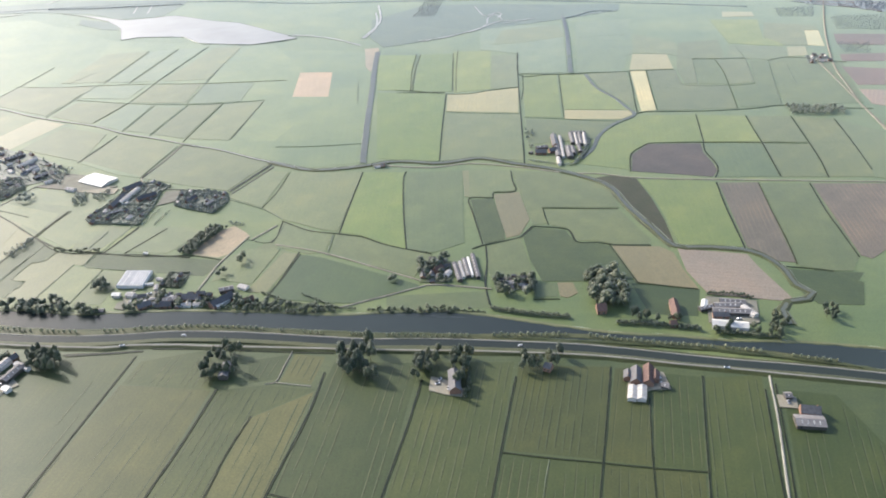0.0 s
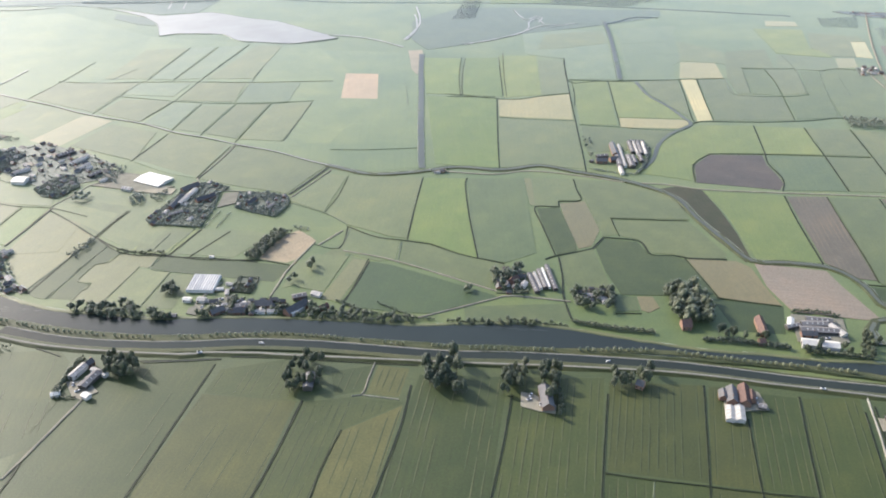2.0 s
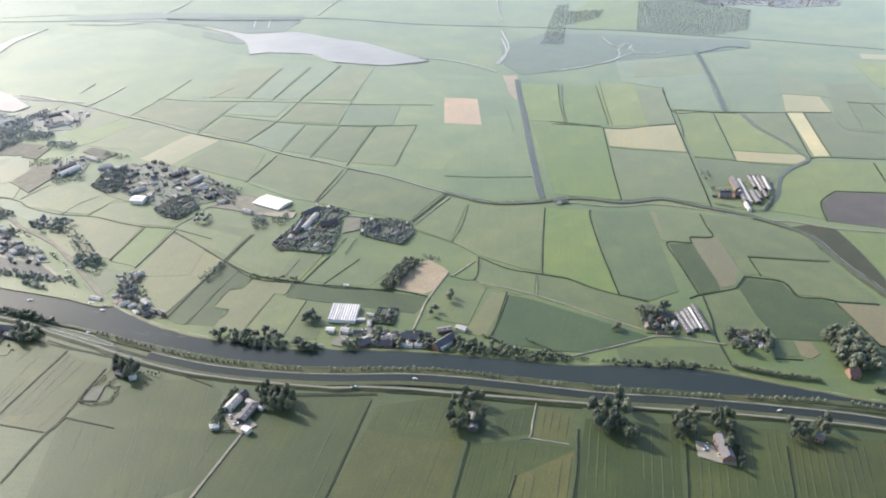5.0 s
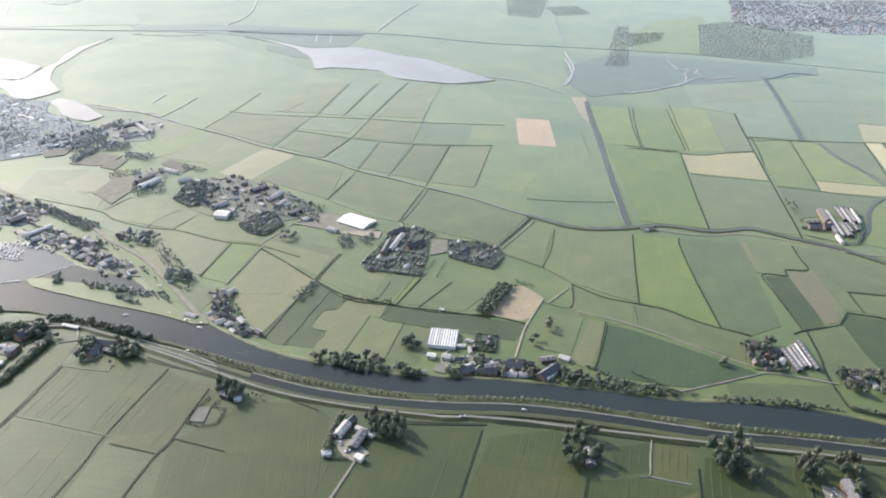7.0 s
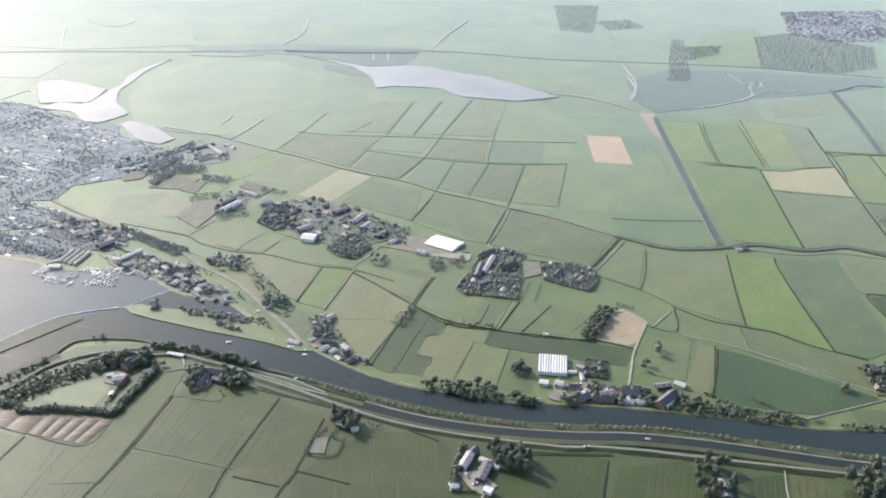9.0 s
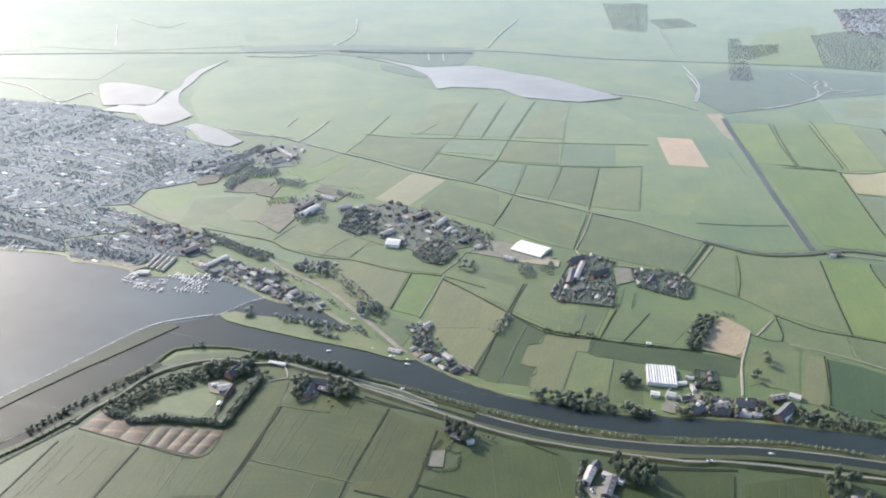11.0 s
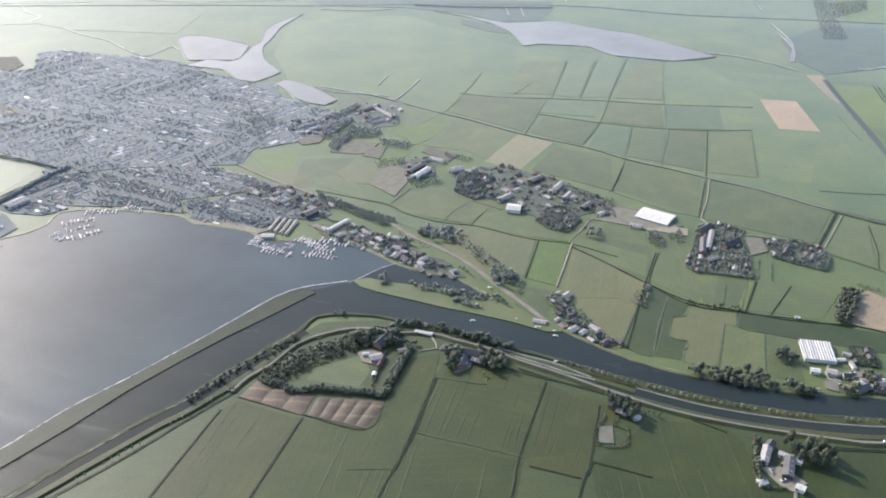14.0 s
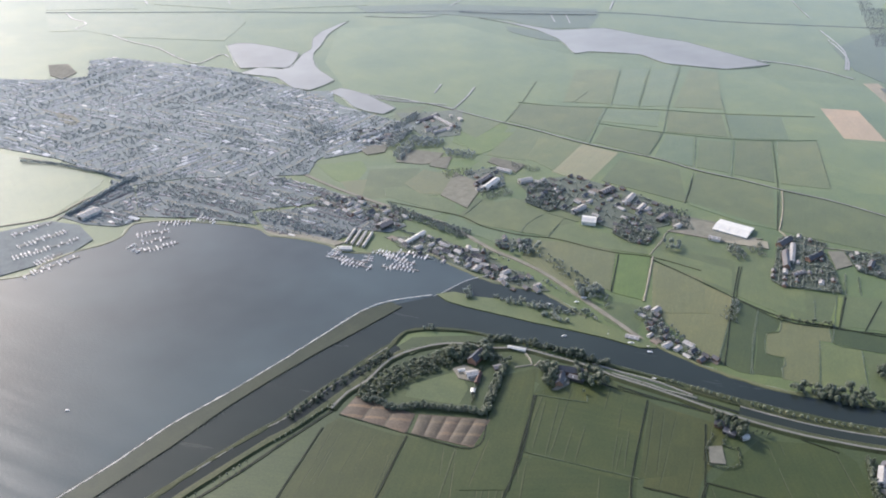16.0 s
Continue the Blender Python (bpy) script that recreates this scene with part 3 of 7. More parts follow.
field("deep", (-399, 789), (-381, 781), (-396, 716), (-405, 682), (-417, 685), (-429, 700))
field("hay", (-364, 763), (-324, 759), (-328, 735), (-338, 737), (-355, 673), (-382, 678), (-380, 694), (-373, 709), (-388, 712), (-381, 742), (-370, 745))
field("olive", (-338, 734), (-306, 726), (-318, 666), (-354, 672))
field("green", (-304, 724), (-278, 719), (-287, 676), (-316, 665))
field("deep", (-381, 781), (-364, 765), (-372, 747), (-382, 744), (-389, 712), (-375, 707), (-382, 680), (-404, 683), (-395, 716))
field("deep", (-323, 757), (-226, 742), (-189, 734), (-205, 706), (-255, 716), (-305, 727), (-326, 734))
field("garden", (-241, 713), (-218, 715), (-221, 689), (-243, 688))
field("olive", (-188, 741), (-161, 753), (-170, 706), (-196, 695))
field("lime", (-132, 758), (-110, 748), (-141, 667), (-160, 677))
field("olive", (-254, 698), (-242, 713), (-244, 686), (-256, 681))
field("green", (-306, 721), (-283, 721), (-288, 662), (-312, 664))
field("green", (-263, 764), (-247, 809), (-298, 804), (-316, 759))
field("olive", (-382, 844), (-346, 835), (-326, 807), (-344, 767), (-386, 796))
field("lime", (-316, 759), (-298, 810), (-350, 823), (-360, 771))
field("green", (-179, 736), (-133, 797), (-156, 696), (-180, 712))
field("green", (-663, 926), (-580, 991), (-528, 948), (-563, 914), (-623, 922))
field("pale", (-795, 1052), (-748, 1066), (-723, 988), (-785, 963))
field("pale", (-1489, 1029), (-1264, 1037), (-1189, 1023), (-1098, 978), (-1098, 957), (-1113, 879), (-1156, 852), (-1293, 777))
field("pale", (-696, 1272), (-651, 1215), (-624, 1210), (-652, 1104), (-699, 1145), (-719, 1192))
field("pale", (-898, 1214), (-834, 1200), (-844, 1159), (-869, 1160))
field("pale", (-866, 1218), (-803, 1226), (-775, 1251), (-826, 1180))
field("olive", (-577, 1187), (-530, 1153), (-566, 1067), (-624, 1123))
field("pale", (-621, 1202), (-583, 1184), (-629, 1119), (-649, 1104))
field("pale", (-679, 944), (-658, 917), (-614, 903), (-583, 895), (-586, 859), (-625, 878), (-682, 909))
field("pale", (-810, 963), (-792, 1040), (-723, 981), (-685, 941), (-713, 912), (-755, 941))
field("lush", (-734, 1081), (-671, 1055), (-675, 986), (-719, 996))
field("olive", (-428, 921), (-385, 906), (-350, 891), (-362, 832), (-382, 860), (-438, 888))
field("pale", (-845, 1056), (-775, 1045), (-726, 1080), (-701, 1054), (-726, 983), (-758, 963), (-804, 974))
field("olive", (-573, 910), (-513, 888), (-504, 871), (-516, 803), (-550, 815), (-595, 848), (-586, 887))
field("lime", (-497, 869), (-471, 861), (-483, 783), (-512, 800))
field("green", (-461, 914), (-385, 854), (-400, 803), (-463, 859))
field("green", (-521, 781), (-482, 773), (-496, 724), (-522, 748))
field("lush", (-858, 1050), (-805, 1068), (-793, 1044), (-801, 994), (-828, 1010))
field("green", (-790, 1044), (-728, 1055), (-735, 1002), (-724, 973), (-785, 963), (-789, 1004))
field("olive", (-725, 1048), (-693, 1047), (-690, 985), (-724, 973), (-733, 1002))
field("hay", (-818, 1005), (-788, 1015), (-785, 966), (-799, 972))
field("lush", (-704, 1237), (-644, 1223), (-627, 1203), (-652, 1109), (-699, 1141), (-693, 1196))
field("green", (-652, 967), (-586, 989), (-591, 926), (-615, 907), (-652, 919))
field("lush", (-700, 1085), (-658, 1087), (-670, 1058), (-711, 1053))
field("hay", (-468, 856), (-399, 798), (-431, 696), (-462, 739), (-477, 771), (-476, 785))
field("lush", (-503, 872), (-469, 870), (-483, 790), (-513, 802))
field("deep", (-397, 796), (-380, 784), (-408, 682), (-416, 684), (-429, 694))
field("olive", (-399, 857), (-370, 854), (-333, 828), (-355, 770), (-396, 802))
field("green", (-464, 865), (-417, 893), (-381, 860), (-399, 803))
field("olive", (-449, 920), (-396, 899), (-384, 868), (-452, 887))
field("green", (-351, 770), (-322, 764), (-302, 813), (-352, 821))
field("olive", (-297, 813), (-246, 809), (-222, 799), (-251, 753), (-311, 762))
field("hay", (-592, 888), (-507, 886), (-520, 809), (-554, 801), (-599, 850))
field("olive", (-467, 884), (-392, 851), (-399, 810), (-470, 862))
field("olive", (-384, 898), (-320, 862), (-339, 780), (-393, 806))
field("green", (-304, 1037), (-181, 975), (-220, 896), (-318, 944))
field("olive", (-650, 1104), (-616, 1198), (-583, 1182), (-601, 1092))
field("green", (-791, 1250), (-761, 1269), (-745, 1276), (-757, 1242), (-789, 1190))
field("lush", (-64, 1409), (1, 1402), (-5, 1320), (-9, 1225), (-58, 1230))
field("lush", (8, 1405), (60, 1405), (52, 1214), (-5, 1222))
field("lime", (63, 1415), (125, 1414), (109, 1219), (54, 1209))
field("olive", (125, 1388), (165, 1384), (151, 1225), (110, 1218))
field("lush", (-58, 1220), (42, 1205), (36, 1125), (30, 1042), (26, 962), (14, 959), (-13, 965), (-50, 974))
field("straw", (45, 1200), (76, 1199), (107, 1211), (150, 1220), (139, 1116), (41, 1132))
field("olive", (40, 1125), (141, 1113), (127, 953), (89, 961), (55, 961), (28, 960))
field("pale", (119, 1578), (268, 1560), (233, 1286), (160, 1289), (168, 1393), (127, 1414), (108, 1423))
field("lime", (162, 1283), (215, 1277), (195, 1095), (147, 1100))
field("lime", (219, 1277), (256, 1273), (260, 1224), (274, 1179), (292, 1114), (203, 1123))
field("straw", (203, 1121), (292, 1110), (291, 1094), (273, 1079), (198, 1086))
field("green", (146, 1091), (198, 1082), (270, 1073), (250, 1046), (227, 1013), (139, 1002))
field("haze", (289, 1558), (392, 1573), (355, 1373), (340, 1358), (321, 1280), (250, 1282))
field("green", (263, 1275), (323, 1280), (312, 1193), (299, 1118), (281, 1171), (268, 1210))
field("straw", (353, 1370), (408, 1363), (398, 1286), (330, 1288))
field("sandy", (330, 1282), (353, 1282), (327, 1109), (306, 1106))
field("olive", (381, 1490), (440, 1429), (427, 1349), (413, 1363), (355, 1376))
field("green", (357, 1282), (399, 1280), (392, 1213), (455, 1201), (437, 1105), (331, 1108))
field("green", (443, 1425), (515, 1438), (493, 1329), (442, 1338), (415, 1213), (396, 1215), (404, 1291))
field("lime", (540, 1567), (625, 1557), (592, 1436), (623, 1429), (607, 1386), (526, 1413), (530, 1454))
field("straw", (580, 1621), (634, 1614), (628, 1581), (569, 1584))
field("olive", (524, 1406), (606, 1383), (599, 1330), (557, 1319), (495, 1332))
field("moss", (557, 1313), (597, 1324), (664, 1292), (654, 1250), (614, 1110), (506, 1112), (524, 1197))
field("moss", (442, 1332), (473, 1325), (457, 1206), (417, 1213))
field("green", (477, 1325), (525, 1323), (499, 1212), (461, 1206))
field("moss", (527, 1316), (555, 1313), (501, 1112), (443, 1109), (460, 1198), (497, 1202))
field("green", (628, 1536), (708, 1507), (707, 1480), (678, 1476), (650, 1388), (614, 1392), (596, 1443))
field("sandy", (679, 1476), (703, 1474), (674, 1379), (650, 1388))
field("straw", (612, 1383), (643, 1382), (627, 1333), (595, 1330))
field("soilpink", (719, 1450), (816, 1438), (793, 1372), (699, 1389))
field("soilpink", (679, 1333), (773, 1332), (752, 1289), (667, 1298))
field("soilpink", (654, 1270), (732, 1250), (697, 1179), (640, 1185))
field("pinksoil", (633, 1166), (693, 1155), (657, 1084), (624, 1105))
field("lime", (302, 1091), (374, 1087), (356, 994), (287, 994), (258, 962), (246, 916), (215, 929), (182, 941), (204, 985), (242, 1039))
field("lime", (376, 1084), (438, 1076), (427, 987), (358, 992))
field("green", (441, 1074), (496, 1069), (483, 979), (430, 987))
field("green", (499, 1066), (548, 1055), (539, 989), (523, 893), (516, 873), (467, 877), (486, 975))
field("soil", (287, 991), (352, 987), (347, 958), (349, 924), (347, 904), (337, 888), (249, 911), (260, 959))
field("rows", (358, 986), (425, 980), (411, 882), (341, 887), (352, 910), (353, 961))
field("green", (427, 980), (483, 973), (465, 877), (415, 881))
field("olive", (551, 1053), (602, 990), (557, 862), (517, 871))
field("lime", (250, 887), (335, 873), (318, 724), (257, 733), (257, 751), (258, 794), (257, 846))
field("plough", (338, 871), (382, 869), (355, 691), (340, 695), (332, 711), (320, 724))
field("green", (384, 867), (437, 861), (425, 738), (417, 696), (401, 672), (383, 674), (356, 685))
field("plough", (440, 861), (540, 853), (479, 732), (429, 693), (421, 700))
field("stubble", (190, 736), (236, 731), (246, 718), (247, 685), (251, 651), (224, 659), (200, 667))
field("pinksoil", (252, 726), (315, 710), (318, 683), (328, 630), (316, 627), (257, 642), (249, 683))
field("deep", (338, 682), (382, 671), (402, 652), (385, 615), (347, 620), (341, 635), (337, 656))
field("marsh", (201, 895), (222, 901), (249, 891), (254, 842), (255, 788), (252, 737), (245, 728), (227, 785), (214, 847), (213, 875))
field("lush", (-65, 934), (-15, 930), (-18, 876), (-17, 807), (-14, 745), (-30, 754), (-59, 776), (-81, 785), (-74, 852))
field("moss", (-13, 930), (52, 929), (45, 753), (14, 735), (-12, 745), (-16, 820))
field("hay", (52, 929), (60, 929), (57, 858), (51, 859))
field("olive", (61, 929), (108, 925), (108, 869), (84, 869), (81, 855), (56, 856))
field("deep", (57, 851), (82, 852), (87, 774), (86, 757), (65, 749), (60, 801))
field("stubble", (84, 861), (112, 866), (116, 799), (102, 765), (88, 760), (84, 825))
field("green", (110, 924), (161, 914), (193, 889), (212, 878), (214, 847), (215, 819), (133, 826), (133, 788), (117, 786), (114, 858))
field("green", (134, 820), (213, 815), (231, 745), (227, 736), (192, 739), (179, 747), (158, 749), (153, 776), (136, 785))
field("green", (65, 743), (85, 752), (102, 759), (105, 704), (105, 683), (66, 679), (64, 706))
field("deep", (105, 761), (118, 780), (149, 772), (155, 746), (178, 742), (188, 735), (197, 674), (185, 669), (113, 674), (106, 714))
field("green", (104, 671), (125, 670), (123, 647), (103, 647))
field("stubble", (126, 671), (140, 670), (142, 652), (131, 644), (125, 648))
field("olive", (-151, 940), (-66, 936), (-84, 787), (-101, 792), (-145, 819), (-170, 847))
field("olive", (-177, 949), (-154, 942), (-172, 850), (-215, 879))
field("olive", (-143, 811), (-103, 787), (-89, 780), (-94, 745), (-110, 741), (-119, 746), (-140, 757), (-147, 767))
field("green", (-86, 781), (-59, 772), (-15, 744), (12, 731), (-1, 703), (-5, 690), (-34, 708), (-89, 736))
field("bottle", (-117, 741), (-95, 733), (-50, 706), (-3, 677), (2, 672), (-28, 663), (-58, 649), (-83, 650), (-130, 661), (-138, 666))
field("olive", (-136, 752), (-118, 742), (-141, 668), (-157, 681))
field("olive", (-171, 757), (-139, 752), (-157, 688), (-181, 695), (-194, 714), (-190, 738))
field("meadow", (-387, 1071), (-303, 1045), (-329, 941), (-359, 951), (-416, 991))
field("green", (-299, 1037), (-243, 1015), (-178, 978), (-218, 896), (-274, 916), (-324, 938))
field("moor", (-81, 1639), (16, 1741), (148, 1740), (283, 1715), (404, 1706), (392, 1657), (261, 1597), (108, 1543), (11, 1482), (-54, 1454), (-81, 1515))
field("lush", (76, 1773), (92, 1929), (146, 2049), (283, 2146), (279, 2073), (230, 1953), (205, 1776))
field("olive", (156, 1539), (262, 1565), (259, 1485), (174, 1454), (131, 1449))
field("haze", (295, 1577), (403, 1592), (365, 1487), (283, 1476))
field("hay", (-594, 877), (-566, 885), (-530, 876), (-504, 870), (-514, 798), (-542, 812), (-572, 828))
field("lush", (-500, 868), (-471, 866), (-483, 784), (-511, 794))
field("hay", (-463, 853), (-424, 829), (-426, 769), (-476, 764))
field("green", (-630, 916), (-643, 947), (-613, 986), (-573, 954), (-554, 943), (-574, 899), (-604, 904))
field("olive", (-758, 972), (-701, 946), (-673, 937), (-680, 974), (-708, 977), (-740, 1001), (-764, 994))
field("hay", (-742, 1009), (-724, 1051), (-679, 1031), (-688, 985), (-721, 984))
field("olive", (-567, 895), (-561, 922), (-546, 931), (-474, 891), (-471, 871), (-503, 876), (-530, 882))
field("lush", (-700, 1160), (-673, 1179), (-619, 1184), (-645, 1121), (-661, 1104))
field("green", (-480, 1117), (-413, 1087), (-417, 995), (-510, 1044))
field("haze", (-1548, 1684), (-1186, 1740), (-1146, 1682), (-1147, 1556), (-1339, 1555), (-1422, 1587), (-1482, 1574))
field("moor", (-964, 1823), (-783, 1866), (-479, 1861), (-476, 1815), (-499, 1719), (-573, 1704), (-654, 1757), (-770, 1783), (-930, 1779))
field("moor", (-655, 1714), (-593, 1687), (-555, 1651), (-546, 1621), (-590, 1633), (-646, 1674))
field("haze", (-1695, 1932), (-1528, 1945), (-1392, 1751), (-1568, 1719))
field("haze", (-1375, 1790), (-999, 1958), (-943, 1834), (-1184, 1768))
field("striped", (-627, 567), (-617, 607), (-606, 658), (-582, 669), (-583, 633), (-591, 583), (-599, 531), (-632, 527))
field("pale", (-501, 1290), (-414, 1287), (-425, 1228), (-499, 1238))
field("olive", (-530, 1465), (-460, 1475), (-486, 1311), (-552, 1312))
field("pale", (-455, 1476), (-415, 1481), (-445, 1306), (-481, 1309))
field("pale", (-407, 1482), (-365, 1488), (-402, 1312), (-440, 1305))
field("olive", (-374, 1186), (-334, 1185), (-354, 1084), (-391, 1097))
field("green", (-404, 1288), (-330, 1287), (-335, 1201), (-414, 1211))
field("haze", (-325, 1285), (-248, 1286), (-256, 1201), (-329, 1197))
field("olive", (-274, 1191), (-221, 1197), (-245, 1051), (-299, 1060))
field("green", (-614, 1294), (-494, 1291), (-523, 1166), (-629, 1225))
field("green", (-496, 1219), (-422, 1206), (-447, 1127), (-514, 1162))
field("pale", (-416, 1200), (-381, 1195), (-396, 1098), (-440, 1122))
field("green", (-327, 1188), (-282, 1193), (-305, 1062), (-349, 1080))
field("green", (-393, 1081), (-311, 1043), (-330, 944), (-417, 999))
field("olive", (-704, 1251), (-635, 1222), (-669, 1159), (-723, 1215))
field("olive", (-346, 1490), (-302, 1487), (-325, 1308), (-394, 1308))
field("pinksand", (-87, 1449), (-63, 1453), (-60, 1398), (-72, 1319), (-81, 1350), (-84, 1410))
field("hay", (-134, 746), (-118, 742), (-142, 671), (-160, 675))

ditch(0.6, (-407, 771), (-422, 722), (-429, 700))
ditch(0.6, (-381, 781), (-396, 729), (-405, 682))
ditch(0.6, (-364, 765), (-370, 746), (-381, 743), (-388, 712), (-374, 708), (-375, 698), (-379, 694), (-381, 679))
ditch(0.6, (-338, 737), (-346, 703), (-354, 673))
ditch(0.6, (-306, 726), (-318, 666))
ditch(1.3, (-394, 792), (-363, 765), (-323, 757), (-273, 752), (-226, 743))
ditch(0.6, (-324, 759), (-326, 733), (-305, 727), (-255, 716))
ditch(0.6, (-399, 798), (-430, 695))
ditch(0.6, (-380, 784), (-407, 682))
ditch(0.6, (-302, 814), (-325, 742), (-329, 734))
ditch(2.5, (-516, 654), (-487, 642), (-445, 628))
ditch(2.9, (-403, 613), (-380, 609), (-342, 604))
ditch(2.9, (-295, 586), (-265, 586), (-233, 587))
ditch(2.1, (-223, 590), (-177, 587))
ditch(2.5, (-292, 584), (-265, 585), (-230, 587))
ditch(1.7, (-157, 584), (-111, 578), (-71, 574))
ditch(4.2, (-498, 660), (-469, 648), (-446, 640), (-416, 628))
ditch(0.6, (-581, 636), (-541, 631), (-541, 639))
ditch(1.3, (-531, 656), (-495, 643), (-446, 632))
ditch(2.5, (-871, 422), (-829, 474), (-793, 519), (-766, 558), (-736, 600))
ditch(1.7, (-234, 580), (-250, 502), (-266, 425), (-279, 372))
ditch(2.1, (-159, 533), (-172, 470), (-184, 421), (-194, 367))
ditch(1.3, (-127, 499), (-138, 459), (-144, 424), (-158, 365))
ditch(2.1, (-77, 549), (-85, 498), (-104, 420), (-115, 363))
ditch(2.1, (0, 535), (-12, 478), (-28, 412), (-38, 359))
ditch(1.9, (73, 534), (59, 474), (44, 408), (33, 355))
ditch(1.9, (149, 542), (137, 494), (114, 404), (101, 351))
ditch(1.3, (170, 502), (158, 445), (150, 402), (139, 349))
ditch(2.1, (217, 526), (200, 460), (185, 400), (171, 348))
ditch(1.3, (55, 450), (85, 443), (121, 436), (156, 429), (191, 423))
ditch(0.6, (86, 441), (77, 406), (66, 353))
ditch(1.7, (259, 507), (236, 414), (222, 353))
ditch(1.7, (269, 513), (246, 423), (227, 353))
ditch(1.3, (-103, 420), (-78, 411), (-48, 402))
ditch(1.7, (-345, 473), (-346, 454), (-349, 435))
ditch(1.3, (-385, 606), (-361, 594))
ditch(1.7, (-494, 639), (-513, 552), (-516, 522), (-526, 470))
ditch(1.3, (-506, 544), (-470, 536))
ditch(1.9, (-461, 553), (-469, 532), (-478, 483))
ditch(1.5, (-461, 553), (-421, 542))
ditch(1.3, (-460, 575), (-456, 598))
ditch(1.7, (-583, 635), (-590, 570), (-602, 523), (-613, 470))
ditch(1.5, (-453, 615), (-465, 539))
ditch(0.6, (-590, 570), (-508, 552))
ditch(1.7, (-676, 577), (-688, 514), (-698, 461))
ditch(1.5, (-740, 579), (-755, 506), (-765, 453))
ditch(1.3, (-731, 595), (-676, 580), (-625, 570), (-617, 607))
ditch(1.3, (-119, 746), (-136, 672))
ditch(0.6, (-140, 813), (-150, 769), (-176, 777))
ditch(1.3, (-384, 857), (-402, 791), (-414, 740), (-426, 691))
ditch(1.3, (-295, 810), (-316, 757))
ditch(1.3, (-264, 807), (-294, 756))
ditch(1.0, (8, 1404), (1, 1348), (-5, 1263), (-7, 1224), (-31, 1227))
ditch(1.1, (-7, 1222), (43, 1204), (76, 1201), (108, 1213), (150, 1224))
ditch(1.0, (62, 1404), (53, 1218))
ditch(1.5, (43, 1204), (38, 1136), (31, 1041), (26, 959))
ditch(0.9, (41, 1129), (79, 1120), (141, 1112))
ditch(1.8, (166, 1383), (152, 1234), (141, 1104), (132, 994), (127, 942))
ditch(1.1, (161, 1285), (216, 1279), (238, 1279), (264, 1279), (325, 1281), (398, 1285))
ditch(1.1, (218, 1276), (210, 1202), (198, 1092))
ditch(0.9, (145, 1097), (197, 1087), (227, 1078), (271, 1072))
ditch(1.3, (327, 1278), (314, 1192), (302, 1121), (301, 1099))
ditch(1.1, (355, 1281), (338, 1177), (328, 1105))
ditch(1.8, (295, 1093), (309, 1103), (393, 1099), (440, 1101), (472, 1105), (502, 1111), (547, 1098), (616, 1087))
ditch(0.9, (399, 1279), (391, 1212), (457, 1200), (498, 1206))
ditch(0.9, (441, 1334), (489, 1329), (525, 1331))
ditch(0.9, (441, 1334), (415, 1212))
ditch(1.1, (475, 1327), (470, 1269), (457, 1200), (438, 1104))
ditch(0.9, (531, 1401), (523, 1322), (496, 1207))
ditch(0.9, (554, 1312), (597, 1326), (672, 1291))
ditch(0.9, (556, 1309), (523, 1196), (502, 1111))
ditch(0.9, (576, 1286), (556, 1198))
ditch(1.4, (375, 1086), (364, 1027), (357, 991))
ditch(1.6, (439, 1075), (432, 1024), (428, 986), (413, 881))
ditch(1.5, (497, 1068), (489, 1010), (477, 929), (465, 875))
ditch(1.5, (549, 1054), (539, 986), (523, 892))
ditch(1.0, (287, 994), (353, 990), (425, 983), (482, 976))
ditch(1.8, (356, 989), (350, 961), (352, 931), (349, 907), (339, 885))
ditch(1.2, (286, 992), (260, 962), (247, 909))
ditch(1.9, (336, 872), (328, 819), (322, 767), (317, 720))
ditch(1.0, (382, 868), (372, 802), (364, 740), (355, 687))
ditch(1.4, (438, 862), (428, 798), (423, 747), (418, 696))
ditch(1.4, (338, 685), (357, 681), (383, 673))
ditch(1.3, (132, 824), (181, 819), (213, 816))
ditch(1.3, (133, 822), (133, 801), (134, 784))
ditch(2.2, (228, 734), (191, 738), (178, 744), (157, 746), (152, 773), (127, 781), (117, 783))
ditch(3.0, (117, 783), (108, 769), (102, 760))
ditch(1.9, (102, 760), (92, 756), (60, 745), (52, 740))
ditch(1.5, (109, 924), (108, 895), (108, 868), (83, 866), (82, 853), (56, 854), (58, 813), (61, 775), (63, 748))
ditch(1.4, (-14, 931), (-17, 914), (-17, 847), (-15, 793), (-13, 744))
ditch(1.7, (-59, 774), (-30, 752), (12, 733))
ditch(1.5, (-88, 783), (-59, 774))
ditch(1.4, (-65, 934), (-75, 851), (-82, 783))
ditch(1.0, (-152, 939), (-160, 887), (-171, 848))
ditch(1.5, (-145, 815), (-115, 791), (-88, 783))
ditch(1.4, (-144, 812), (-146, 778), (-150, 767))
ditch(0.9, (-88, 780), (-90, 751), (-91, 737))
ditch(0.9, (-215, 875), (-170, 845), (-145, 819))
ditch(1.5, (-118, 741), (-127, 704), (-139, 666))
ditch(2.2, (66, 744), (64, 706), (60, 675), (61, 642), (62, 632))
ditch(1.3, (188, 737), (195, 691), (199, 665))
ditch(1.2, (199, 665), (224, 658), (250, 651))
ditch(1.2, (101, 644), (124, 643))
ditch(0.8, (-89, 1273), (-85, 1180))
ditch(0.9, (-180, 1022), (-133, 1020), (-68, 1024))
ditch(1.3, (-401, 1063), (-409, 1026), (-419, 994))
ditch(4.0, (-176, 970), (-195, 932), (-215, 893))
ditch(1.6, (-469, 862), (-433, 830), (-398, 797), (-366, 772), (-343, 764), (-316, 758))
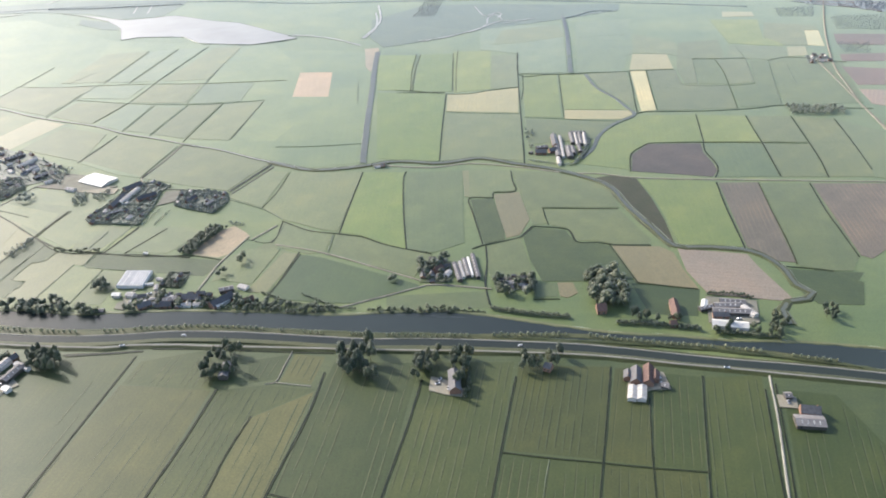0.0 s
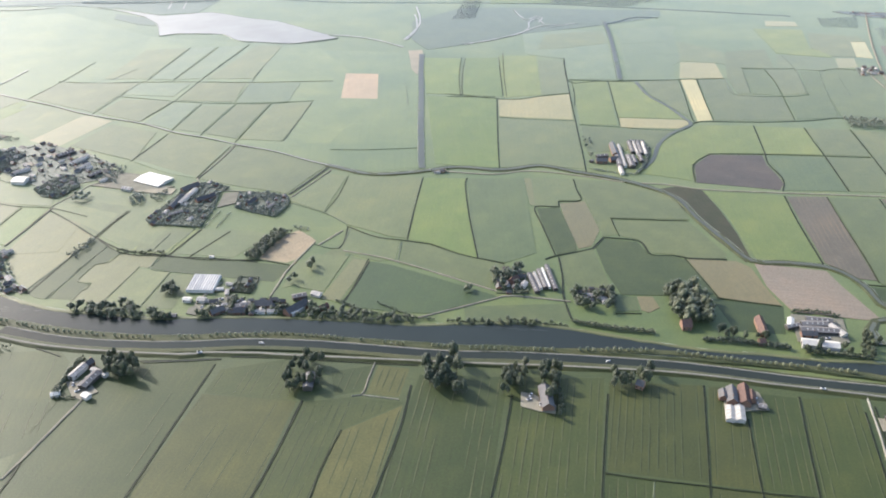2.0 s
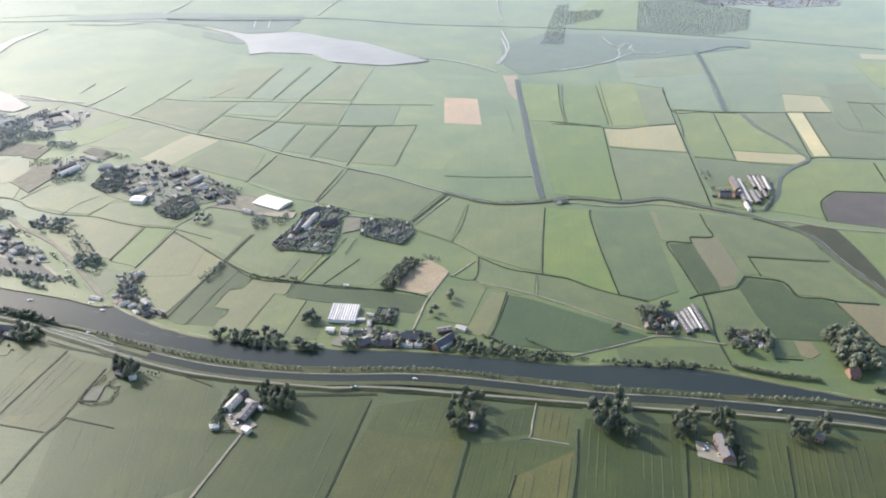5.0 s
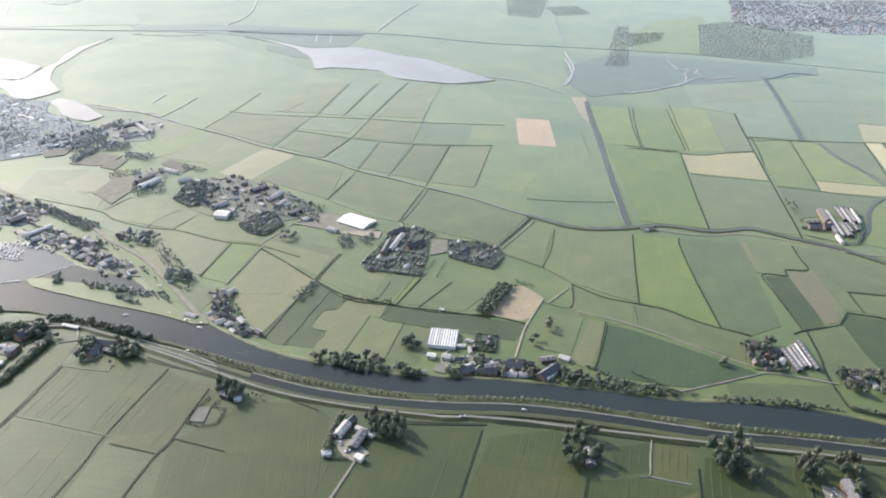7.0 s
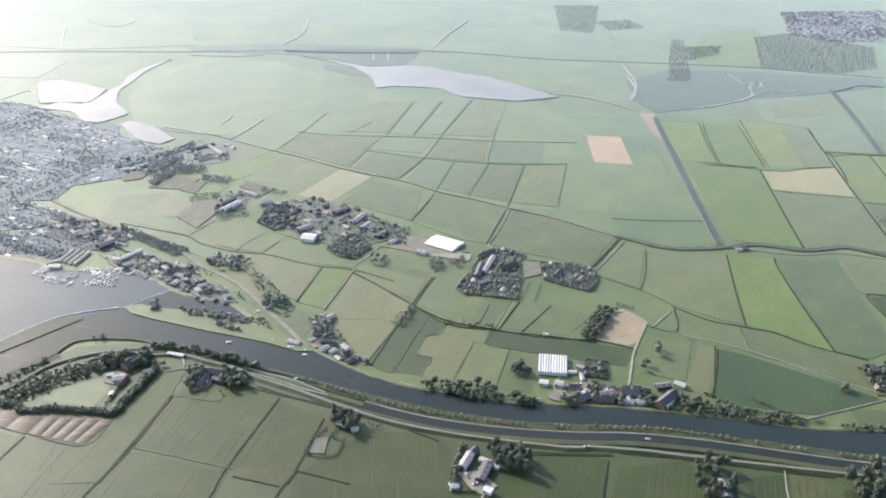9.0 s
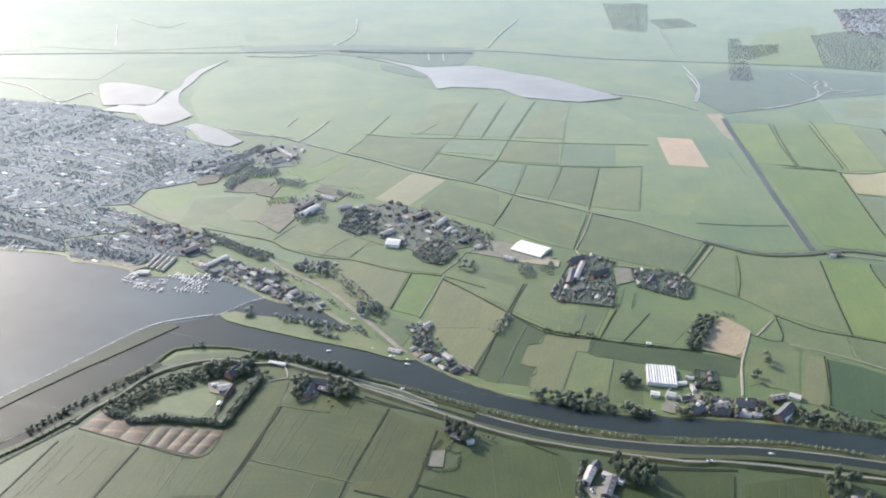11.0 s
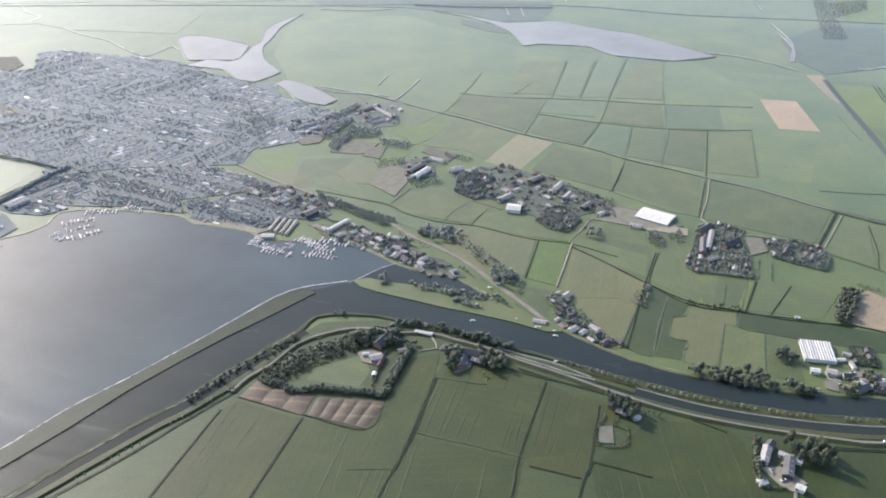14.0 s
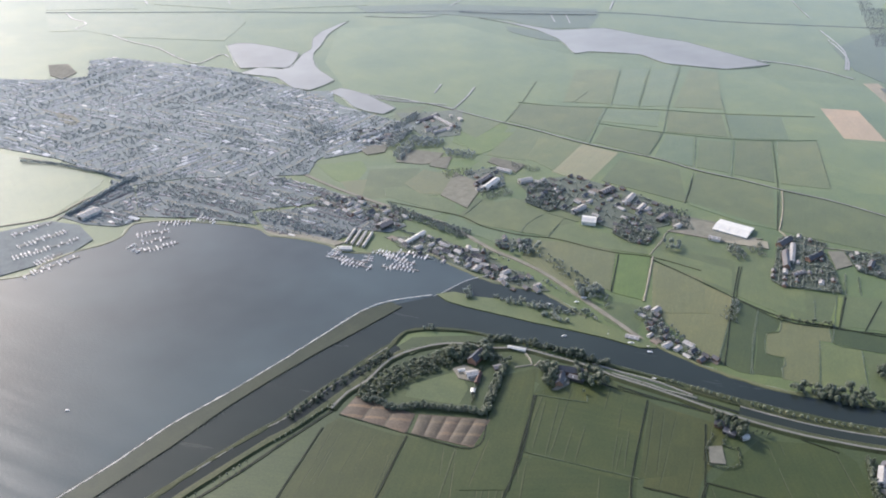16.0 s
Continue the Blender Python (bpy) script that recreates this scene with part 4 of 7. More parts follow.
ditch(1.4, (-316, 758), (-278, 749), (-225, 746), (-194, 736))
ditch(1.0, (-381, 857), (-391, 824), (-397, 798))
ditch(1.2, (-295, 813), (-311, 771), (-316, 758))
ditch(0.9, (-325, 804), (-334, 767))
ditch(1.1, (1, 1406), (-7, 1308), (-9, 1218))
ditch(1.0, (71, 1427), (63, 1317), (58, 1213))
ditch(1.2, (-29, 1216), (-6, 1214), (41, 1211))
ditch(1.3, (163, 1280), (157, 1216), (149, 1168))
ditch(1.3, (169, 1399), (159, 1279), (203, 1278), (252, 1274))
ditch(1.1, (-755, 960), (-700, 943), (-666, 932), (-643, 913), (-604, 898), (-567, 894), (-530, 879), (-503, 871), (-468, 866), (-423, 845))
ditch(0.9, (-665, 936), (-648, 976))
ditch(0.9, (-603, 898), (-594, 925), (-579, 947))
ditch(0.9, (-573, 896), (-561, 927))
ditch(0.9, (-540, 934), (-576, 953))
ditch(1.5, (-501, 868), (-513, 795))
ditch(1.6, (-581, 635), (-590, 583), (-599, 530))
ditch(0.9, (-618, 1302), (-560, 1293), (-486, 1295), (-405, 1294), (-326, 1289), (-200, 1292))
ditch(0.9, (-502, 1230), (-413, 1206), (-339, 1195), (-280, 1195), (-220, 1203))
ditch(0.8, (-593, 1399), (-613, 1298), (-633, 1222))
ditch(0.7, (-514, 1361), (-539, 1308))
ditch(0.9, (-490, 1295), (-520, 1158))
ditch(0.7, (-458, 1474), (-484, 1300))
ditch(0.7, (-411, 1481), (-444, 1301))
ditch(0.9, (-361, 1493), (-400, 1312), (-420, 1207), (-445, 1130))
ditch(0.8, (-378, 1194), (-395, 1090))
ditch(0.8, (-329, 1191), (-354, 1072))
ditch(1.0, (-279, 1193), (-304, 1049))
ditch(1.0, (-307, 1036), (-329, 940))
ditch(0.7, (-318, 1357), (-332, 1198))
ditch(0.7, (-688, 1351), (-709, 1261))
ditch(0.9, (-397, 1080), (-420, 992))
ditch(0.7, (-222, 1197), (-243, 1051))

creek(10.1, (-64, 1428), (-66, 1328), (-66, 1229), (-67, 1142), (-67, 1065), (-67, 989), (-66, 961), wet=CANAL_WATER)
creek(3.9, (-851, 1307), (-805, 1288), (-763, 1283), (-721, 1279))
creek(9.0, (279, 1627), (267, 1502), (238, 1285), wet=CANAL_WATER)
creek(6.0, (259, 1272), (264, 1210), (280, 1166), (289, 1123), (293, 1093), (258, 1061), (232, 1023), (217, 983), (198, 953), wet=CANAL_WATER)
creek(3.0, (281, 1610), (305, 1624), (342, 1654), (385, 1649), wet=DITCH_WATER)
creek(3.0, (-95, 1515), (-70, 1600), (-66, 1662), (-73, 1753))
creek(3.0, (4, 1489), (44, 1499), (80, 1524), (118, 1558), (158, 1601), (206, 1603))
creek(2.4, (155, 1626), (166, 1655), (159, 1669), (133, 1646), (118, 1719))
creek(2.6, (10, 1481), (86, 1528), (114, 1549), (132, 1588), (137, 1625), (156, 1651), (163, 1614))
creek(2.4, (162, 1585), (202, 1605), (225, 1616))
creek(3.0, (-91, 1513), (-74, 1575), (-72, 1640), (-76, 1691))
creek(6.0, (-242, 1554), (-188, 1540), (-140, 1513), (-95, 1469))
creek(2.0, (-65, 2130), (-70, 1980), (-69, 1841))
creek(2.4, (-828, 1308), (-795, 1298), (-744, 1279), (-710, 1265))
creek(2.0, (-686, 1360), (-695, 1314), (-708, 1266))
creek(1.6, (-738, 1369), (-744, 1326))
creek(3.6, (-1357, 1564), (-1311, 1531), (-1248, 1500), (-1196, 1454), (-1151, 1422), (-1139, 1439), (-1125, 1477), (-1106, 1462))
creek(4.0, (-1517, 1703), (-1482, 1662), (-1443, 1636), (-1444, 1596))
creek(5.0, (-1571, 2047), (-1517, 1956), (-1430, 1854), (-1386, 1788))
creek(2.6, (-1291, 2068), (-1224, 2013), (-1177, 1993), (-1157, 2054))
creek(1.8, (-1295, 1990), (-1222, 1811))
creek(3.0, (-929, 1751), (-877, 1750), (-833, 1754), (-790, 1771))
creek(4.5, (-767, 2119), (-750, 1992), (-756, 1907), (-772, 1856))
creek(2.0, (-570, 1806), (-563, 1750))
creek(2.0, (-541, 1809), (-534, 1748))
creek(3.4, (-453, 1862), (-431, 1984), (-390, 2148))

track(0.8, (-106, 579), (-110, 559), (-113, 542), (-115, 538), (-122, 537))
track(0.8, (-114, 538), (-100, 535), (-86, 532))
track(2.2, (-324, 543), (-346, 471), (-351, 456), (-400, 463))
track(2.0, (-205, 680), (-200, 705), (-194, 731), (-175, 782))
track(1.8, (-171, 775), (-149, 805))
track(6.5, (-864, 1019), (-816, 985), (-747, 945), (-682, 912), (-630, 863), (-603, 845), (-574, 820), (-537, 777), (-509, 743), (-483, 711), label="pale road beside the village gardens")
track(1.0, (-470, 870), (-456, 898), (-437, 931), (-383, 919))
track(1.8, (-145, 763), (-96, 743), (-50, 715), (1, 683))
track(2.0, (-72, 642), (-33, 658), (-2, 671), (14, 675), (65, 664))
track(2.5, (-51, 954), (14, 941), (61, 949), (124, 932), (171, 913), (210, 907), (252, 892), (340, 880), (522, 859))
track(3.0, (630, 1296), (618, 1187), (607, 1093), (601, 1020))
track(2.6, (-1557, 1701), (-1167, 1754), (-952, 1776), (-717, 1818), (-434, 1836), (-240, 1797), (-96, 1788), (139, 1775), (315, 1738), (454, 1706), (640, 1655), mat=BALLAST, label="straight grey railway bank across the moor")
track(2.0, (-253, 706), (-269, 669), (-245, 655))
track(2.5, (-1156, 852), (-1113, 879), (-1093, 930), (-1057, 972))
track(2.0, (-509, 710), (-475, 676), (-450, 659))
track(1.5, (-591, 690), (-585, 674), (-599, 669))
track(1.8, (-530, 670), (-558, 674), (-579, 680), (-583, 672))
track(2.0, (-737, 909), (-778, 931), (-836, 960))
track(1.3, (-535, 681), (-508, 671), (-482, 662), (-458, 649), mat=STONE_PALE, label="pale path along the dike verge")
track(1.0, (-520, 670), (-496, 661), (-473, 651), (-455, 646), mat=STONE_PALE, label="pale path along the dike verge")
track(1.2, (269, 527), (255, 469), (235, 398), (222, 349), mat=ASPHALT, label="grey asphalt lane between ditches")
track(3.0, (-1231, 1027), (-1148, 1010), (-1099, 999), (-1064, 984), (-1031, 1004), label="pale street through the village")
track(2.5, (-1103, 873), (-1092, 915), (-1081, 961), (-1067, 990), label="pale street through the village")
track(3.5, (-1292, 1191), (-1259, 1177), (-1232, 1165), label="pale street through the village")
track(1.6, (-1172, 1125), (-1138, 1113), (-1103, 1104), (-1067, 1092), (-1033, 1081), label="pale street through the village")
track(1.4, (-1177, 1253), (-1140, 1245), (-1094, 1239), label="pale street through the village")
track(1.4, (-1029, 1259), (-985, 1240), (-934, 1208), (-891, 1174), label="pale street through the village")
track(1.4, (-1035, 1087), (-983, 1047), (-942, 1035), label="pale street through the village")
track(2.5, (-874, 994), (-839, 975), (-814, 970), (-777, 952), (-754, 934), (-720, 917), label="pale street through the village")
track(3.0, (801, 1686), (719, 1485), (670, 1352), (642, 1265), (625, 1186), (611, 1119))
track(2.4, (607, 1092), (603, 1060), (595, 990))
track(1.0, (-301, 1041), (-313, 985), (-327, 939))
track(1.2, (-327, 939), (-316, 916), (-292, 906), (-267, 902), (-218, 889))
track(1.2, (-174, 959), (-195, 918), (-212, 886))
track(1.6, (-467, 867), (-476, 820), (-484, 782))


# ---- things
ROOFS = {
    "white": plain("white_roof_sheet", (0.58, 0.565, 0.505), 0.45, 0.12, 0.3, 0.0, 0.2),
    "pale": plain("pale_fibre_roof", (0.38, 0.365, 0.335), 0.85, 0.25, 0.3, 0.0, 0.3, 0.2),
    "grey": plain("grey_fibre_roof", (0.18, 0.175, 0.17), 0.85, 0.3, 0.3, 0.0, 0.3, 0.2),
    "dark": plain("dark_tile_roof", (0.115, 0.112, 0.112), 0.85, 0.3, 0.4, 0.0, 0.4, 0.25, 0.5),
    "red": plain("orange_tile_roof", (0.140, 0.090, 0.074), 0.85, 0.3, 0.4, 0.0, 0.4, 0.25),
}
# Lightened, greyed tones put distance haze into far walls and roofs.
FAR_WALL = plain("hazed_house_wall", (0.31, 0.315, 0.32), 0.9, 0.3, 0.2, haze_sheen=1.0)
FAR_PALE = plain("hazed_pale_wall", (0.38, 0.38, 0.38), 0.9, 0.3, 0.2, haze_sheen=1.0)
FAR_ROOFS = [plain(n, c, 0.85, 0.3, 0.15, haze_sheen=0.75) for n, c in (("hazed_red_roof", (0.300, 0.275, 0.262)), ("hazed_dark_roof", (0.250, 0.262, 0.268)), ("hazed_pale_roof", (0.44, 0.44, 0.43)), ("hazed_grey_roof", (0.315, 0.320, 0.322)))]
BRICK = plain("brown_brick", (0.24, 0.14, 0.095), 0.85, 0.25, 0.8, 0.0, 0.3)
PLASTER = plain("pale_plaster", (0.60, 0.57, 0.51), 0.8, 0.15, 0.5)
BOARDS = plain("dark_boarding", (0.075, 0.068, 0.058), 0.75, 0.25, 0.6)
PANE = plain("dark_window_glass", (0.03, 0.035, 0.04), 0.08, 0.1, 0.5, 0.0, 0.0, 0.8)
DOOR_PAINT = plain("green_door_paint", (0.05, 0.085, 0.06), 0.5, 0.15, 0.5)
HULL = plain("white_boat_hull", (0.78, 0.77, 0.74), 0.3, 0.08, 0.4)
CABIN = plain("cream_boat_cabin", (0.66, 0.63, 0.57), 0.35, 0.1, 0.4)
PLANK = plain("grey_jetty_plank", (0.27, 0.25, 0.22), 0.85, 0.2, 0.5)
EARTH = plain("trodden_earth", (0.170, 0.168, 0.128), 0.95, 0.25, 0.12, 0.0, 0.3)
PAVING = plain("street_and_garden_ground", (0.118, 0.137, 0.128), 0.9, 0.35, 0.08, haze_sheen=0.55)
WASHED_GLASS = plain("whitewashed_glass", (0.58, 0.58, 0.55), 0.7, 0.12, 0.25)
STEEL = plain("galvanised_steel", (0.45, 0.46, 0.47), 0.45, 0.1, 0.6, 0.6)
TYRE = plain("black_rubber", (0.02, 0.02, 0.02), 0.8, 0.1, 2.0)
CAR_WHITE = plain("white_car_paint", (0.75, 0.75, 0.74), 0.25, 0.05, 1.0)
BARK = plain("grey_brown_bark", (0.10, 0.08, 0.06), 0.9, 0.3, 1.2, 0.0, 0.5)


def leaf_mat(name, dark, light, sheen=0.15):
    """Leaves: each clump and each tree of its own shade; the sheen stands in for haze."""
    m, N, L, P = material(name)
    isle = N.new("ShaderNodeNewGeometry").outputs["Random Per Island"]
    c = ramp_node(N, L, isle, [(0.1, dark), (0.9, light)])
    one = N.new("ShaderNodeObjectInfo").outputs["Random"]
    c = mix_node(N, L, "MULTIPLY", 1.0, c, ramp_node(N, L, one, [(0.0, (0.75, 0.8, 0.8)), (1.0, (1.25, 1.15, 1.0))]))
    fine = noise_node(N, L, 1.4, 3, 0.6, coords(N, L))
    c = mix_node(N, L, "MULTIPLY", 0.6, c, ramp_node(N, L, fine, [(0.3, (0.5, 0.5, 0.5)), (0.7, (1.3, 1.3, 1.3))]))
    L.new(c, P.inputs["Base Color"])
    P.inputs["Roughness"].default_value = 0.6
    P.inputs["Sheen Weight"].default_value, P.inputs["Sheen Roughness"].default_value = sheen, 0.4
    P.inputs["Sheen Tint"].default_value = (0.84, 0.95, 1.0, 1)
    return m


LEAF = leaf_mat("broad_leaves", (0.042, 0.058, 0.029), (0.074, 0.095, 0.048), 0.38)
# Paler leaf copies for distant trees, with haze put into the colour.
LEAF_TOWN = leaf_mat("hazed_town_leaves", (0.186, 0.214, 0.208), (0.240, 0.268, 0.258), 1.0)
LEAF_FAR = leaf_mat("hazed_wood_leaves", (0.140, 0.160, 0.202), (0.158, 0.178, 0.220), 1.0)
LEAF_SHORE = leaf_mat("hazed_shore_leaves", (0.190, 0.216, 0.212), (0.258, 0.284, 0.276), 1.0)
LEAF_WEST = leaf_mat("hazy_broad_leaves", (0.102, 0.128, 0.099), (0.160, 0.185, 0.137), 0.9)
LEAF_PALE = leaf_mat("pale_leaves", (0.155, 0.176, 0.100), (0.230, 0.245, 0.145), 0.6)
LEAF_OLIVE = leaf_mat("olive_leaves", (0.058, 0.074, 0.036), (0.100, 0.116, 0.058), 0.45)


def like(ob, m):
    """A copy of a thing at the pose m, whose scale is taken as it stands in m."""
    return copy_thing(ob, m @ Matrix.Diagonal((1 / ob.scale.x, 1 / ob.scale.y, 1 / ob.scale.z, 1)))


def part(name, bm, mat, parent, label=""):
    me = bpy.data.meshes.new(name)
    bm.to_mesh(me)
    bm.free()
    me.materials.append(mat)
    ob = new(name, me)
    ob.parent = parent
    return tagged(ob, label)


def box(bm, x0, x1, y0, y1, z0, z1):
    v = [bm.verts.new(p) for p in ((x0, y0, z0), (x1, y0, z0), (x1, y1, z0), (x0, y1, z0), (x0, y0, z1), (x1, y0, z1), (x1, y1, z1), (x0, y1, z1))]
    for f in ((3, 2, 1, 0), (4, 5, 6, 7), (0, 1, 5, 4), (1, 2, 6, 5), (2, 3, 7, 6), (3, 0, 4, 7)):
        bm.faces.new([v[i] for i in f])
    return v


def boxes(*sizes):
    bm = bmesh.new()
    for s in sizes:
        box(bm, *s)
    return bm


def gable_walls(l, w, eave, rise):
    """Four walls with pointed ends, ridge along x."""
    bm = bmesh.new()
    x, y = l / 2, w / 2
    v = [bm.verts.new(p) for p in ((-x, -y, -0.6), (x, -y, -0.6), (x, y, -0.6), (-x, y, -0.6), (-x, -y, eave), (x, -y, eave), (x, y, eave), (-x, y, eave), (-x, 0, eave + rise), (x, 0, eave + rise))]
    for f in ((0, 1, 5, 4), (2, 3, 7, 6), (1, 2, 6, 9, 5), (3, 0, 4, 8, 7), (3, 2, 1, 0)):
        bm.faces.new([v[i] for i in f])
    return bm


def roof_slope(l, w, eave, rise, side, over=0.4, thick=0.18):
    """One pitched side of a roof, as a slab with eaves."""
    bm = bmesh.new()
    x, k = l / 2 + over, rise / (w / 2)
    y1, lift = w / 2 + over, 0.03
    rows = [(0.0, eave + rise + lift), (y1, eave - over * k + lift)]
    v = [bm.verts.new((sx * x, side * y, z + dz)) for dz in (0, thick) for (y, z) in rows for sx in (-1, 1)]
    for f in ((0, 1, 3, 2), (4, 6, 7, 5), (0, 4, 5, 1), (2, 3, 7, 6), (0, 2, 6, 4), (1, 5, 7, 3)):
        bm.faces.new([v[i] for i in f])
    bmesh.ops.recalc_face_normals(bm, faces=bm.faces)
    return bm


def gabled(name, l, w, eave, rise, wall, roof, doors=1, windows=2, chimney=True, big_door=False, skylights=0):
    root = new(name)
    part("wall", gable_walls(l, w, eave, rise), wall, root)
    slopes = [part("roof", roof_slope(l, w, eave, rise, s), roof, root) for s in (-1, 1)]
    if chimney:
        part("chimney", boxes((l * 0.28, l * 0.28 + 0.7, -0.35, 0.35, eave + rise * 0.5, eave + rise + 0.9)), BRICK, slopes[1])
    if big_door:
        part("door", boxes((-l / 2 - 0.06, -l / 2, -w * 0.22, w * 0.22, 0, min(eave * 0.9, 3.6))), BOARDS, root)
    for i in range(doors if not big_door else 0):
        part("door", boxes((l * 0.1, l * 0.1 + 1.0, -w / 2 - 0.06, -w / 2, 0, 2.1)), DOOR_PAINT, root)
    for i in range(windows):
        x = l * (-0.36 + 0.52 * i / max(1, windows - 1)) - 0.3
        s = -1 if i % 2 == 0 else 1
        y0, y1 = sorted((s * w / 2, s * (w / 2 + 0.05)))
        part("window", boxes((x, x + 1.3, y0, y1, 0.9, 2.2)), PANE, root)
    k = rise / (w / 2)
    for i in range(skylights):
        x = -l * 0.4 + l * 0.8 * (i + 0.5) / skylights
        bm = bmesh.new()
        v = [bm.verts.new((x + dx, -y, eave + rise - k * y + 0.24)) for dx, y in ((-0.5, w * 0.12), (0.5, w * 0.12), (0.5, w * 0.36), (-0.5, w * 0.36))]
        bm.faces.new(v)
        bmesh.ops.solidify(bm, geom=bm.faces[:], thickness=0.06)
        part("skylight", bm, WASHED_GLASS, slopes[0])
    return root


ROOF_WORDS = {"white": "white sheet roof", "pale": "pale fibre-cement roof", "grey": "grey fibre-cement roof", "dark": "dark tiled roof", "red": "orange tiled roof"}


def shed(roof, width, eave, a, b):
    """A farm or yard building with its ridge from a to b."""
    a, b = Vector(a), Vector(b)
    d, c = b - a, (a + b) / 2
    length = max(d.length, width * 0.8)
    dwelling = roof in ("red", "dark")
    rise = width * 0.42 if dwelling else min(width * 0.2, 1.7)
    wall = BRICK if dwelling else (PLASTER if roof in ("white", "pale") else BOARDS)
    name = "farmhouse" if dwelling else "barn"
    ob = gabled(name, length, width, eave * 0.75, rise, wall, ROOFS[roof], 1, 3 if dwelling else 2, dwelling, not dwelling, 0 if dwelling else min(6, int(length / 5)))
    ob.matrix_basis = pose(c.x, c.y, 0.3, 0, 0, math.degrees(math.atan2(d.y, d.x)))
    tagged(ob, ("brick farmhouse with a " if dwelling else "low barn with a ") + ROOF_WORDS[roof] + " in a farmyard", "house" if dwelling else "barn", "farm buildings")
    return ob


def greenhouse(*corners):
    b, c, d, a = (Vector(p) for p in corners)
    mid, along = (a + b + c + d) / 4, ((b - a) + (c - d)) / 2
    deep = ((d - a) + (c - b)) / 2
    l, w = along.length, deep.length
    root = new("greenhouse")
    part("wall", boxes((-l / 2, l / 2, -w / 2, -w / 2 + 0.2, 0, 3), (-l / 2, l / 2, w / 2 - 0.2, w / 2, 0, 3), (-l / 2, -l / 2 + 0.2, -w / 2 + 0.2, w / 2 - 0.2, 0, 3), (l / 2 - 0.2, l / 2, -w / 2 + 0.2, w / 2 - 0.2, 0, 3)), WASHED_GLASS, root)
    n = 11
    for i in range(n):
        y0, y1 = -w / 2 + w * i / n, -w / 2 + w * (i + 1) / n
        bm = bmesh.new()
        rows = [bm.verts.new((sx * l / 2, y, z)) for y, z in ((y0 + 0.06, 3.0), ((y0 + y1) / 2, 3.6), (y1 - 0.06, 3.0)) for sx in (-1, 1)]
        for f in ((0, 1, 3, 2), (2, 3, 5, 4), (0, 2, 4), (1, 5, 3), (0, 4, 5, 1)):
            bm.faces.new([rows[j] for j in f])
        bay = part("glass_bay", bm, WASHED_GLASS, root)
        part("gutter", boxes((-l / 2, l / 2, y1 - 0.3, y1 + 0.3, 2.95, 3.2)), ROOFS["dark"], bay)
    root.matrix_basis = pose(mid.x, mid.y, 0.3, 0, 0, math.degrees(math.atan2(along.y, along.x)))
    tagged(root, "large whitewashed glasshouse with many ridges", "greenhouse")


made_yards = []


def ridged_field(beds, a, b, c, d):
    """Brown land in raised rounded beds running from the side a-b to the side d-c."""
    a, b, c, d = (Vector(p) for p in (a, b, c, d))
    base = sheet("field", (a, b, c, d), 0.4, 0.5, TURF["ploughrow"])
    tagged(base, LABELS["ploughrow"], "field", "fields", "structure")
    for i in range(beds):
        verts, faces = [], []
        for j in range(9):
            v = j / 8
            for k in range(9):
                u = (i + 0.04 + 0.92 * k / 8) / beds
                p = (a.lerp(b, u)).lerp(d.lerp(c, u), 0.02 + 0.96 * v)
                z = 0.405 + 0.7 * math.sin(math.pi * k / 8) ** 0.7 * math.sin(math.pi * min(v, 1 - v, 0.12) / 0.24)
                verts.append((p.x, p.y, z))
        for j in range(8):
            for k in range(8):
                faces.append((j * 9 + k, j * 9 + k + 1, j * 9 + k + 10, j * 9 + k + 9))
        bed = link_mesh("bed", verts, faces, [TURF["ploughrow"]], smooth=True)
        bed.parent, bed.matrix_parent_inverse = base, base.matrix_world.inverted()


def yard(mat, *pts):
    ob = sheet("yard", pts, 0.75 + 0.006 * len(made_yards), 0.9, mat)
    made_yards.append(tagged(ob, "pale gravel farmyard" if mat is GRAVEL else "rough grass verge used for parking" if mat is TURF["deep"] else "brown bare trodden earth yard", "yard", "yards", "structure"))


# houses: six kinds, built once each and then copied
HOUSE_KINDS = [
    (9.5, 6.5, 2.8, 2.9, BRICK, "red"), (8.5, 6.0, 3.2, 2.6, BRICK, "dark"), (11.0, 7.0, 2.8, 3.0, PLASTER, "dark"),
    (8.0, 6.0, 3.0, 2.7, PLASTER, "red"), (12.5, 7.5, 3.0, 1.6, PLASTER, "pale"), (9.0, 6.5, 2.8, 2.4, BRICK, "grey"),
]
house_first = {}
made_houses = []


def house_at(kind, x, y, turn, scale=1.0, z=0.3):
    m = pose(x, y, z, 0, 0, turn) @ Matrix.Scale(scale, 4)
    if kind in house_first:
        ob = like(house_first[kind], m)
    else:
        l, w, eave, rise, wall, roof = HOUSE_KINDS[kind]
        ob = gabled("house", l, w, eave, rise, wall, ROOFS[roof])
        ob.matrix_basis = m
        tagged(ob, ("brown brick" if wall is BRICK else "pale plastered") + " village house with a " + ROOF_WORDS[roof], "house", "village houses")
        house_first[kind] = ob
    made_houses.append((x, y))
    return ob


def inside(p, pts):
    hit = False
    for (x0, y0), (x1, y1) in zip(pts, pts[1:] + pts[:1]):
        if (y0 > p[1]) != (y1 > p[1]) and p[0] < (x1 - x0) * (p[1] - y0) / (y1 - y0) + x0:
            hit = not hit
    return hit


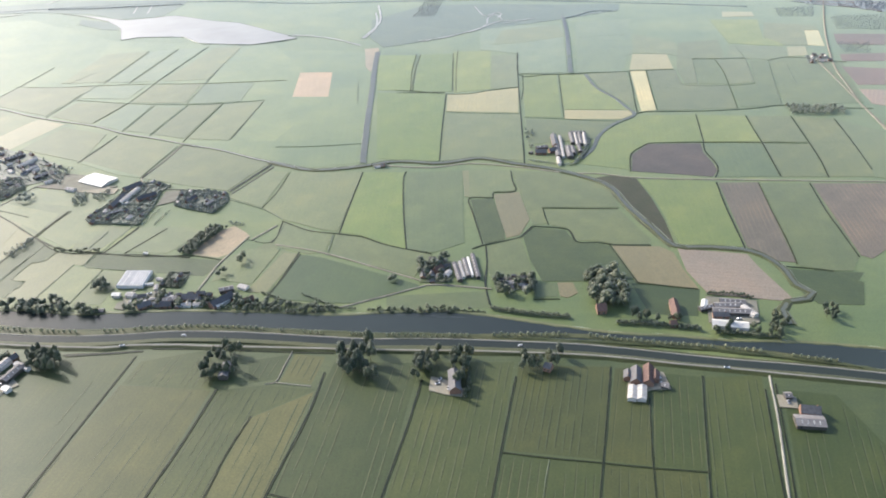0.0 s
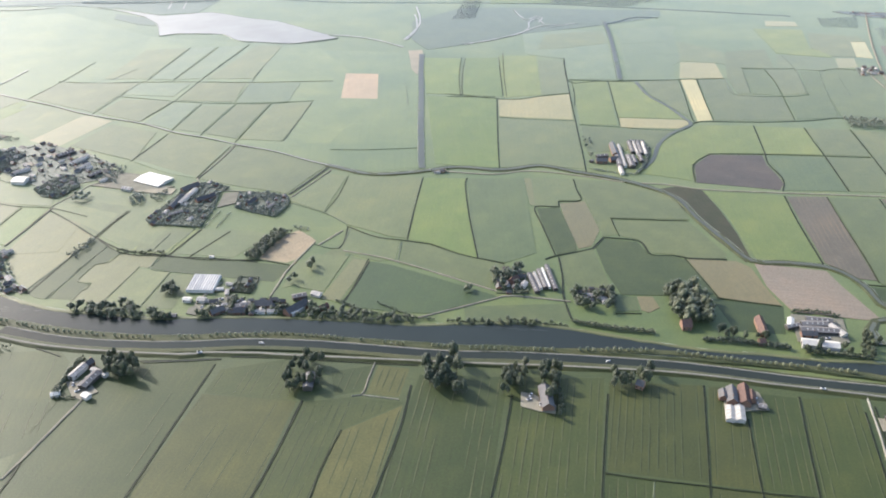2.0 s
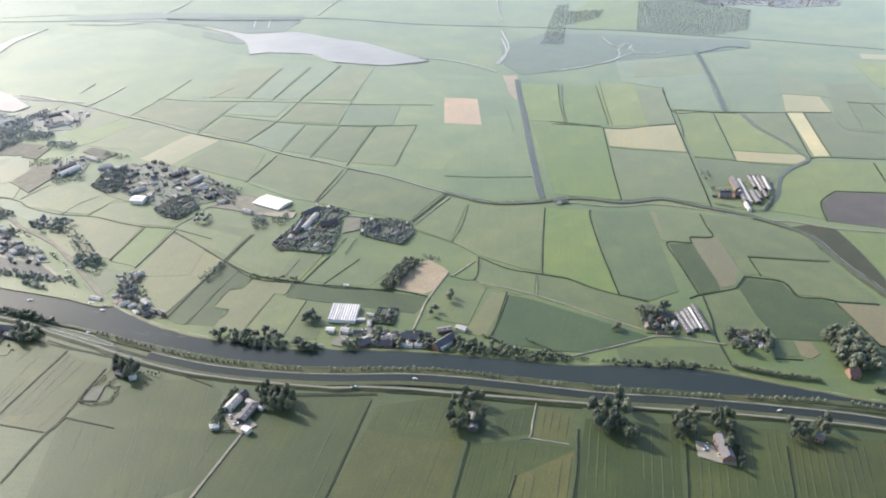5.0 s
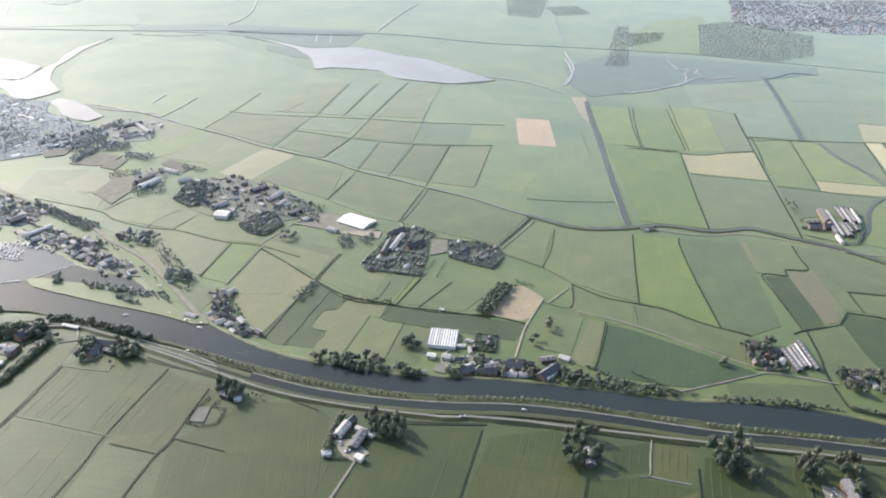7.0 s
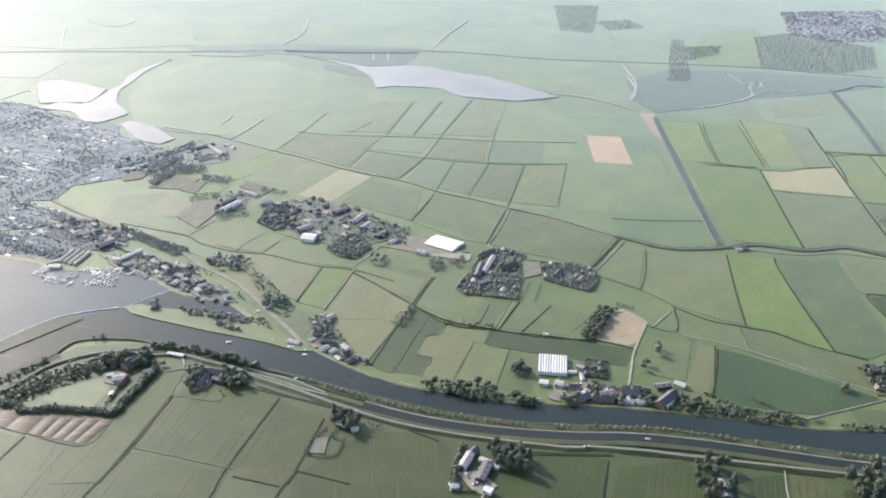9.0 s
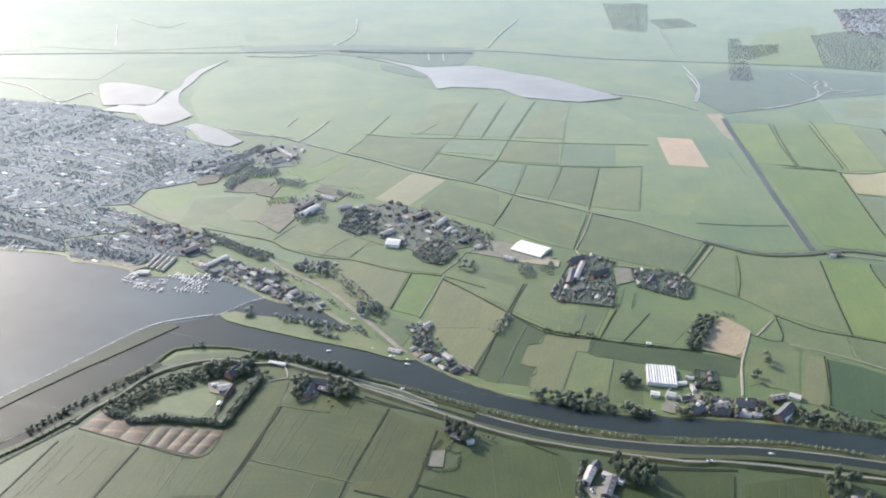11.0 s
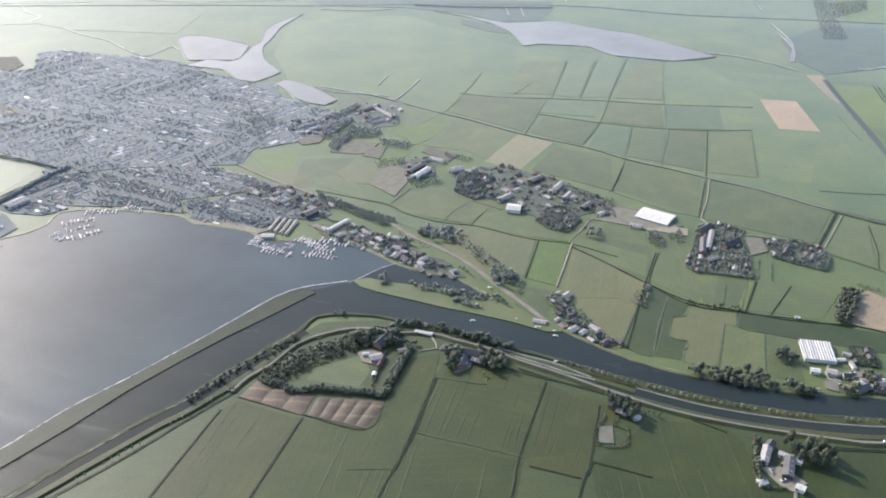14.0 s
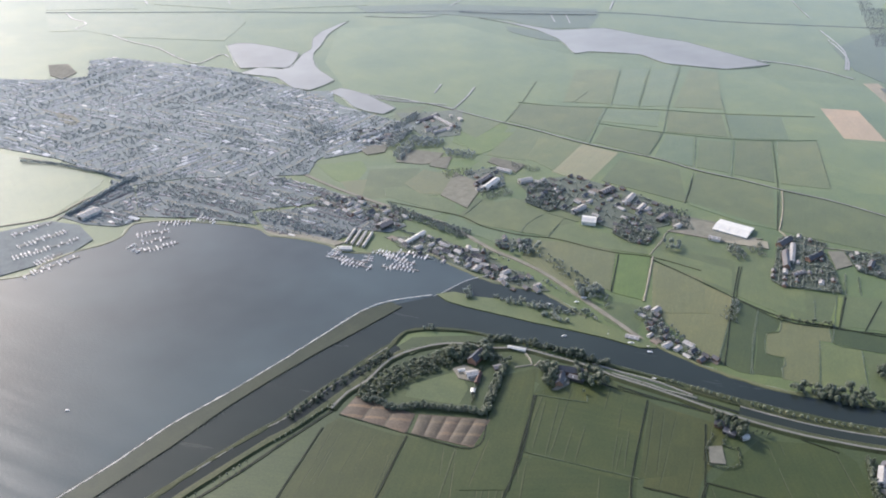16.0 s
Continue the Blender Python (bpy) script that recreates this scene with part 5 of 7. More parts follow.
def scatter(pts, n, gap, rng, taken=()):
    """Up to n places inside an outline, no nearer than gap to one another or to the taken ones."""
    pts, out = list(pts), []
    xs, ys = [p[0] for p in pts], [p[1] for p in pts]
    for _ in range(n * 40):
        p = (rng.uniform(min(xs), max(xs)), rng.uniform(min(ys), max(ys)))
        if inside(p, pts) and all((p[0] - q[0]) ** 2 + (p[1] - q[1]) ** 2 > gap * gap for q in (*out, *taken)):
            out.append(p)
            if len(out) == n:
                break
    return out


def long_turn(pts):
    a, b = max(zip(pts, pts[1:] + pts[:1]), key=lambda s: (Vector(s[1]) - Vector(s[0])).length)
    return math.degrees(math.atan2(b[1] - a[1], b[0] - a[0]))


def hamlet(n, *pts):
    """Houses and long sheds square to one another, with hedges round the garden plots."""
    pts = list(pts)
    rng = random.Random(int(pts[0][0] * 7 + pts[0][1]))
    turn = long_turn(pts)
    t = radians(turn)
    u, w = Vector((math.cos(t), math.sin(t))), Vector((-math.sin(t), math.cos(t)))
    plot = sheet("garden_ground", pts, 0.5 + 0.007 * (len(made_houses) % 29), 0.7, TURF["garden"])
    tagged(plot, "dark gardens and yards around the houses", "gardens", "", "structure")
    homes = scatter(pts, n, 7.4, rng)
    for x, y in homes:
        house_at(rng.choice((4, 2, 4, 5, 2, 4, 1) if x < -560 else (5, 1, 1, 2, 2, 4, 5, 5, 4)), x, y, turn + rng.choice((0, 90)) + rng.uniform(-4, 4), rng.uniform(0.46, 0.74))
    places = [(x, y, rng.uniform(2.2, 5.0)) for x, y in scatter(pts, int(n * 3), 2.0, rng, homes)]
    for x, y in scatter(pts, int(n * 0.9), 7.0, rng):
        along, reach = (u, w)[rng.random() < 0.5], rng.uniform(5, 13)
        high = rng.uniform(1.3, 3.0)
        for i in range(int(reach)):
            p = Vector((x, y)) + along * (i * 1.2 - reach * 0.6)
            if inside(p, pts):
                places.append((p.x + rng.uniform(-0.25, 0.25), p.y + rng.uniform(-0.25, 0.25), high * rng.uniform(0.8, 1.15)))
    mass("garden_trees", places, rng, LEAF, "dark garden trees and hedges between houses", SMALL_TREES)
    for k, (x, y) in enumerate(scatter(pts, n // 3, 10.0, rng)):
        m = pose(x, y, 0, 0, 0, turn)
        a, d = rng.uniform(3.0, 6.5), rng.uniform(2, 4.5)
        bed = sheet("garden_plot", [(m @ Vector((sx * a, sy * d, 0))).to_2d() for sx, sy in ((-1, -1), (1, -1), (1, 1), (-1, 1))], 0.74 + 0.004 * k, 0.3, rng.choice((TURF["olive"], TURF["hay"], TURF["soil"], TURF["pinksoil"], TURF["green"])))
        tagged(bed, "small rectangular garden plot", "garden plot", "", "structure")


# trees
def crown_data(rng, lobes, clumps, size, core=1):
    """Leaf clumps spread over a few round lobes, with a darker body inside. Returns vertices and faces."""
    verts, faces = [], []
    for c, r in lobes:
        bm = bmesh.new()
        bmesh.ops.create_icosphere(bm, subdivisions=core, radius=1.0)
        base = len(verts)
        bm.verts.ensure_lookup_table()
        for v in bm.verts:
            k = 0.78 + rng.uniform(-0.18, 0.14)
            verts.append((c[0] + v.co.x * r[0] * k, c[1] + v.co.y * r[1] * k, c[2] + v.co.z * r[2] * k))
        faces += [tuple(base + v.index for v in f.verts) for f in bm.faces]
        bm.free()
    total = sum(r[0] * r[2] for _, r in lobes)
    for c, r in lobes:
        for _ in range(max(3, int(clumps * r[0] * r[2] / total))):
            d = Vector((rng.gauss(0, 1), rng.gauss(0, 1), rng.gauss(0.25, 1))).normalized()
            k = rng.uniform(0.78, 1.14)
            p = Vector((c[0] + d.x * r[0] * k, c[1] + d.y * r[1] * k, c[2] + d.z * r[2] * k))
            u = d.cross(Vector((rng.uniform(-1, 1), rng.uniform(-1, 1), rng.uniform(-1, 1)))).normalized() * size * rng.uniform(0.6, 1.3)
            w = (d.cross(u).normalized() + d * rng.uniform(-0.6, 0.6)) * size * rng.uniform(0.5, 1.0)
            base = len(verts)
            h = d * size * rng.uniform(0.15, 0.5)
            verts += [tuple(q) for q in (p - u, p - w * 0.9, p + u, p + w, p + h)]
            faces += [(base, base + 1, base + 4), (base + 1, base + 2, base + 4), (base + 2, base + 3, base + 4), (base + 3, base, base + 4)]
    return verts, faces


def trunk_bm(rng, height, radius, limbs):
    """A tapered trunk with a few limbs."""
    bm = bmesh.new()

    def pole(a, b, r0, r1):
        d = (b - a).normalized()
        u = d.orthogonal().normalized()
        w = d.cross(u)
        ring = [[bm.verts.new(p + (u * math.cos(t) + w * math.sin(t)) * r) for t in (0, 1.05, 2.09, 3.14, 4.19, 5.24)] for p, r in ((a, r0), (b, r1))]
        for i in range(6):
            bm.faces.new((ring[0][i], ring[0][(i + 1) % 6], ring[1][(i + 1) % 6], ring[1][i]))

    top = Vector((rng.uniform(-0.2, 0.2), rng.uniform(-0.2, 0.2), height))
    pole(Vector((0, 0, -0.3)), top, radius, radius * 0.45)
    for i in range(limbs):
        t = rng.uniform(0.5, 0.9)
        ang = 2 * math.pi * i / limbs + rng.uniform(-0.4, 0.4)
        a = top * t
        pole(a, a + Vector((math.cos(ang), math.sin(ang), 1.1)) * height * 0.4, radius * 0.4, radius * 0.12)
    return bm


# crown lobes for a tree one metre high in all; each is a centre and three radii
TREE_KINDS = {
    "broad": (LEAF, 260, 0.075, 5, "tall broad-leaved tree with a dark green crown"),
    "round": (LEAF, 220, 0.075, 3, "round-crowned dark green tree"),
    "olive": (LEAF_OLIVE, 220, 0.075, 4, "olive-green garden tree with a loose crown"),
    "young": (LEAF_PALE, 120, 0.085, 1, "small pale yellow-green tree in a row"),
}
tree_first = {}
made_trees = []


def tree_at(kind, x, y, height, rng, z=0.2, group=""):
    wide = 1.0 if kind == "young" else 0.72
    m = pose(x, y, z, 0, 0, rng.uniform(0, 360)) @ Matrix.Diagonal((height * wide * rng.uniform(0.85, 1.15), height * wide * rng.uniform(0.85, 1.15), height / math.sqrt(wide), 1))
    key = (kind, rng.randrange(3))
    if key in tree_first:
        ob = like(tree_first[key], m)
    else:
        mat, clumps, size, n, label = TREE_KINDS[kind]
        own = random.Random(len(kind) * 13 + key[1] * 11)
        lobes = [((0, 0, 0.62), (0.27, 0.27, 0.34))]
        for i in range(n):
            a = 2 * math.pi * i / n + own.uniform(-0.5, 0.5)
            r = own.uniform(0.14, 0.22)
            lobes.append(((math.cos(a) * 0.24, math.sin(a) * 0.24, own.uniform(0.4, 0.72)), (r, r, r * own.uniform(0.9, 1.2))))
        if kind == "young":
            lobes = [((0, 0, 0.62), (0.27, 0.27, 0.36)), ((own.uniform(-0.1, 0.1), 0.1, 0.5), (0.22, 0.22, 0.2))]
        root = new("tree")
        part("trunk", trunk_bm(own, 0.5, 0.028, 4), BARK, root)
        v, f = crown_data(own, lobes, clumps, size)
        me = bpy.data.meshes.new("crown")
        me.from_pydata(v, [], f)
        me.materials.append(mat)
        crown = new("crown", me)
        crown.parent = root
        root.matrix_basis = m
        tagged(root, label, "tree", group or "garden and farm trees")
        tree_first[key] = ob = root
    made_trees.append((x, y))
    return ob


def grove(n, height, *pts):
    rng = random.Random(int(pts[0][0] * 3 + pts[0][1] * 5) + n)
    gap = max(2.2, height * 0.22)
    for x, y in scatter(pts, n, gap, rng):
        tree_at(rng.choice(("broad", "broad", "round", "olive")), x, y, height * rng.uniform(0.7, 1.1), rng)


def stuff(name, verts, faces, mats, face_mats, label, category):
    ob = link_mesh(name, verts, faces, mats, face_mats)
    return tagged(ob, label, category, "", "stuff")


WOOD_TREES, SMALL_TREES, TINY_TREES = [], [], []
own_rng = random.Random(77)
for _ in range(6):
    lobes = [((0, 0, 0.6), (0.3, 0.3, 0.36))] + [((own_rng.uniform(-0.26, 0.26), own_rng.uniform(-0.26, 0.26), own_rng.uniform(0.4, 0.7)), (0.2, 0.2, 0.2)) for _ in range(2)]
    v, f = crown_data(own_rng, lobes, 60, 0.11)
    WOOD_TREES.append((np.array(v), f))
    v, f = crown_data(own_rng, lobes[:1] + [((own_rng.uniform(-0.2, 0.2), own_rng.uniform(-0.2, 0.2), 0.45), (0.2, 0.2, 0.22))], 14, 0.16)
    SMALL_TREES.append((np.array(v), f))
    v, f = crown_data(own_rng, [((0, 0, 0.55), (0.36, 0.36, 0.4))], 5, 0.22)
    TINY_TREES.append((np.array(v), f))


def mass(name, places, rng, mat, label, kinds=None):
    """Many crowns in one object; places: x, y and height. Farther leaves are paler, with haze in their colour."""
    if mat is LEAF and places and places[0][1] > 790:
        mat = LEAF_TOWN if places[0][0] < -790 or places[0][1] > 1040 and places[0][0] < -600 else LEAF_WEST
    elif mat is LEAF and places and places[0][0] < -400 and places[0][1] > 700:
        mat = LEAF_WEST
    verts, faces, tone, n = [], [], [], 0
    # Western crowns are cut in height so that less shade shows.
    lowered = 0.76 if mat is LEAF_WEST else 1.0
    for x, y, h in places:
        h *= lowered
        v, f = (kinds or WOOD_TREES)[rng.randrange(6)]
        s, a = h * rng.uniform(0.85, 1.2), rng.uniform(0, 6.28)
        ca, sa = math.cos(a) * s, math.sin(a) * s
        verts.append(np.c_[v[:, 0] * ca - v[:, 1] * sa + x, v[:, 0] * sa + v[:, 1] * ca + y, v[:, 2] * h * 1.02])
        faces += [tuple(i + n for i in q) for q in f]
        tone += [rng.random() < 0.3] * len(f)
        n += len(v)
    if verts:
        stuff(name, np.concatenate(verts).tolist(), faces, [mat, LEAF_OLIVE if mat is LEAF else mat], [int(k) for k in tone], label, "trees")


def wood(height, spacing, *pts, mat=None, label="dense dark green belt of trees and shrubs"):
    """A belt or wood that nobody could count; the farther it lies, the plainer its crowns."""
    pts = list(pts)
    rng = random.Random(int(pts[0][0] * 11 + pts[0][1]))
    xs, ys = [p[0] for p in pts], [p[1] for p in pts]
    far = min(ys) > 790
    # Far woods imitate haze: bluish leaves, and crowns flattened against shade.
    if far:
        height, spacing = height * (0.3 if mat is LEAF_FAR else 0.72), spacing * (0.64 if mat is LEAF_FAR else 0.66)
    places = []
    y = min(ys)
    while y < max(ys):
        x = min(xs)
        while x < max(xs):
            p = (x + rng.uniform(-0.45, 0.45) * spacing, y + rng.uniform(-0.45, 0.45) * spacing)
            if inside(p, pts) and rng.random() < 0.93:
                places.append((*p, height * rng.uniform(0.5, 1.12)))
            x += spacing
        y += spacing
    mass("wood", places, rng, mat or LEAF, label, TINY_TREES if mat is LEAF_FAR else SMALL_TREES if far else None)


def belt(height, width, *pts, mat=None, label="dense dark green hedge of trees"):
    """A line of trees too close to count."""
    rng = random.Random(int(pts[0][0] * 13 + pts[0][1]))
    places, line = [], curve_points(pts, 1.0)
    gap = max(1.6, height * 0.3)
    for i in range(0, len(line) - 1, max(1, int(gap))):
        d = (line[i + 1] - line[i]).normalized()
        for _ in range(max(1, int(width / gap))):
            off = rng.uniform(-0.5, 0.5) * width
            places.append((line[i].x + d.y * off + rng.uniform(-0.6, 0.6), line[i].y - d.x * off + rng.uniform(-0.6, 0.6), height * rng.uniform(0.6, 1.1)))
    mass("hedge", places, rng, mat or LEAF, label, SMALL_TREES if height < 6 else None)


def plots(pitch, height, *pts):
    """A block of gardens cut into strips by dark hedges, with sheds and beds between them."""
    pts = list(pts)
    rng = random.Random(int(pts[0][0] * 17 + pts[0][1]))
    t = radians(long_turn(pts))
    u, w = Vector((math.cos(t), math.sin(t))), Vector((-math.sin(t), math.cos(t)))
    c = Vector((sum(p[0] for p in pts) / len(pts), sum(p[1] for p in pts) / len(pts)))
    reach = max((Vector(p) - c).length for p in pts)
    plot = sheet("garden_ground", pts, 0.52 + 0.006 * (len(made_houses) % 31), 0.7, TURF["garden"])
    tagged(plot, "dark ground of hedged garden plots", "gardens", "", "structure")
    places, beds = [], []
    for along, across, gap in ((u, w, pitch), (w, u, pitch * 2.1)):
        k = -int(reach / gap) - 1
        while k * gap < reach:
            x = -reach
            while x < reach:
                p = c + across * (k * gap + 1.2 * noise.noise(Vector((x * 0.05, k, 5.0)))) + along * x
                x += rng.uniform(0.9, 1.6)
                if inside(p, pts) and noise.noise(Vector((p.x * 0.05, p.y * 0.05, 9.0))) > -0.28:
                    places.append((p.x, p.y, height * rng.uniform(0.6, 1.1)))
            k += 1
    for a, b in zip(pts, pts[1:] + pts[:1]):
        d = Vector(b) - Vector(a)
        for i in range(int(d.length / 1.3)):
            p = Vector(a) + d * (i + 0.5) / int(d.length / 1.3)
            places.append((p.x + rng.uniform(-0.8, 0.8), p.y + rng.uniform(-0.8, 0.8), height * rng.uniform(0.6, 1.05)))
    for x, y in scatter(pts, int(len(places) * 0.5), 2.0, rng):
        if noise.noise(Vector((x * 0.06, y * 0.06, 2.0))) > -0.15:
            places.append((x, y, height * rng.uniform(0.8, 1.7)))
    mass("garden_hedges", places, rng, LEAF, "dark hedges and trees round garden plots", SMALL_TREES)
    for k in range(-int(reach / pitch), int(reach / pitch) + 1):
        x = -reach
        while x < reach:
            p = c + w * ((k + 0.5) * pitch) + u * x
            x += rng.uniform(9, 15)
            if inside(p, pts) and rng.random() < 0.42:
                house_at(rng.choice((5, 1, 1, 5, 4)), p.x, p.y, math.degrees(t) + rng.uniform(-3, 3), rng.uniform(0.42, 0.66))


def copse(n, height, *pts):
    """A handful of trees too small to tell apart."""
    rng = random.Random(int(pts[0][0] * 3 + pts[0][1] * 5) + n)
    mass("copse", [(x, y, height * rng.uniform(0.6, 1.1)) for x, y in scatter(pts, n, max(2.0, height * 0.2), rng)], rng, LEAF, "small clump of dark green trees")


def terrace(at, l, wd, a, eave, ridge):
    """Walls and a pitched roof with eaves: fourteen corners and nine faces, walls first."""
    ca, sa = math.cos(a), math.sin(a)
    x, y, o = l / 2, wd / 2, 0.3
    raw = ((-x, -y, 0), (x, -y, 0), (x, y, 0), (-x, y, 0), (-x, -y, eave), (x, -y, eave), (x, y, eave), (-x, y, eave), (-x - o, -y - o, eave - 0.1), (x + o, -y - o, eave - 0.1), (x + o, y + o, eave - 0.1), (-x - o, y + o, eave - 0.1), (-x - o, 0, ridge), (x + o, 0, ridge))
    return [(at.x + q[0] * ca - q[1] * sa, at.y + q[0] * sa + q[1] * ca, q[2] + 0.3) for q in raw]


TERRACE_FACES = ((0, 1, 5, 4), (1, 2, 6, 5), (2, 3, 7, 6), (3, 0, 4, 7), (8, 9, 13, 12), (10, 11, 12, 13), (9, 10, 13), (11, 8, 12), (8, 11, 10, 9))


def town(kind, spacing, *pts):
    """Streets of terraced houses in two directions with back gardens, as one mass."""
    pts = list(pts)
    rng = random.Random(int(pts[0][0] * 5 + pts[0][1] * 3))
    c = Vector((sum(p[0] for p in pts) / len(pts), sum(p[1] for p in pts) / len(pts)))
    reach = max((Vector(p) - c).length for p in pts)
    hv, hf, hm, trees, rv, rf = [], [], [], [], [], []
    # Houses and trees are kept low so their shade stays faint.
    low = 0.62 if kind == "far" else 0.85
    row_gap = spacing * 1.3
    ground = 0.6 + 0.00011 * (abs(int(pts[0][0])) % 997)
    for turn, wanted in ((-20.0, True), (58.0, False)):
        t = radians(turn)
        u, w = Vector((math.cos(t), math.sin(t))), Vector((-math.sin(t), math.cos(t)))
        for j in range(-int(reach / row_gap) - 1, int(reach / row_gap) + 2):
            along, tone, left = -reach, 5, 0
            while along < reach:
                l = rng.uniform(0.5, 1.5) * spacing
                bend = 14 * noise.noise(Vector((along * 0.006, j * 0.08, 1.0 + turn)))
                p = c + u * (along + l / 2) + w * (j * row_gap + bend)
                along += l + rng.choice((0.6, 1.0, 1.8, 4.0)) * spacing / 6.6
                if not inside(p, pts) or (noise.noise(Vector((p.x * 0.009, p.y * 0.009, 7.0))) > -0.05) != wanted:
                    continue
                clump = noise.noise(Vector((p.x * 0.013, p.y * 0.013, 3.0)))
                if left == 0:
                    tone, left = rng.choice((2, 3, 3, 3, 5, 5, 5, 2, 5, 4)), rng.randrange(2, 7)
                left -= 1
                if j % 4 == 0 and kind != "dim":
                    # a street of pale paving with the odd gap under its trees
                    if rng.random() < 0.55:
                        n = len(rv)
                        half, wide = (l / 2 + 0.9), 0.16 * spacing
                        rv += [(*(p + u * sx * half + w * sy * wide), ground + 0.16 - 0.05 * (sx < 0)) for sx, sy in ((-1, -1), (1, -1), (1, 1), (-1, 1))]
                        rf.append((n, n + 1, n + 2, n + 3))
                    for _ in range(2):
                        g = p + u * rng.uniform(-l / 2, l / 2) + w * rng.uniform(-0.4, 0.4) * spacing
                        trees.append((g.x, g.y, rng.uniform(1.8, 3.2) * low))
                    continue
                built = rng.random() < (0.68 if clump < 0.12 else 0.2)
                lean = t + 14 * 0.006 * rng.uniform(-1, 1) + rng.uniform(-0.06, 0.06) + (math.pi / 2 if rng.random() < 0.08 else 0)
                if built:
                    big = rng.random() < 0.03
                    wd = (0.4 if not big else 0.9) * spacing * rng.uniform(0.85, 1.15)
                    first = len(hv)
                    hv += terrace(p, l * (1.5 if big else 1), wd, lean, rng.uniform(0.8, 1.2) * low, 1.4 * low if big else rng.uniform(1.3, 1.8) * low)
                    hf += [tuple(first + q for q in f) for f in TERRACE_FACES]
                    wall_i = rng.choice((0, 0, 1))
                    # A few white roofs stand in for roofs glinting in the sun.
                    roof_i = 6 if rng.random() < {"far": 0.04, "mid": 0.09, "dim": 0.01}[kind] else (4 if big else tone)
                    hm += [wall_i] * 4 + [roof_i] * 4 + [wall_i]
                for q in range(int(l / (1.8 if kind == "far" else 1.7)) + 1):
                    if rng.random() < (0.9 if clump > 0 else 0.72):
                        g = p + u * rng.uniform(-l / 2, l / 2) + w * row_gap * rng.uniform(0.3, 0.7)
                        if inside(g, pts):
                            trees.append((g.x, g.y, rng.uniform(1.8, 3.4) * (1.3 if clump > 0.12 else 1.0) * low))
                        if not built:
                            g = p + u * rng.uniform(-l / 2, l / 2) + w * row_gap * rng.uniform(-0.3, 0.3)
                            trees.append((g.x, g.y, rng.uniform(2.2, 4.4) * low))
    soil = sheet("town_ground", pts, ground, 0.8, PAVING)
    tagged(soil, "grey-green streets and gardens of the village", "ground", "", "structure")
    if rv:
        lanes = link_mesh("town_streets", rv, rf, [GRAVEL])
        tagged(lanes, "pale paved streets between rows of houses", "streets", "", "structure")
    if hv:
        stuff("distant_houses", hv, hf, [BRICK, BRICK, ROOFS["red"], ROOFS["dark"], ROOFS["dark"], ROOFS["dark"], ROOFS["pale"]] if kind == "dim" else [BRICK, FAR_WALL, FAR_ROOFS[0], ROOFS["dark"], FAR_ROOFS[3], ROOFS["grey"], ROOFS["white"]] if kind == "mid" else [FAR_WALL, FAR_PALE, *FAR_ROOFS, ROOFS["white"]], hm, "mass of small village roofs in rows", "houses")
    mass("garden_trees", trees, rng, LEAF_FAR if kind == "dim" else LEAF_TOWN if kind == "far" else LEAF_SHORE, "garden trees between village roofs, greyed to imitate haze", TINY_TREES)


# boats, jetties and cars
boat_first = {}


def boat_at(x, y, turn=None, kind=None, z=1.0):
    rng = random.Random(int(x * 17 + y * 5))
    kind = kind or rng.choice(("motor", "motor", "sail"))
    turn = rng.uniform(-20, 20) if turn is None else turn
    m = pose(x, y, z, 0, 0, turn) @ Matrix.Scale(rng.uniform(0.5, 0.85), 4)
    if kind in boat_first:
        return like(boat_first[kind], m)
    root = new("motor_boat" if kind == "motor" else "sailing_boat")
    bm = bmesh.new()
    rows = []
    for px, half, keel in ((-3.2, 1.05, -0.1), (-1.0, 1.25, -0.2), (1.2, 1.1, -0.2), (2.6, 0.6, -0.1), (3.5, 0.04, 0.2)):
        rows.append([bm.verts.new(q) for q in ((px, -half, 0.9), (px, -half * 0.7, keel), (px, half * 0.7, keel), (px, half, 0.9))])
    for r0, r1 in zip(rows, rows[1:]):
        for i in range(4):
            bm.faces.new((r0[i], r1[i], r1[(i + 1) % 4], r0[(i + 1) % 4]))
    bm.faces.new(rows[0])
    bmesh.ops.recalc_face_normals(bm, faces=bm.faces)
    part("hull", bm, HULL, root)
    bm = boxes((-1.6, 1.3, -0.8, 0.8, 0.9, 1.75) if kind == "motor" else (-0.8, 1.4, -0.7, 0.7, 0.9, 1.3))
    bmesh.ops.bevel(bm, geom=bm.edges[:], offset=0.15, segments=1, affect="EDGES")
    cabin = part("cabin", bm, CABIN, root)
    part("window", boxes((-1.2, 0.9, -0.83, -0.8, 1.2, 1.5) if kind == "motor" else (-0.5, 1.0, -0.73, -0.7, 1.02, 1.2)), PANE, cabin)
    if kind == "sail":
        part("mast", boxes((0.55, 0.65, -0.05, 0.05, 1.2, 9.0)), STEEL, root)
        part("boom", boxes((-2.2, 0.55, -0.06, 0.06, 1.9, 2.05)), STEEL, root)
    root.matrix_basis = m
    tagged(root, "small white motor boat with cream cabin afloat" if kind == "motor" else "small white sailing boat with bare mast afloat", "boat", "moored boats")
    boat_first[kind] = root
    return root


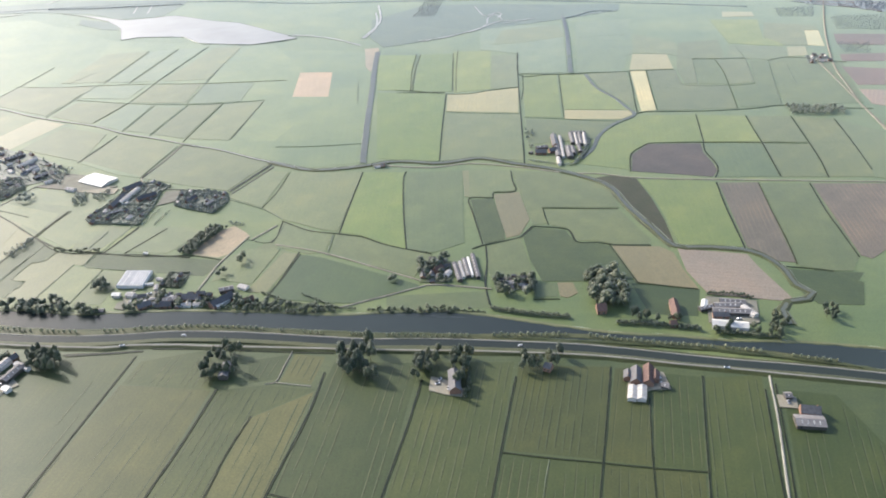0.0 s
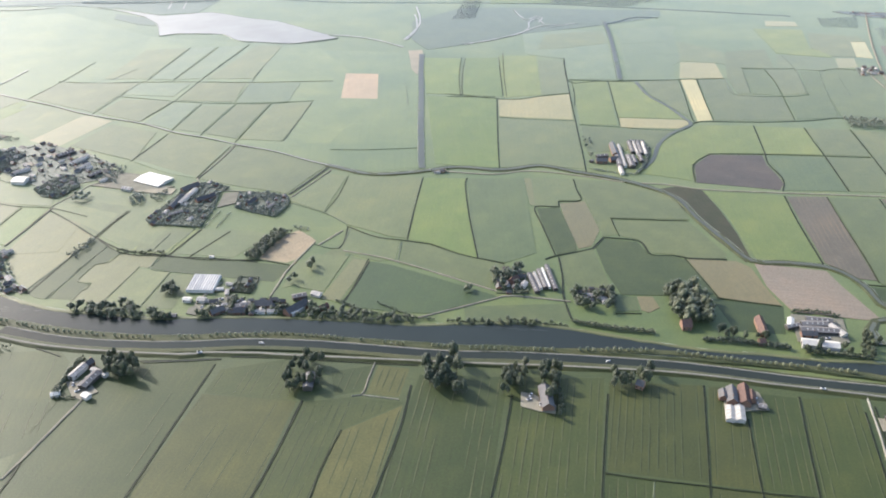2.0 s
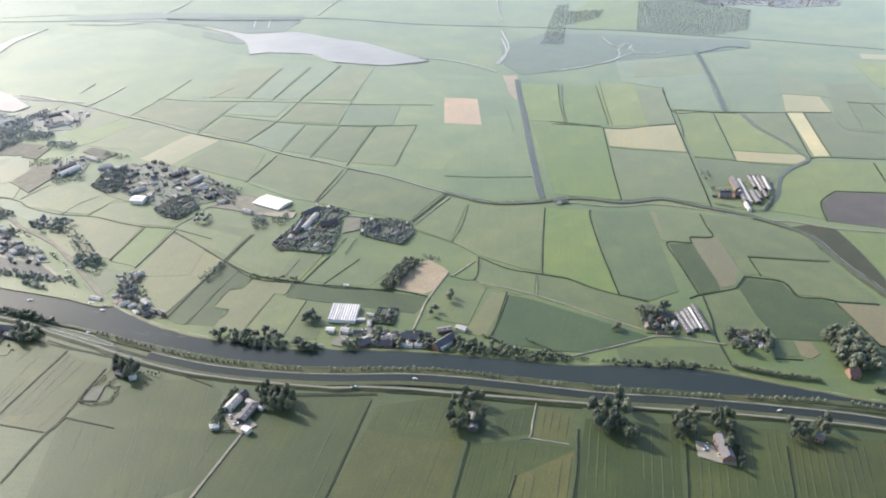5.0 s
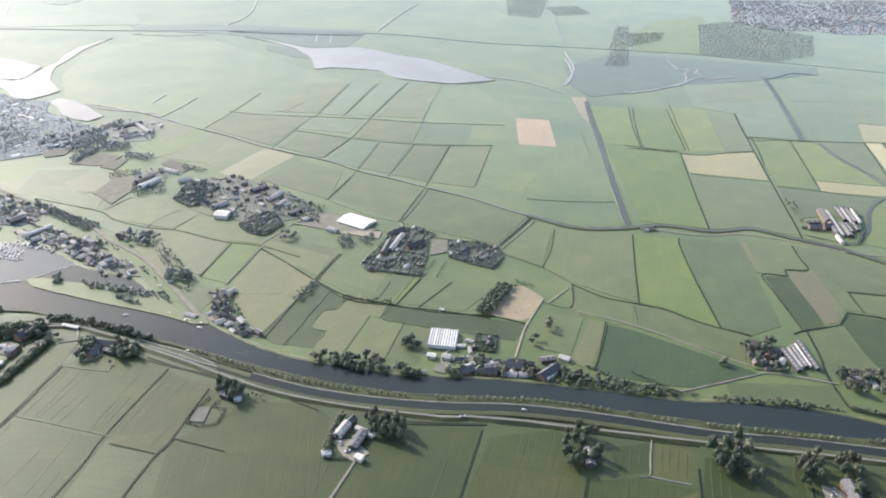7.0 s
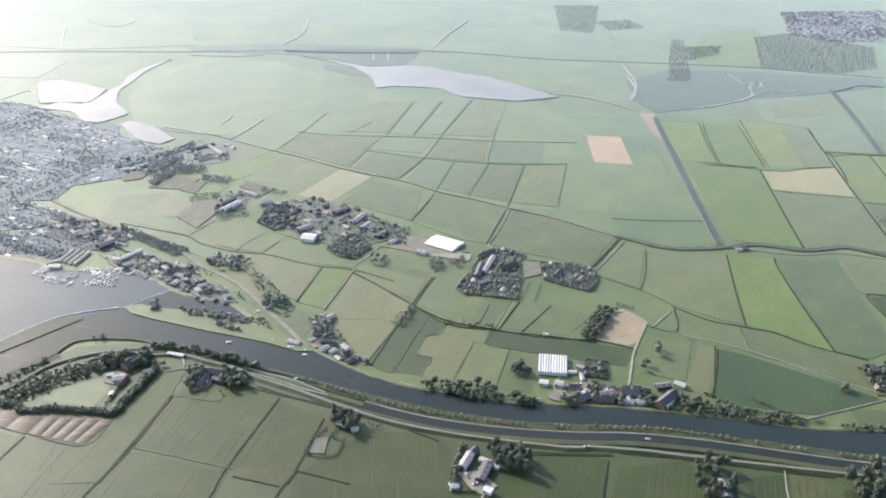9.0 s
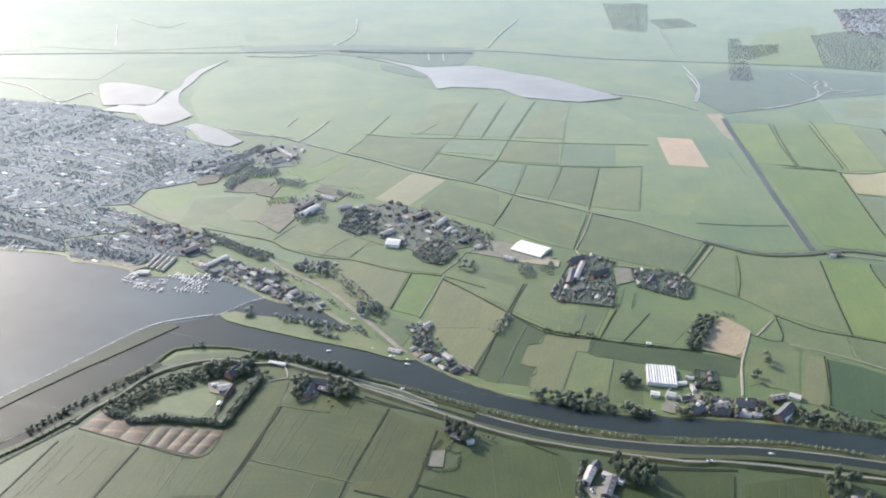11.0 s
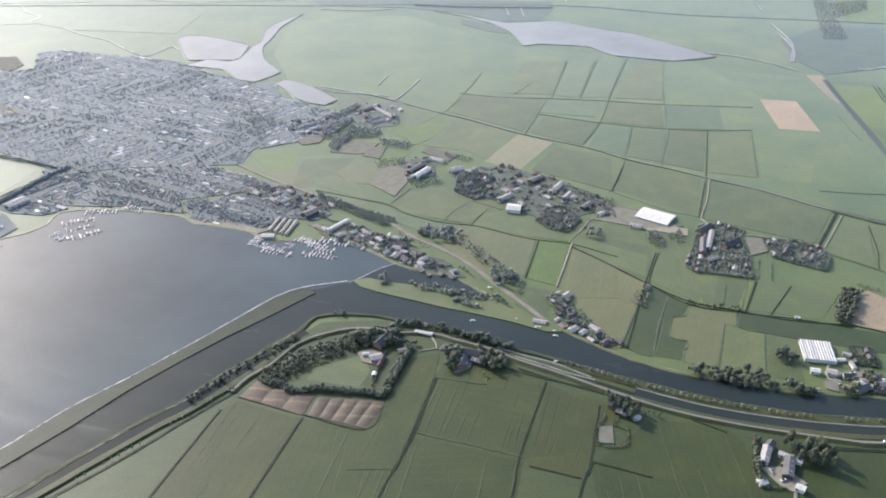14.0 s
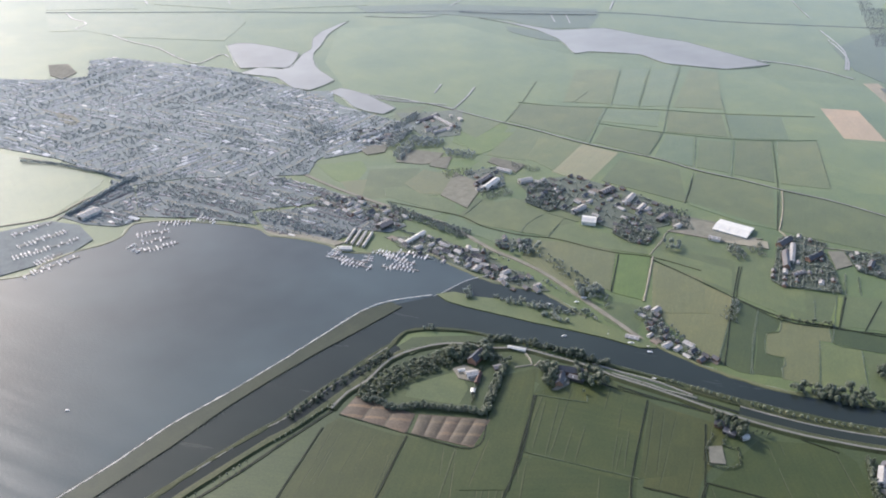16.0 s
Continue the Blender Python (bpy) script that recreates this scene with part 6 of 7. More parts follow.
def jetty(a, b):
    """A plank jetty with boats moored along both sides."""
    a, b = Vector(a), Vector(b)
    d = b - a
    turn = math.degrees(math.atan2(d.y, d.x))
    root = new("jetty")
    part("deck", boxes((0, d.length, -0.6, 0.6, 0.55, 0.75)), PLANK, root)
    for i in range(int(d.length / 7) + 1):
        part("pile", boxes((i * 7, i * 7 + 0.25, -0.9, -0.65, -0.8, 1.5)), BOARDS, root)
    root.matrix_basis = pose(a.x, a.y, 0.9, 0, 0, turn)
    tagged(root, "narrow grey plank jetty with moored boats", "jetty", "marina jetties")
    rng = random.Random(int(a.x * 3 + b.y))
    n = d.normalized()
    side = Vector((n.y, -n.x))
    s = 1.5
    while s < d.length - 1:
        for k in (-1, 1):
            if rng.random() < 0.7:
                p = a + n * s + side * k * 3.2
                boat_at(p.x, p.y, turn + k * -90 + rng.uniform(-4, 4))
        s += rng.uniform(3.4, 4.6)


car_first = []


def car_at(x, y, turn=-12.0, z=1.66):
    m = pose(x, y, z, 0, 0, turn)
    if car_first:
        return like(car_first[0], m)
    root = new("car")
    bm = boxes((-2.1, 2.1, -0.85, 0.85, 0.35, 0.95))
    bmesh.ops.bevel(bm, geom=bm.edges[:], offset=0.12, segments=2, affect="EDGES")
    body = part("body", bm, CAR_WHITE, root)
    bm = boxes((-1.5, 0.8, -0.75, 0.75, 0.95, 1.45))
    bmesh.ops.bevel(bm, geom=bm.edges[:], offset=0.2, segments=1, affect="EDGES")
    part("windows", bm, PANE, body)
    for wx in (-1.3, 1.3):
        for wy in (-0.8, 0.8):
            bm = bmesh.new()
            bmesh.ops.create_cone(bm, cap_ends=True, segments=12, radius1=0.33, radius2=0.33, depth=0.22, matrix=pose(wx, wy, 0.33, 90))
            part("wheel", bm, TYRE, root)
    root.matrix_basis = m
    tagged(root, "small white car parked or driving by the dike", "car", "cars by the river")
    car_first.append(root)
    return root


shed("dark", 7, 4, (144, 972), (157, 971))
shed("grey", 6, 3.5, (147, 986), (161, 989))
shed("dark", 7, 4, (161, 974), (171, 977))
shed("dark", 7, 4.5, (173, 1023), (171, 988))
shed("grey", 6, 4, (173, 995), (170, 956))
shed("pale", 3, 3.2, (181, 1022), (176, 955))
shed("grey", 7, 4, (186, 986), (184, 953))
shed("grey", 4.5, 3.5, (196, 1031), (194, 997))
shed("pale", 2.6, 3, (202, 1032), (199, 992))
shed("grey", 4.5, 3.5, (207, 1030), (204, 992))
shed("pale", 3.5, 3.5, (213, 1029), (209, 990))
shed("grey", 4, 3.5, (200, 989), (199, 969))
shed("pale", 4, 3.5, (169, 954), (168, 934))
shed("grey", 4, 3, (196, 1035), (216, 1033))
shed("grey", 4, 3, (137, 971), (140, 974))
shed("grey", 5, 3.5, (191, 986), (190, 964))
shed("grey", 4.5, 3.5, (33, 710), (37, 678))
shed("pale", 2.4, 2.8, (38, 713), (41, 684))
shed("grey", 4, 3.5, (42.5, 717), (45.5, 685))
shed("white", 1.8, 2.8, (46.5, 720), (49, 686))
shed("grey", 3.6, 3.5, (51, 725), (54, 682))
shed("red", 7, 4, (14, 695), (20, 703))
shed("pale", 5, 3.5, (24, 687), (28, 695))
shed("white", 9, 5, (245, 593), (273, 586))
shed("grey", 8, 4, (251, 612), (283, 608))
shed("grey", 7, 4, (255, 620), (277, 619))
shed("white", 5, 4, (249, 628), (245, 617))
shed("pale", 6, 4, (279, 617), (285, 602))
shed("red", 7, 5, (221, 628), (218, 605))
shed("red", 6, 4, (210, 595), (215, 595))
shed("red", 10, 5, (154, 621), (159, 621))
shed("pale", 6.5, 3.5, (160, 514), (156, 499))
shed("pale", 6.5, 3.5, (167, 514), (163, 498))
shed("red", 8, 5, (177, 536), (172, 515))
shed("dark", 8, 5, (167, 534), (163, 517))
shed("red", 6, 4, (181, 530), (178, 519))
shed("grey", 12, 4, (266, 468), (286, 465))
shed("dark", 9, 5, (274, 479), (287, 476))
shed("grey", 6, 4, (269, 496), (274, 496))
shed("grey", 5, 3, (182, 515), (187, 513))
shed("dark", 6, 4, (160, 532), (158, 523))
shed("grey", 5, 3.5, (241, 616), (253, 619))
shed("grey", 7, 4, (262, 627), (283, 623))
shed("dark", 6, 4, (249, 605), (262, 604))
shed("dark", 9, 5, (25, 540), (25, 515))
shed("grey", 7, 5, (-155, 562), (-156, 544))
shed("dark", 7, 5, (97, 543), (102, 540))
shed("pale", 6, 4.5, (-342, 563), (-336, 579))
shed("white", 5, 3, (-350, 543), (-344, 545))
shed("grey", 6, 4, (-328, 560), (-320, 570))
shed("white", 5, 4, (-325, 542), (-320, 539))
shed("white", 26, 2.6, (-392, 943), (-360, 926))
shed("pale", 5, 3, (-437, 931), (-431, 938))
shed("white", 7, 5, (-646, 1002), (-633, 1028))
shed("pale", 8, 5, (-607, 1025), (-593, 1033))
shed("white", 14, 5, (-536, 936), (-521, 934))
shed("pale", 6, 4, (-545, 955), (-532, 970))
shed("pale", 6, 4, (-488, 981), (-478, 1000))
shed("pale", 1.9, 2.6, (-781, 858), (-777, 888))
shed("pale", 1.9, 2.6, (-774.5, 856), (-770.5, 886))
shed("pale", 1.9, 2.6, (-768, 854), (-764, 884))
shed("pale", 1.9, 2.6, (-761.5, 852), (-757.5, 883))
shed("white", 4.5, 3.5, (-719, 864), (-703, 889))
shed("white", 6, 4, (-784, 844), (-772, 845))
shed("grey", 8, 2.2, (-752, 1206), (-728, 1235))
shed("white", 3, 2, (-755, 1198), (-731, 1238))
shed("pale", 6, 2.2, (-733, 1228), (-703, 1195))
shed("pale", 6, 2.2, (-728, 1167), (-704, 1190))
shed("pale", 6, 2.2, (-822, 1140), (-804, 1162))
shed("grey", 7, 2.2, (-797, 1135), (-779, 1153))
shed("pale", 6, 3.5, (-635, 1061), (-618, 1053))
shed("grey", 7, 4, (-656, 1015), (-642, 1039))
shed("grey", 8, 4, (-512, 1005), (-498, 1021))
shed("pale", 5, 3.5, (-484, 991), (-475, 1007))
shed("pale", 5, 3.5, (-473, 967), (-465, 982))
shed("grey", 6, 4, (-454, 944), (-444, 958))
shed("dark", 7, 4, (-336, 902), (-321, 918))
shed("pale", 6, 3.5, (-405, 912), (-394, 908))
shed("pale", 12, 5, (-1079, 877), (-1068, 898))
shed("grey", 10, 5, (-742, 906), (-752, 892))
shed("pale", 5, 4, (-331, 869), (-321, 906))
shed("dark", 6, 4, (-338, 858), (-333, 888))
shed("dark", 6, 4, (-314, 875), (-297, 889))
shed("grey", 5, 3.5, (-336, 843), (-323, 851))
shed("dark", 5, 3.5, (-257, 865), (-250, 879))
shed("grey", 4, 3, (-234, 856), (-228, 867))
# Small white tent-like thing in a field, built as a barn.
shed("white", 2.6, 1.8, (-274, 753), (-270, 753))
# Small structure where the canals meet, built as two farm sheds.
shed("pale", 3, 2.2, (-52, 946), (-45, 947))
shed("dark", 4, 3, (-44, 950), (-40, 948))
shed("white", 5, 3.5, (-281, 675), (-274, 674))
shed("pale", 6, 3.5, (-268, 675), (-261, 673))
shed("dark", 7, 4, (-252, 651), (-242, 658))
shed("white", 3.5, 3, (-250, 660), (-244, 663))
shed("grey", 6, 4, (-232, 661), (-220, 665))
shed("dark", 7, 4, (-232, 654), (-222, 654))
shed("dark", 8, 4, (-215, 665), (-200, 664))
shed("pale", 4, 3, (-214, 654), (-205, 653))
shed("dark", 9, 5, (-186, 648), (-171, 665))
shed("white", 3.5, 4.2, (-181, 647), (-169, 664))
shed("grey", 6, 4, (-184, 675), (-172, 679))
shed("red", 5, 3.5, (-158, 656), (-151, 661))
shed("pale", 6, 3, (-167, 683), (-159, 679))
shed("grey", 5, 3, (-295, 649), (-281, 649))
shed("pale", 3, 2.5, (-245, 690), (-244, 682))
shed("grey", 7, 4.5, (-329, 550), (-323, 569))
shed("pale", 4, 3.5, (-329, 574), (-315, 566))
shed("dark", 6, 4, (-335, 579), (-332, 584))
shed("dark", 6, 4, (-446, 616), (-437, 612))
shed("grey", 5, 3.5, (-441, 608), (-433, 604))
shed("white", 3.5, 3, (-429, 601), (-424, 603))
shed("dark", 8, 5, (-635, 669), (-628, 683))
shed("pale", 3.5, 3, (-636, 672), (-632, 682))
shed("pale", 7, 3.5, (-638, 652), (-629, 656))
shed("grey", 5, 3, (-616, 664), (-608, 668))
shed("white", 3, 2.5, (-645, 657), (-640, 659))
shed("red", 3, 2.5, (-629, 643), (-627, 657))
shed("white", 3, 2.5, (-631, 631), (-631, 635))
shed("dark", 7, 5, (-567, 668), (-544, 665))
shed("dark", 6, 4, (-563, 648), (-561, 662))
shed("grey", 5, 3.5, (-555, 660), (-543, 656))
shed("pale", 4, 3, (-563, 654), (-559, 657))
shed("pale", 5, 3, (-505, 722), (-494, 719))
shed("white", 3, 2.5, (-606, 695), (-591, 692))
shed("white", 3, 2.4, (-256, 692), (-249, 693))
shed("pale", 3, 2.4, (-248, 702), (-242, 700))
shed("white", 2.6, 2.2, (-232, 671), (-225, 669))
shed("pale", 3, 2.4, (-214, 665), (-207, 664))
shed("white", 3, 2.2, (-238, 660), (-231, 660))
shed("white", 2.6, 2.2, (-182, 680), (-176, 676))
shed("pale", 3, 2.4, (-175, 669), (-169, 668))
shed("pale", 3, 2.2, (-265, 673), (-258, 673))
# glasshouse
greenhouse((-280, 715), (-255, 716), (-257, 688), (-282, 688))
yard(GRAVEL, (-340, 561), (-334, 560), (-327, 551), (-329, 545), (-337, 546))
yard(EARTH, (-255, 677), (-238, 683), (-237, 673), (-253, 669))
yard(EARTH, (-274, 663), (-261, 671), (-265, 651), (-274, 654))
yard(EARTH, (-455, 590), (-445, 592), (-445, 573), (-456, 573))
yard(GRAVEL, (-650, 661), (-641, 667), (-627, 661), (-626, 645), (-644, 649))
yard(GRAVEL, (-561, 661), (-554, 663), (-555, 651), (-564, 643), (-569, 643), (-561, 652))
yard(PAVING, (-1200, 766), (-1149, 840), (-1108, 870), (-1073, 864), (-1044, 836), (-1052, 810), (-1071, 783), (-1100, 756), (-1171, 732))
yard(EARTH, (-1271, 1186), (-1234, 1172), (-1215, 1153), (-1216, 1136), (-1239, 1146))
yard(EARTH, (-760, 1111), (-706, 1103), (-714, 1070), (-730, 1065), (-762, 1069))
yard(EARTH, (-643, 1098), (-601, 1079), (-612, 1055), (-648, 1082))
yard(EARTH, (253, 638), (295, 628), (286, 594), (263, 591), (244, 597))
yard(GRAVEL, (178, 536), (188, 532), (189, 511), (176, 511))
yard(GRAVEL, (7, 538), (17, 534), (32, 521), (30, 512), (18, 515), (5, 521))
yard(GRAVEL, (-345, 560), (-329, 562), (-316, 547), (-327, 538), (-334, 542))
yard(GRAVEL, (159, 525), (183, 521), (181, 512), (168, 510), (156, 513))
yard(GRAVEL, (265, 500), (278, 496), (275, 483), (262, 486))
yard(GRAVEL, (-447, 924), (-395, 936), (-367, 914), (-385, 906))
yard(EARTH, (-436, 964), (-390, 950), (-399, 932), (-440, 935))
yard(GRAVEL, (-885, 879), (-814, 869), (-782, 860), (-797, 846), (-860, 857))
yard(GRAVEL, (-381, 922), (-345, 911), (-347, 896), (-402, 908))
yard(EARTH, (-288, 898), (-272, 900), (-271, 872), (-289, 862))
yard(EARTH, (-685, 1047), (-649, 1015), (-663, 953), (-696, 982))
yard(EARTH, (-1385, 1385), (-1356, 1395), (-1321, 1355), (-1325, 1318), (-1356, 1336))
yard(EARTH, (-820, 1108), (-779, 1126), (-781, 1097), (-801, 1086))
yard(EARTH, (-715, 1087), (-694, 1093), (-697, 1055), (-719, 1061))
yard(EARTH, (-430, 959), (-393, 947), (-393, 928), (-348, 917), (-388, 908), (-421, 922))
yard(TURF["deep"], (-694, 684), (-679, 697), (-660, 706), (-631, 710), (-600, 703), (-601, 694), (-640, 700), (-668, 693), (-687, 676))
hamlet(34, (-841, 967), (-785, 963), (-727, 924), (-735, 897), (-775, 912), (-832, 943))
hamlet(58, (-610, 1025), (-546, 1053), (-481, 1020), (-434, 981), (-439, 940), (-489, 912), (-518, 931), (-579, 976))
hamlet(20, (-490, 771), (-474, 773), (-469, 733), (-431, 697), (-446, 691), (-484, 723))
hamlet(30, (-744, 877), (-691, 883), (-635, 848), (-583, 805), (-610, 802), (-668, 833), (-704, 846))
hamlet(12, (-841, 1172), (-780, 1179), (-778, 1120), (-830, 1120))
hamlet(8, (-676, 1049), (-629, 1071), (-623, 1015), (-651, 994))
hamlet(22, (-257, 674), (-193, 675), (-190, 655), (-240, 649))
hamlet(9, (67, 686), (104, 685), (101, 662), (69, 658))
hamlet(9, (-3, 717), (26, 726), (29, 678), (1, 680))
hamlet(12, (-729, 861), (-668, 861), (-620, 833), (-622, 808), (-699, 838))
hamlet(14, (-651, 836), (-599, 823), (-570, 790), (-608, 786))
hamlet(6, (-628, 885), (-589, 889), (-590, 870), (-622, 866))
hamlet(8, (-789, 1238), (-757, 1242), (-695, 1261), (-690, 1165), (-737, 1150))
hamlet(10, (623, 1333), (657, 1329), (647, 1294), (611, 1292))
hamlet(7, (-682, 866), (-630, 858), (-637, 844), (-670, 851))
ridged_field(3, (-722, 618), (-673, 602), (-677, 579), (-731, 595))
ridged_field(5, (-670, 602), (-615, 602), (-626, 570), (-673, 580))
# trees
copse(9, 6, (140, 1052), (152, 1047), (147, 1008), (136, 1009))
copse(4, 6, (137, 1004), (145, 997), (143, 976), (136, 980))
belt(3.5, 3, (133, 952), (152, 944), (175, 935), (188, 937))
belt(4, 4, (217, 1015), (208, 979), (194, 950), (185, 937))
copse(7, 4, (-56, 959), (-34, 959), (-40, 945), (-56, 946))
copse(10, 9, (-312, 656), (-300, 653), (-277, 647), (-295, 643))
copse(10, 8, (-265, 656), (-249, 658), (-252, 646), (-264, 647))
copse(8, 7, (-237, 676), (-232, 677), (-235, 655), (-239, 657))
copse(6, 7, (-221, 660), (-215, 661), (-216, 651), (-221, 651))
copse(9, 7, (-199, 660), (-185, 662), (-189, 649), (-200, 650))
copse(12, 8, (-168, 665), (-157, 659), (-148, 655), (-167, 648))
copse(14, 6, (-149, 660), (-121, 652), (-127, 642), (-151, 648))
copse(5, 8, (-302, 694), (-290, 691), (-291, 685), (-301, 686))
copse(2, 8, (-191, 709), (-185, 712), (-187, 700), (-191, 700))
grove(16, 9, (-447, 625), (-427, 622), (-421, 605), (-431, 600), (-444, 608))
grove(5, 3, (-421, 608), (-408, 606), (-406, 610), (-416, 611))
copse(16, 10, (-579, 669), (-568, 680), (-564, 645), (-574, 643))
copse(18, 9, (-550, 675), (-530, 670), (-521, 653), (-537, 648), (-546, 655))
copse(1, 6, (-546, 645), (-543, 645), (-542, 642), (-545, 642))
copse(18, 10, (-661, 683), (-641, 696), (-632, 686), (-639, 673), (-653, 672))
copse(14, 10, (-629, 697), (-621, 692), (-617, 675), (-626, 674))
copse(8, 5, (-618, 679), (-606, 680), (-598, 677), (-606, 668))
copse(4, 6, (-682, 711), (-678, 720), (-667, 718), (-674, 712))
grove(9, 16, (-71, 569), (-40, 588), (-40, 557), (-61, 547), (-69, 547))
grove(12, 12, (-67, 554), (-45, 554), (-32, 534), (-58, 530))
grove(11, 10, (-7, 561), (3, 566), (0, 535), (-7, 533))
grove(7, 12, (6, 569), (14, 569), (8, 538), (2, 538))
grove(16, 11, (25, 564), (41, 564), (34, 528), (24, 525))
grove(6, 6, (36, 531), (39, 531), (34, 506), (31, 506))
grove(11, 11, (77, 557), (113, 560), (104, 541), (74, 537))
grove(16, 10, (-173, 585), (-159, 588), (-158, 544), (-175, 544))
grove(7, 11, (-157, 585), (-146, 585), (-149, 546), (-155, 547))
grove(8, 9, (-328, 585), (-315, 592), (-308, 567), (-317, 567))
grove(9, 8, (-310, 583), (-298, 587), (-300, 551), (-307, 554))
grove(8, 4, (-342, 592), (-338, 592), (-347, 546), (-351, 548))
grove(14, 12, (-321, 579), (-296, 586), (-292, 563), (-309, 560))
copse(15, 11, (-4, 712), (26, 721), (29, 689), (28, 676), (-2, 681))
copse(14, 10, (66, 684), (106, 683), (99, 649), (69, 649))
copse(12, 8, (100, 675), (105, 677), (102, 654), (98, 654))
grove(10, 9, (173, 612), (211, 610), (232, 598), (180, 602))
grove(12, 9, (245, 595), (298, 583), (303, 570), (241, 581))
grove(8, 9, (298, 600), (311, 590), (300, 574), (288, 579))
grove(8, 8, (349, 618), (366, 617), (355, 591), (341, 592))
copse(8, 9, (-304, 697), (-290, 698), (-292, 686), (-302, 685))
copse(2, 9, (-176, 733), (-172, 740), (-171, 730), (-175, 728))
copse(3, 8, (-31, 693), (-23, 697), (-22, 684), (-29, 683))
copse(7, 10, (-453, 898), (-435, 900), (-440, 882), (-452, 880))
copse(14, 9, (-613, 868), (-578, 878), (-584, 854), (-609, 851))
copse(10, 9, (-626, 872), (-589, 886), (-589, 864), (-617, 858))
copse(14, 10, (-549, 799), (-516, 802), (-525, 780), (-541, 777))
copse(12, 9, (-623, 769), (-584, 773), (-571, 756), (-614, 761))
copse(10, 8, (-580, 750), (-554, 748), (-555, 738), (-576, 741))
copse(6, 9, (-652, 773), (-646, 784), (-637, 769), (-645, 766))
copse(10, 9, (-558, 814), (-520, 800), (-523, 783), (-548, 792))
# woods and hedges
wood(9, 4.5, (-378, 664), (-367, 670), (-338, 671), (-318, 663), (-316, 656), (-342, 654), (-370, 655))
wood(6.5, 3.2, (-624, 708), (-604, 708), (-573, 702), (-542, 691), (-521, 681), (-526, 677), (-572, 694), (-603, 701), (-623, 703))
wood(5, 4, (-703, 683), (-714, 670), (-746, 626), (-774, 583), (-770, 579), (-740, 622), (-708, 665), (-697, 680))
wood(7, 5, (-772, 1088), (-753, 1152), (-706, 1144), (-717, 1120), (-744, 1120), (-756, 1072))
wood(6, 5, (-709, 1117), (-665, 1111), (-668, 1089), (-700, 1096))
wood(5, 5, (-704, 1051), (-666, 1062), (-668, 1038), (-694, 1026))
wood(6, 5, (-654, 993), (-619, 1008), (-611, 994), (-643, 975))
wood(5, 5, (-619, 1085), (-580, 1069), (-587, 1058), (-618, 1067))
wood(6, 5, (-777, 1163), (-752, 1232), (-761, 1242), (-788, 1184))
plots(6, 2.2, (-238, 715), (-220, 713), (-223, 686), (-242, 689))
plots(11, 3.4, (-358, 835), (-345, 872), (-333, 918), (-309, 928), (-286, 913), (-294, 898), (-292, 862), (-297, 817), (-327, 821), (-351, 824))
plots(8, 3.6, (-270, 900), (-236, 897), (-215, 886), (-212, 866), (-223, 839), (-248, 849), (-269, 861))
wood(9, 5, (-394, 895), (-377, 903), (-372, 875), (-383, 866))
wood(7, 5, (-370, 894), (-353, 910), (-353, 882), (-363, 881))
plots(7, 3.4, (-598, 975), (-596, 1014), (-581, 1035), (-555, 1013), (-564, 963), (-573, 955))
plots(7.5, 3.6, (-505, 913), (-488, 953), (-469, 944), (-456, 921), (-471, 891), (-489, 895))
wood(7, 6, (-447, 982), (-417, 977), (-419, 928), (-441, 940), (-456, 959))
belt(2.2, 1.5, (-296, 854), (-305, 814))
belt(2.2, 1.5, (-284, 853), (-294, 813))
belt(2.2, 1.5, (-272, 850), (-281, 814))
wood(14, 4.6, (153, 680), (180, 682), (184, 656), (181, 624), (158, 624), (151, 648))
wood(6, 2.7, (-240, 752), (-231, 776), (-218, 805), (-201, 803), (-214, 780), (-226, 748))
wood(5, 3.4, (-411, 758), (-402, 795), (-396, 790), (-404, 755))
wood(12, 7, (506, 1112), (577, 1096), (571, 1066), (499, 1075))
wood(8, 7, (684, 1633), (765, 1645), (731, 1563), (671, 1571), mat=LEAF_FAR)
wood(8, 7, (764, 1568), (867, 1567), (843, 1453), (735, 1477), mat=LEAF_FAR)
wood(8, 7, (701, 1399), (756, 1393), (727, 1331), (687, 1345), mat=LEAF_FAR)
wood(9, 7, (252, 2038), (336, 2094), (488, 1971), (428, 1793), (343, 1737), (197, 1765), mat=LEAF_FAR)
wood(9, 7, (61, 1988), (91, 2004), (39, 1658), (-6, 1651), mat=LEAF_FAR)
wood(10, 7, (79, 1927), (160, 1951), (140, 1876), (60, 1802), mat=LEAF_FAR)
wood(8, 5, (-379, 663), (-321, 657), (-282, 647), (-342, 647))
wood(6, 4, (-183, 647), (-123, 651), (-72, 640), (-72, 632), (-131, 637))
wood(5, 4, (-47, 640), (18, 635), (52, 628), (52, 624), (-47, 634))
wood(8, 6, (-783, 1154), (-750, 1189), (-769, 1114), (-784, 1112))
wood(7, 3.6, (-754, 955), (-652, 897), (-664, 882), (-744, 932))
wood(5, 4.8, (-600, 875), (-562, 852), (-515, 784), (-516, 762))
wood(6, 4.2, (-631, 775), (-532, 760), (-527, 745), (-585, 755))
wood(6, 5, (-495, 763), (-472, 766), (-451, 722), (-475, 719))
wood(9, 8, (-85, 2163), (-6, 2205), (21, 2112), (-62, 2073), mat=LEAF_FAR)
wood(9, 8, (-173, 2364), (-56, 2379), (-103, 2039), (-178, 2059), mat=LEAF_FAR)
wood(4, 4, (-420, 765), (-407, 787), (-401, 781), (-411, 755))
wood(4, 4, (-373, 773), (-318, 763), (-317, 757), (-367, 765))
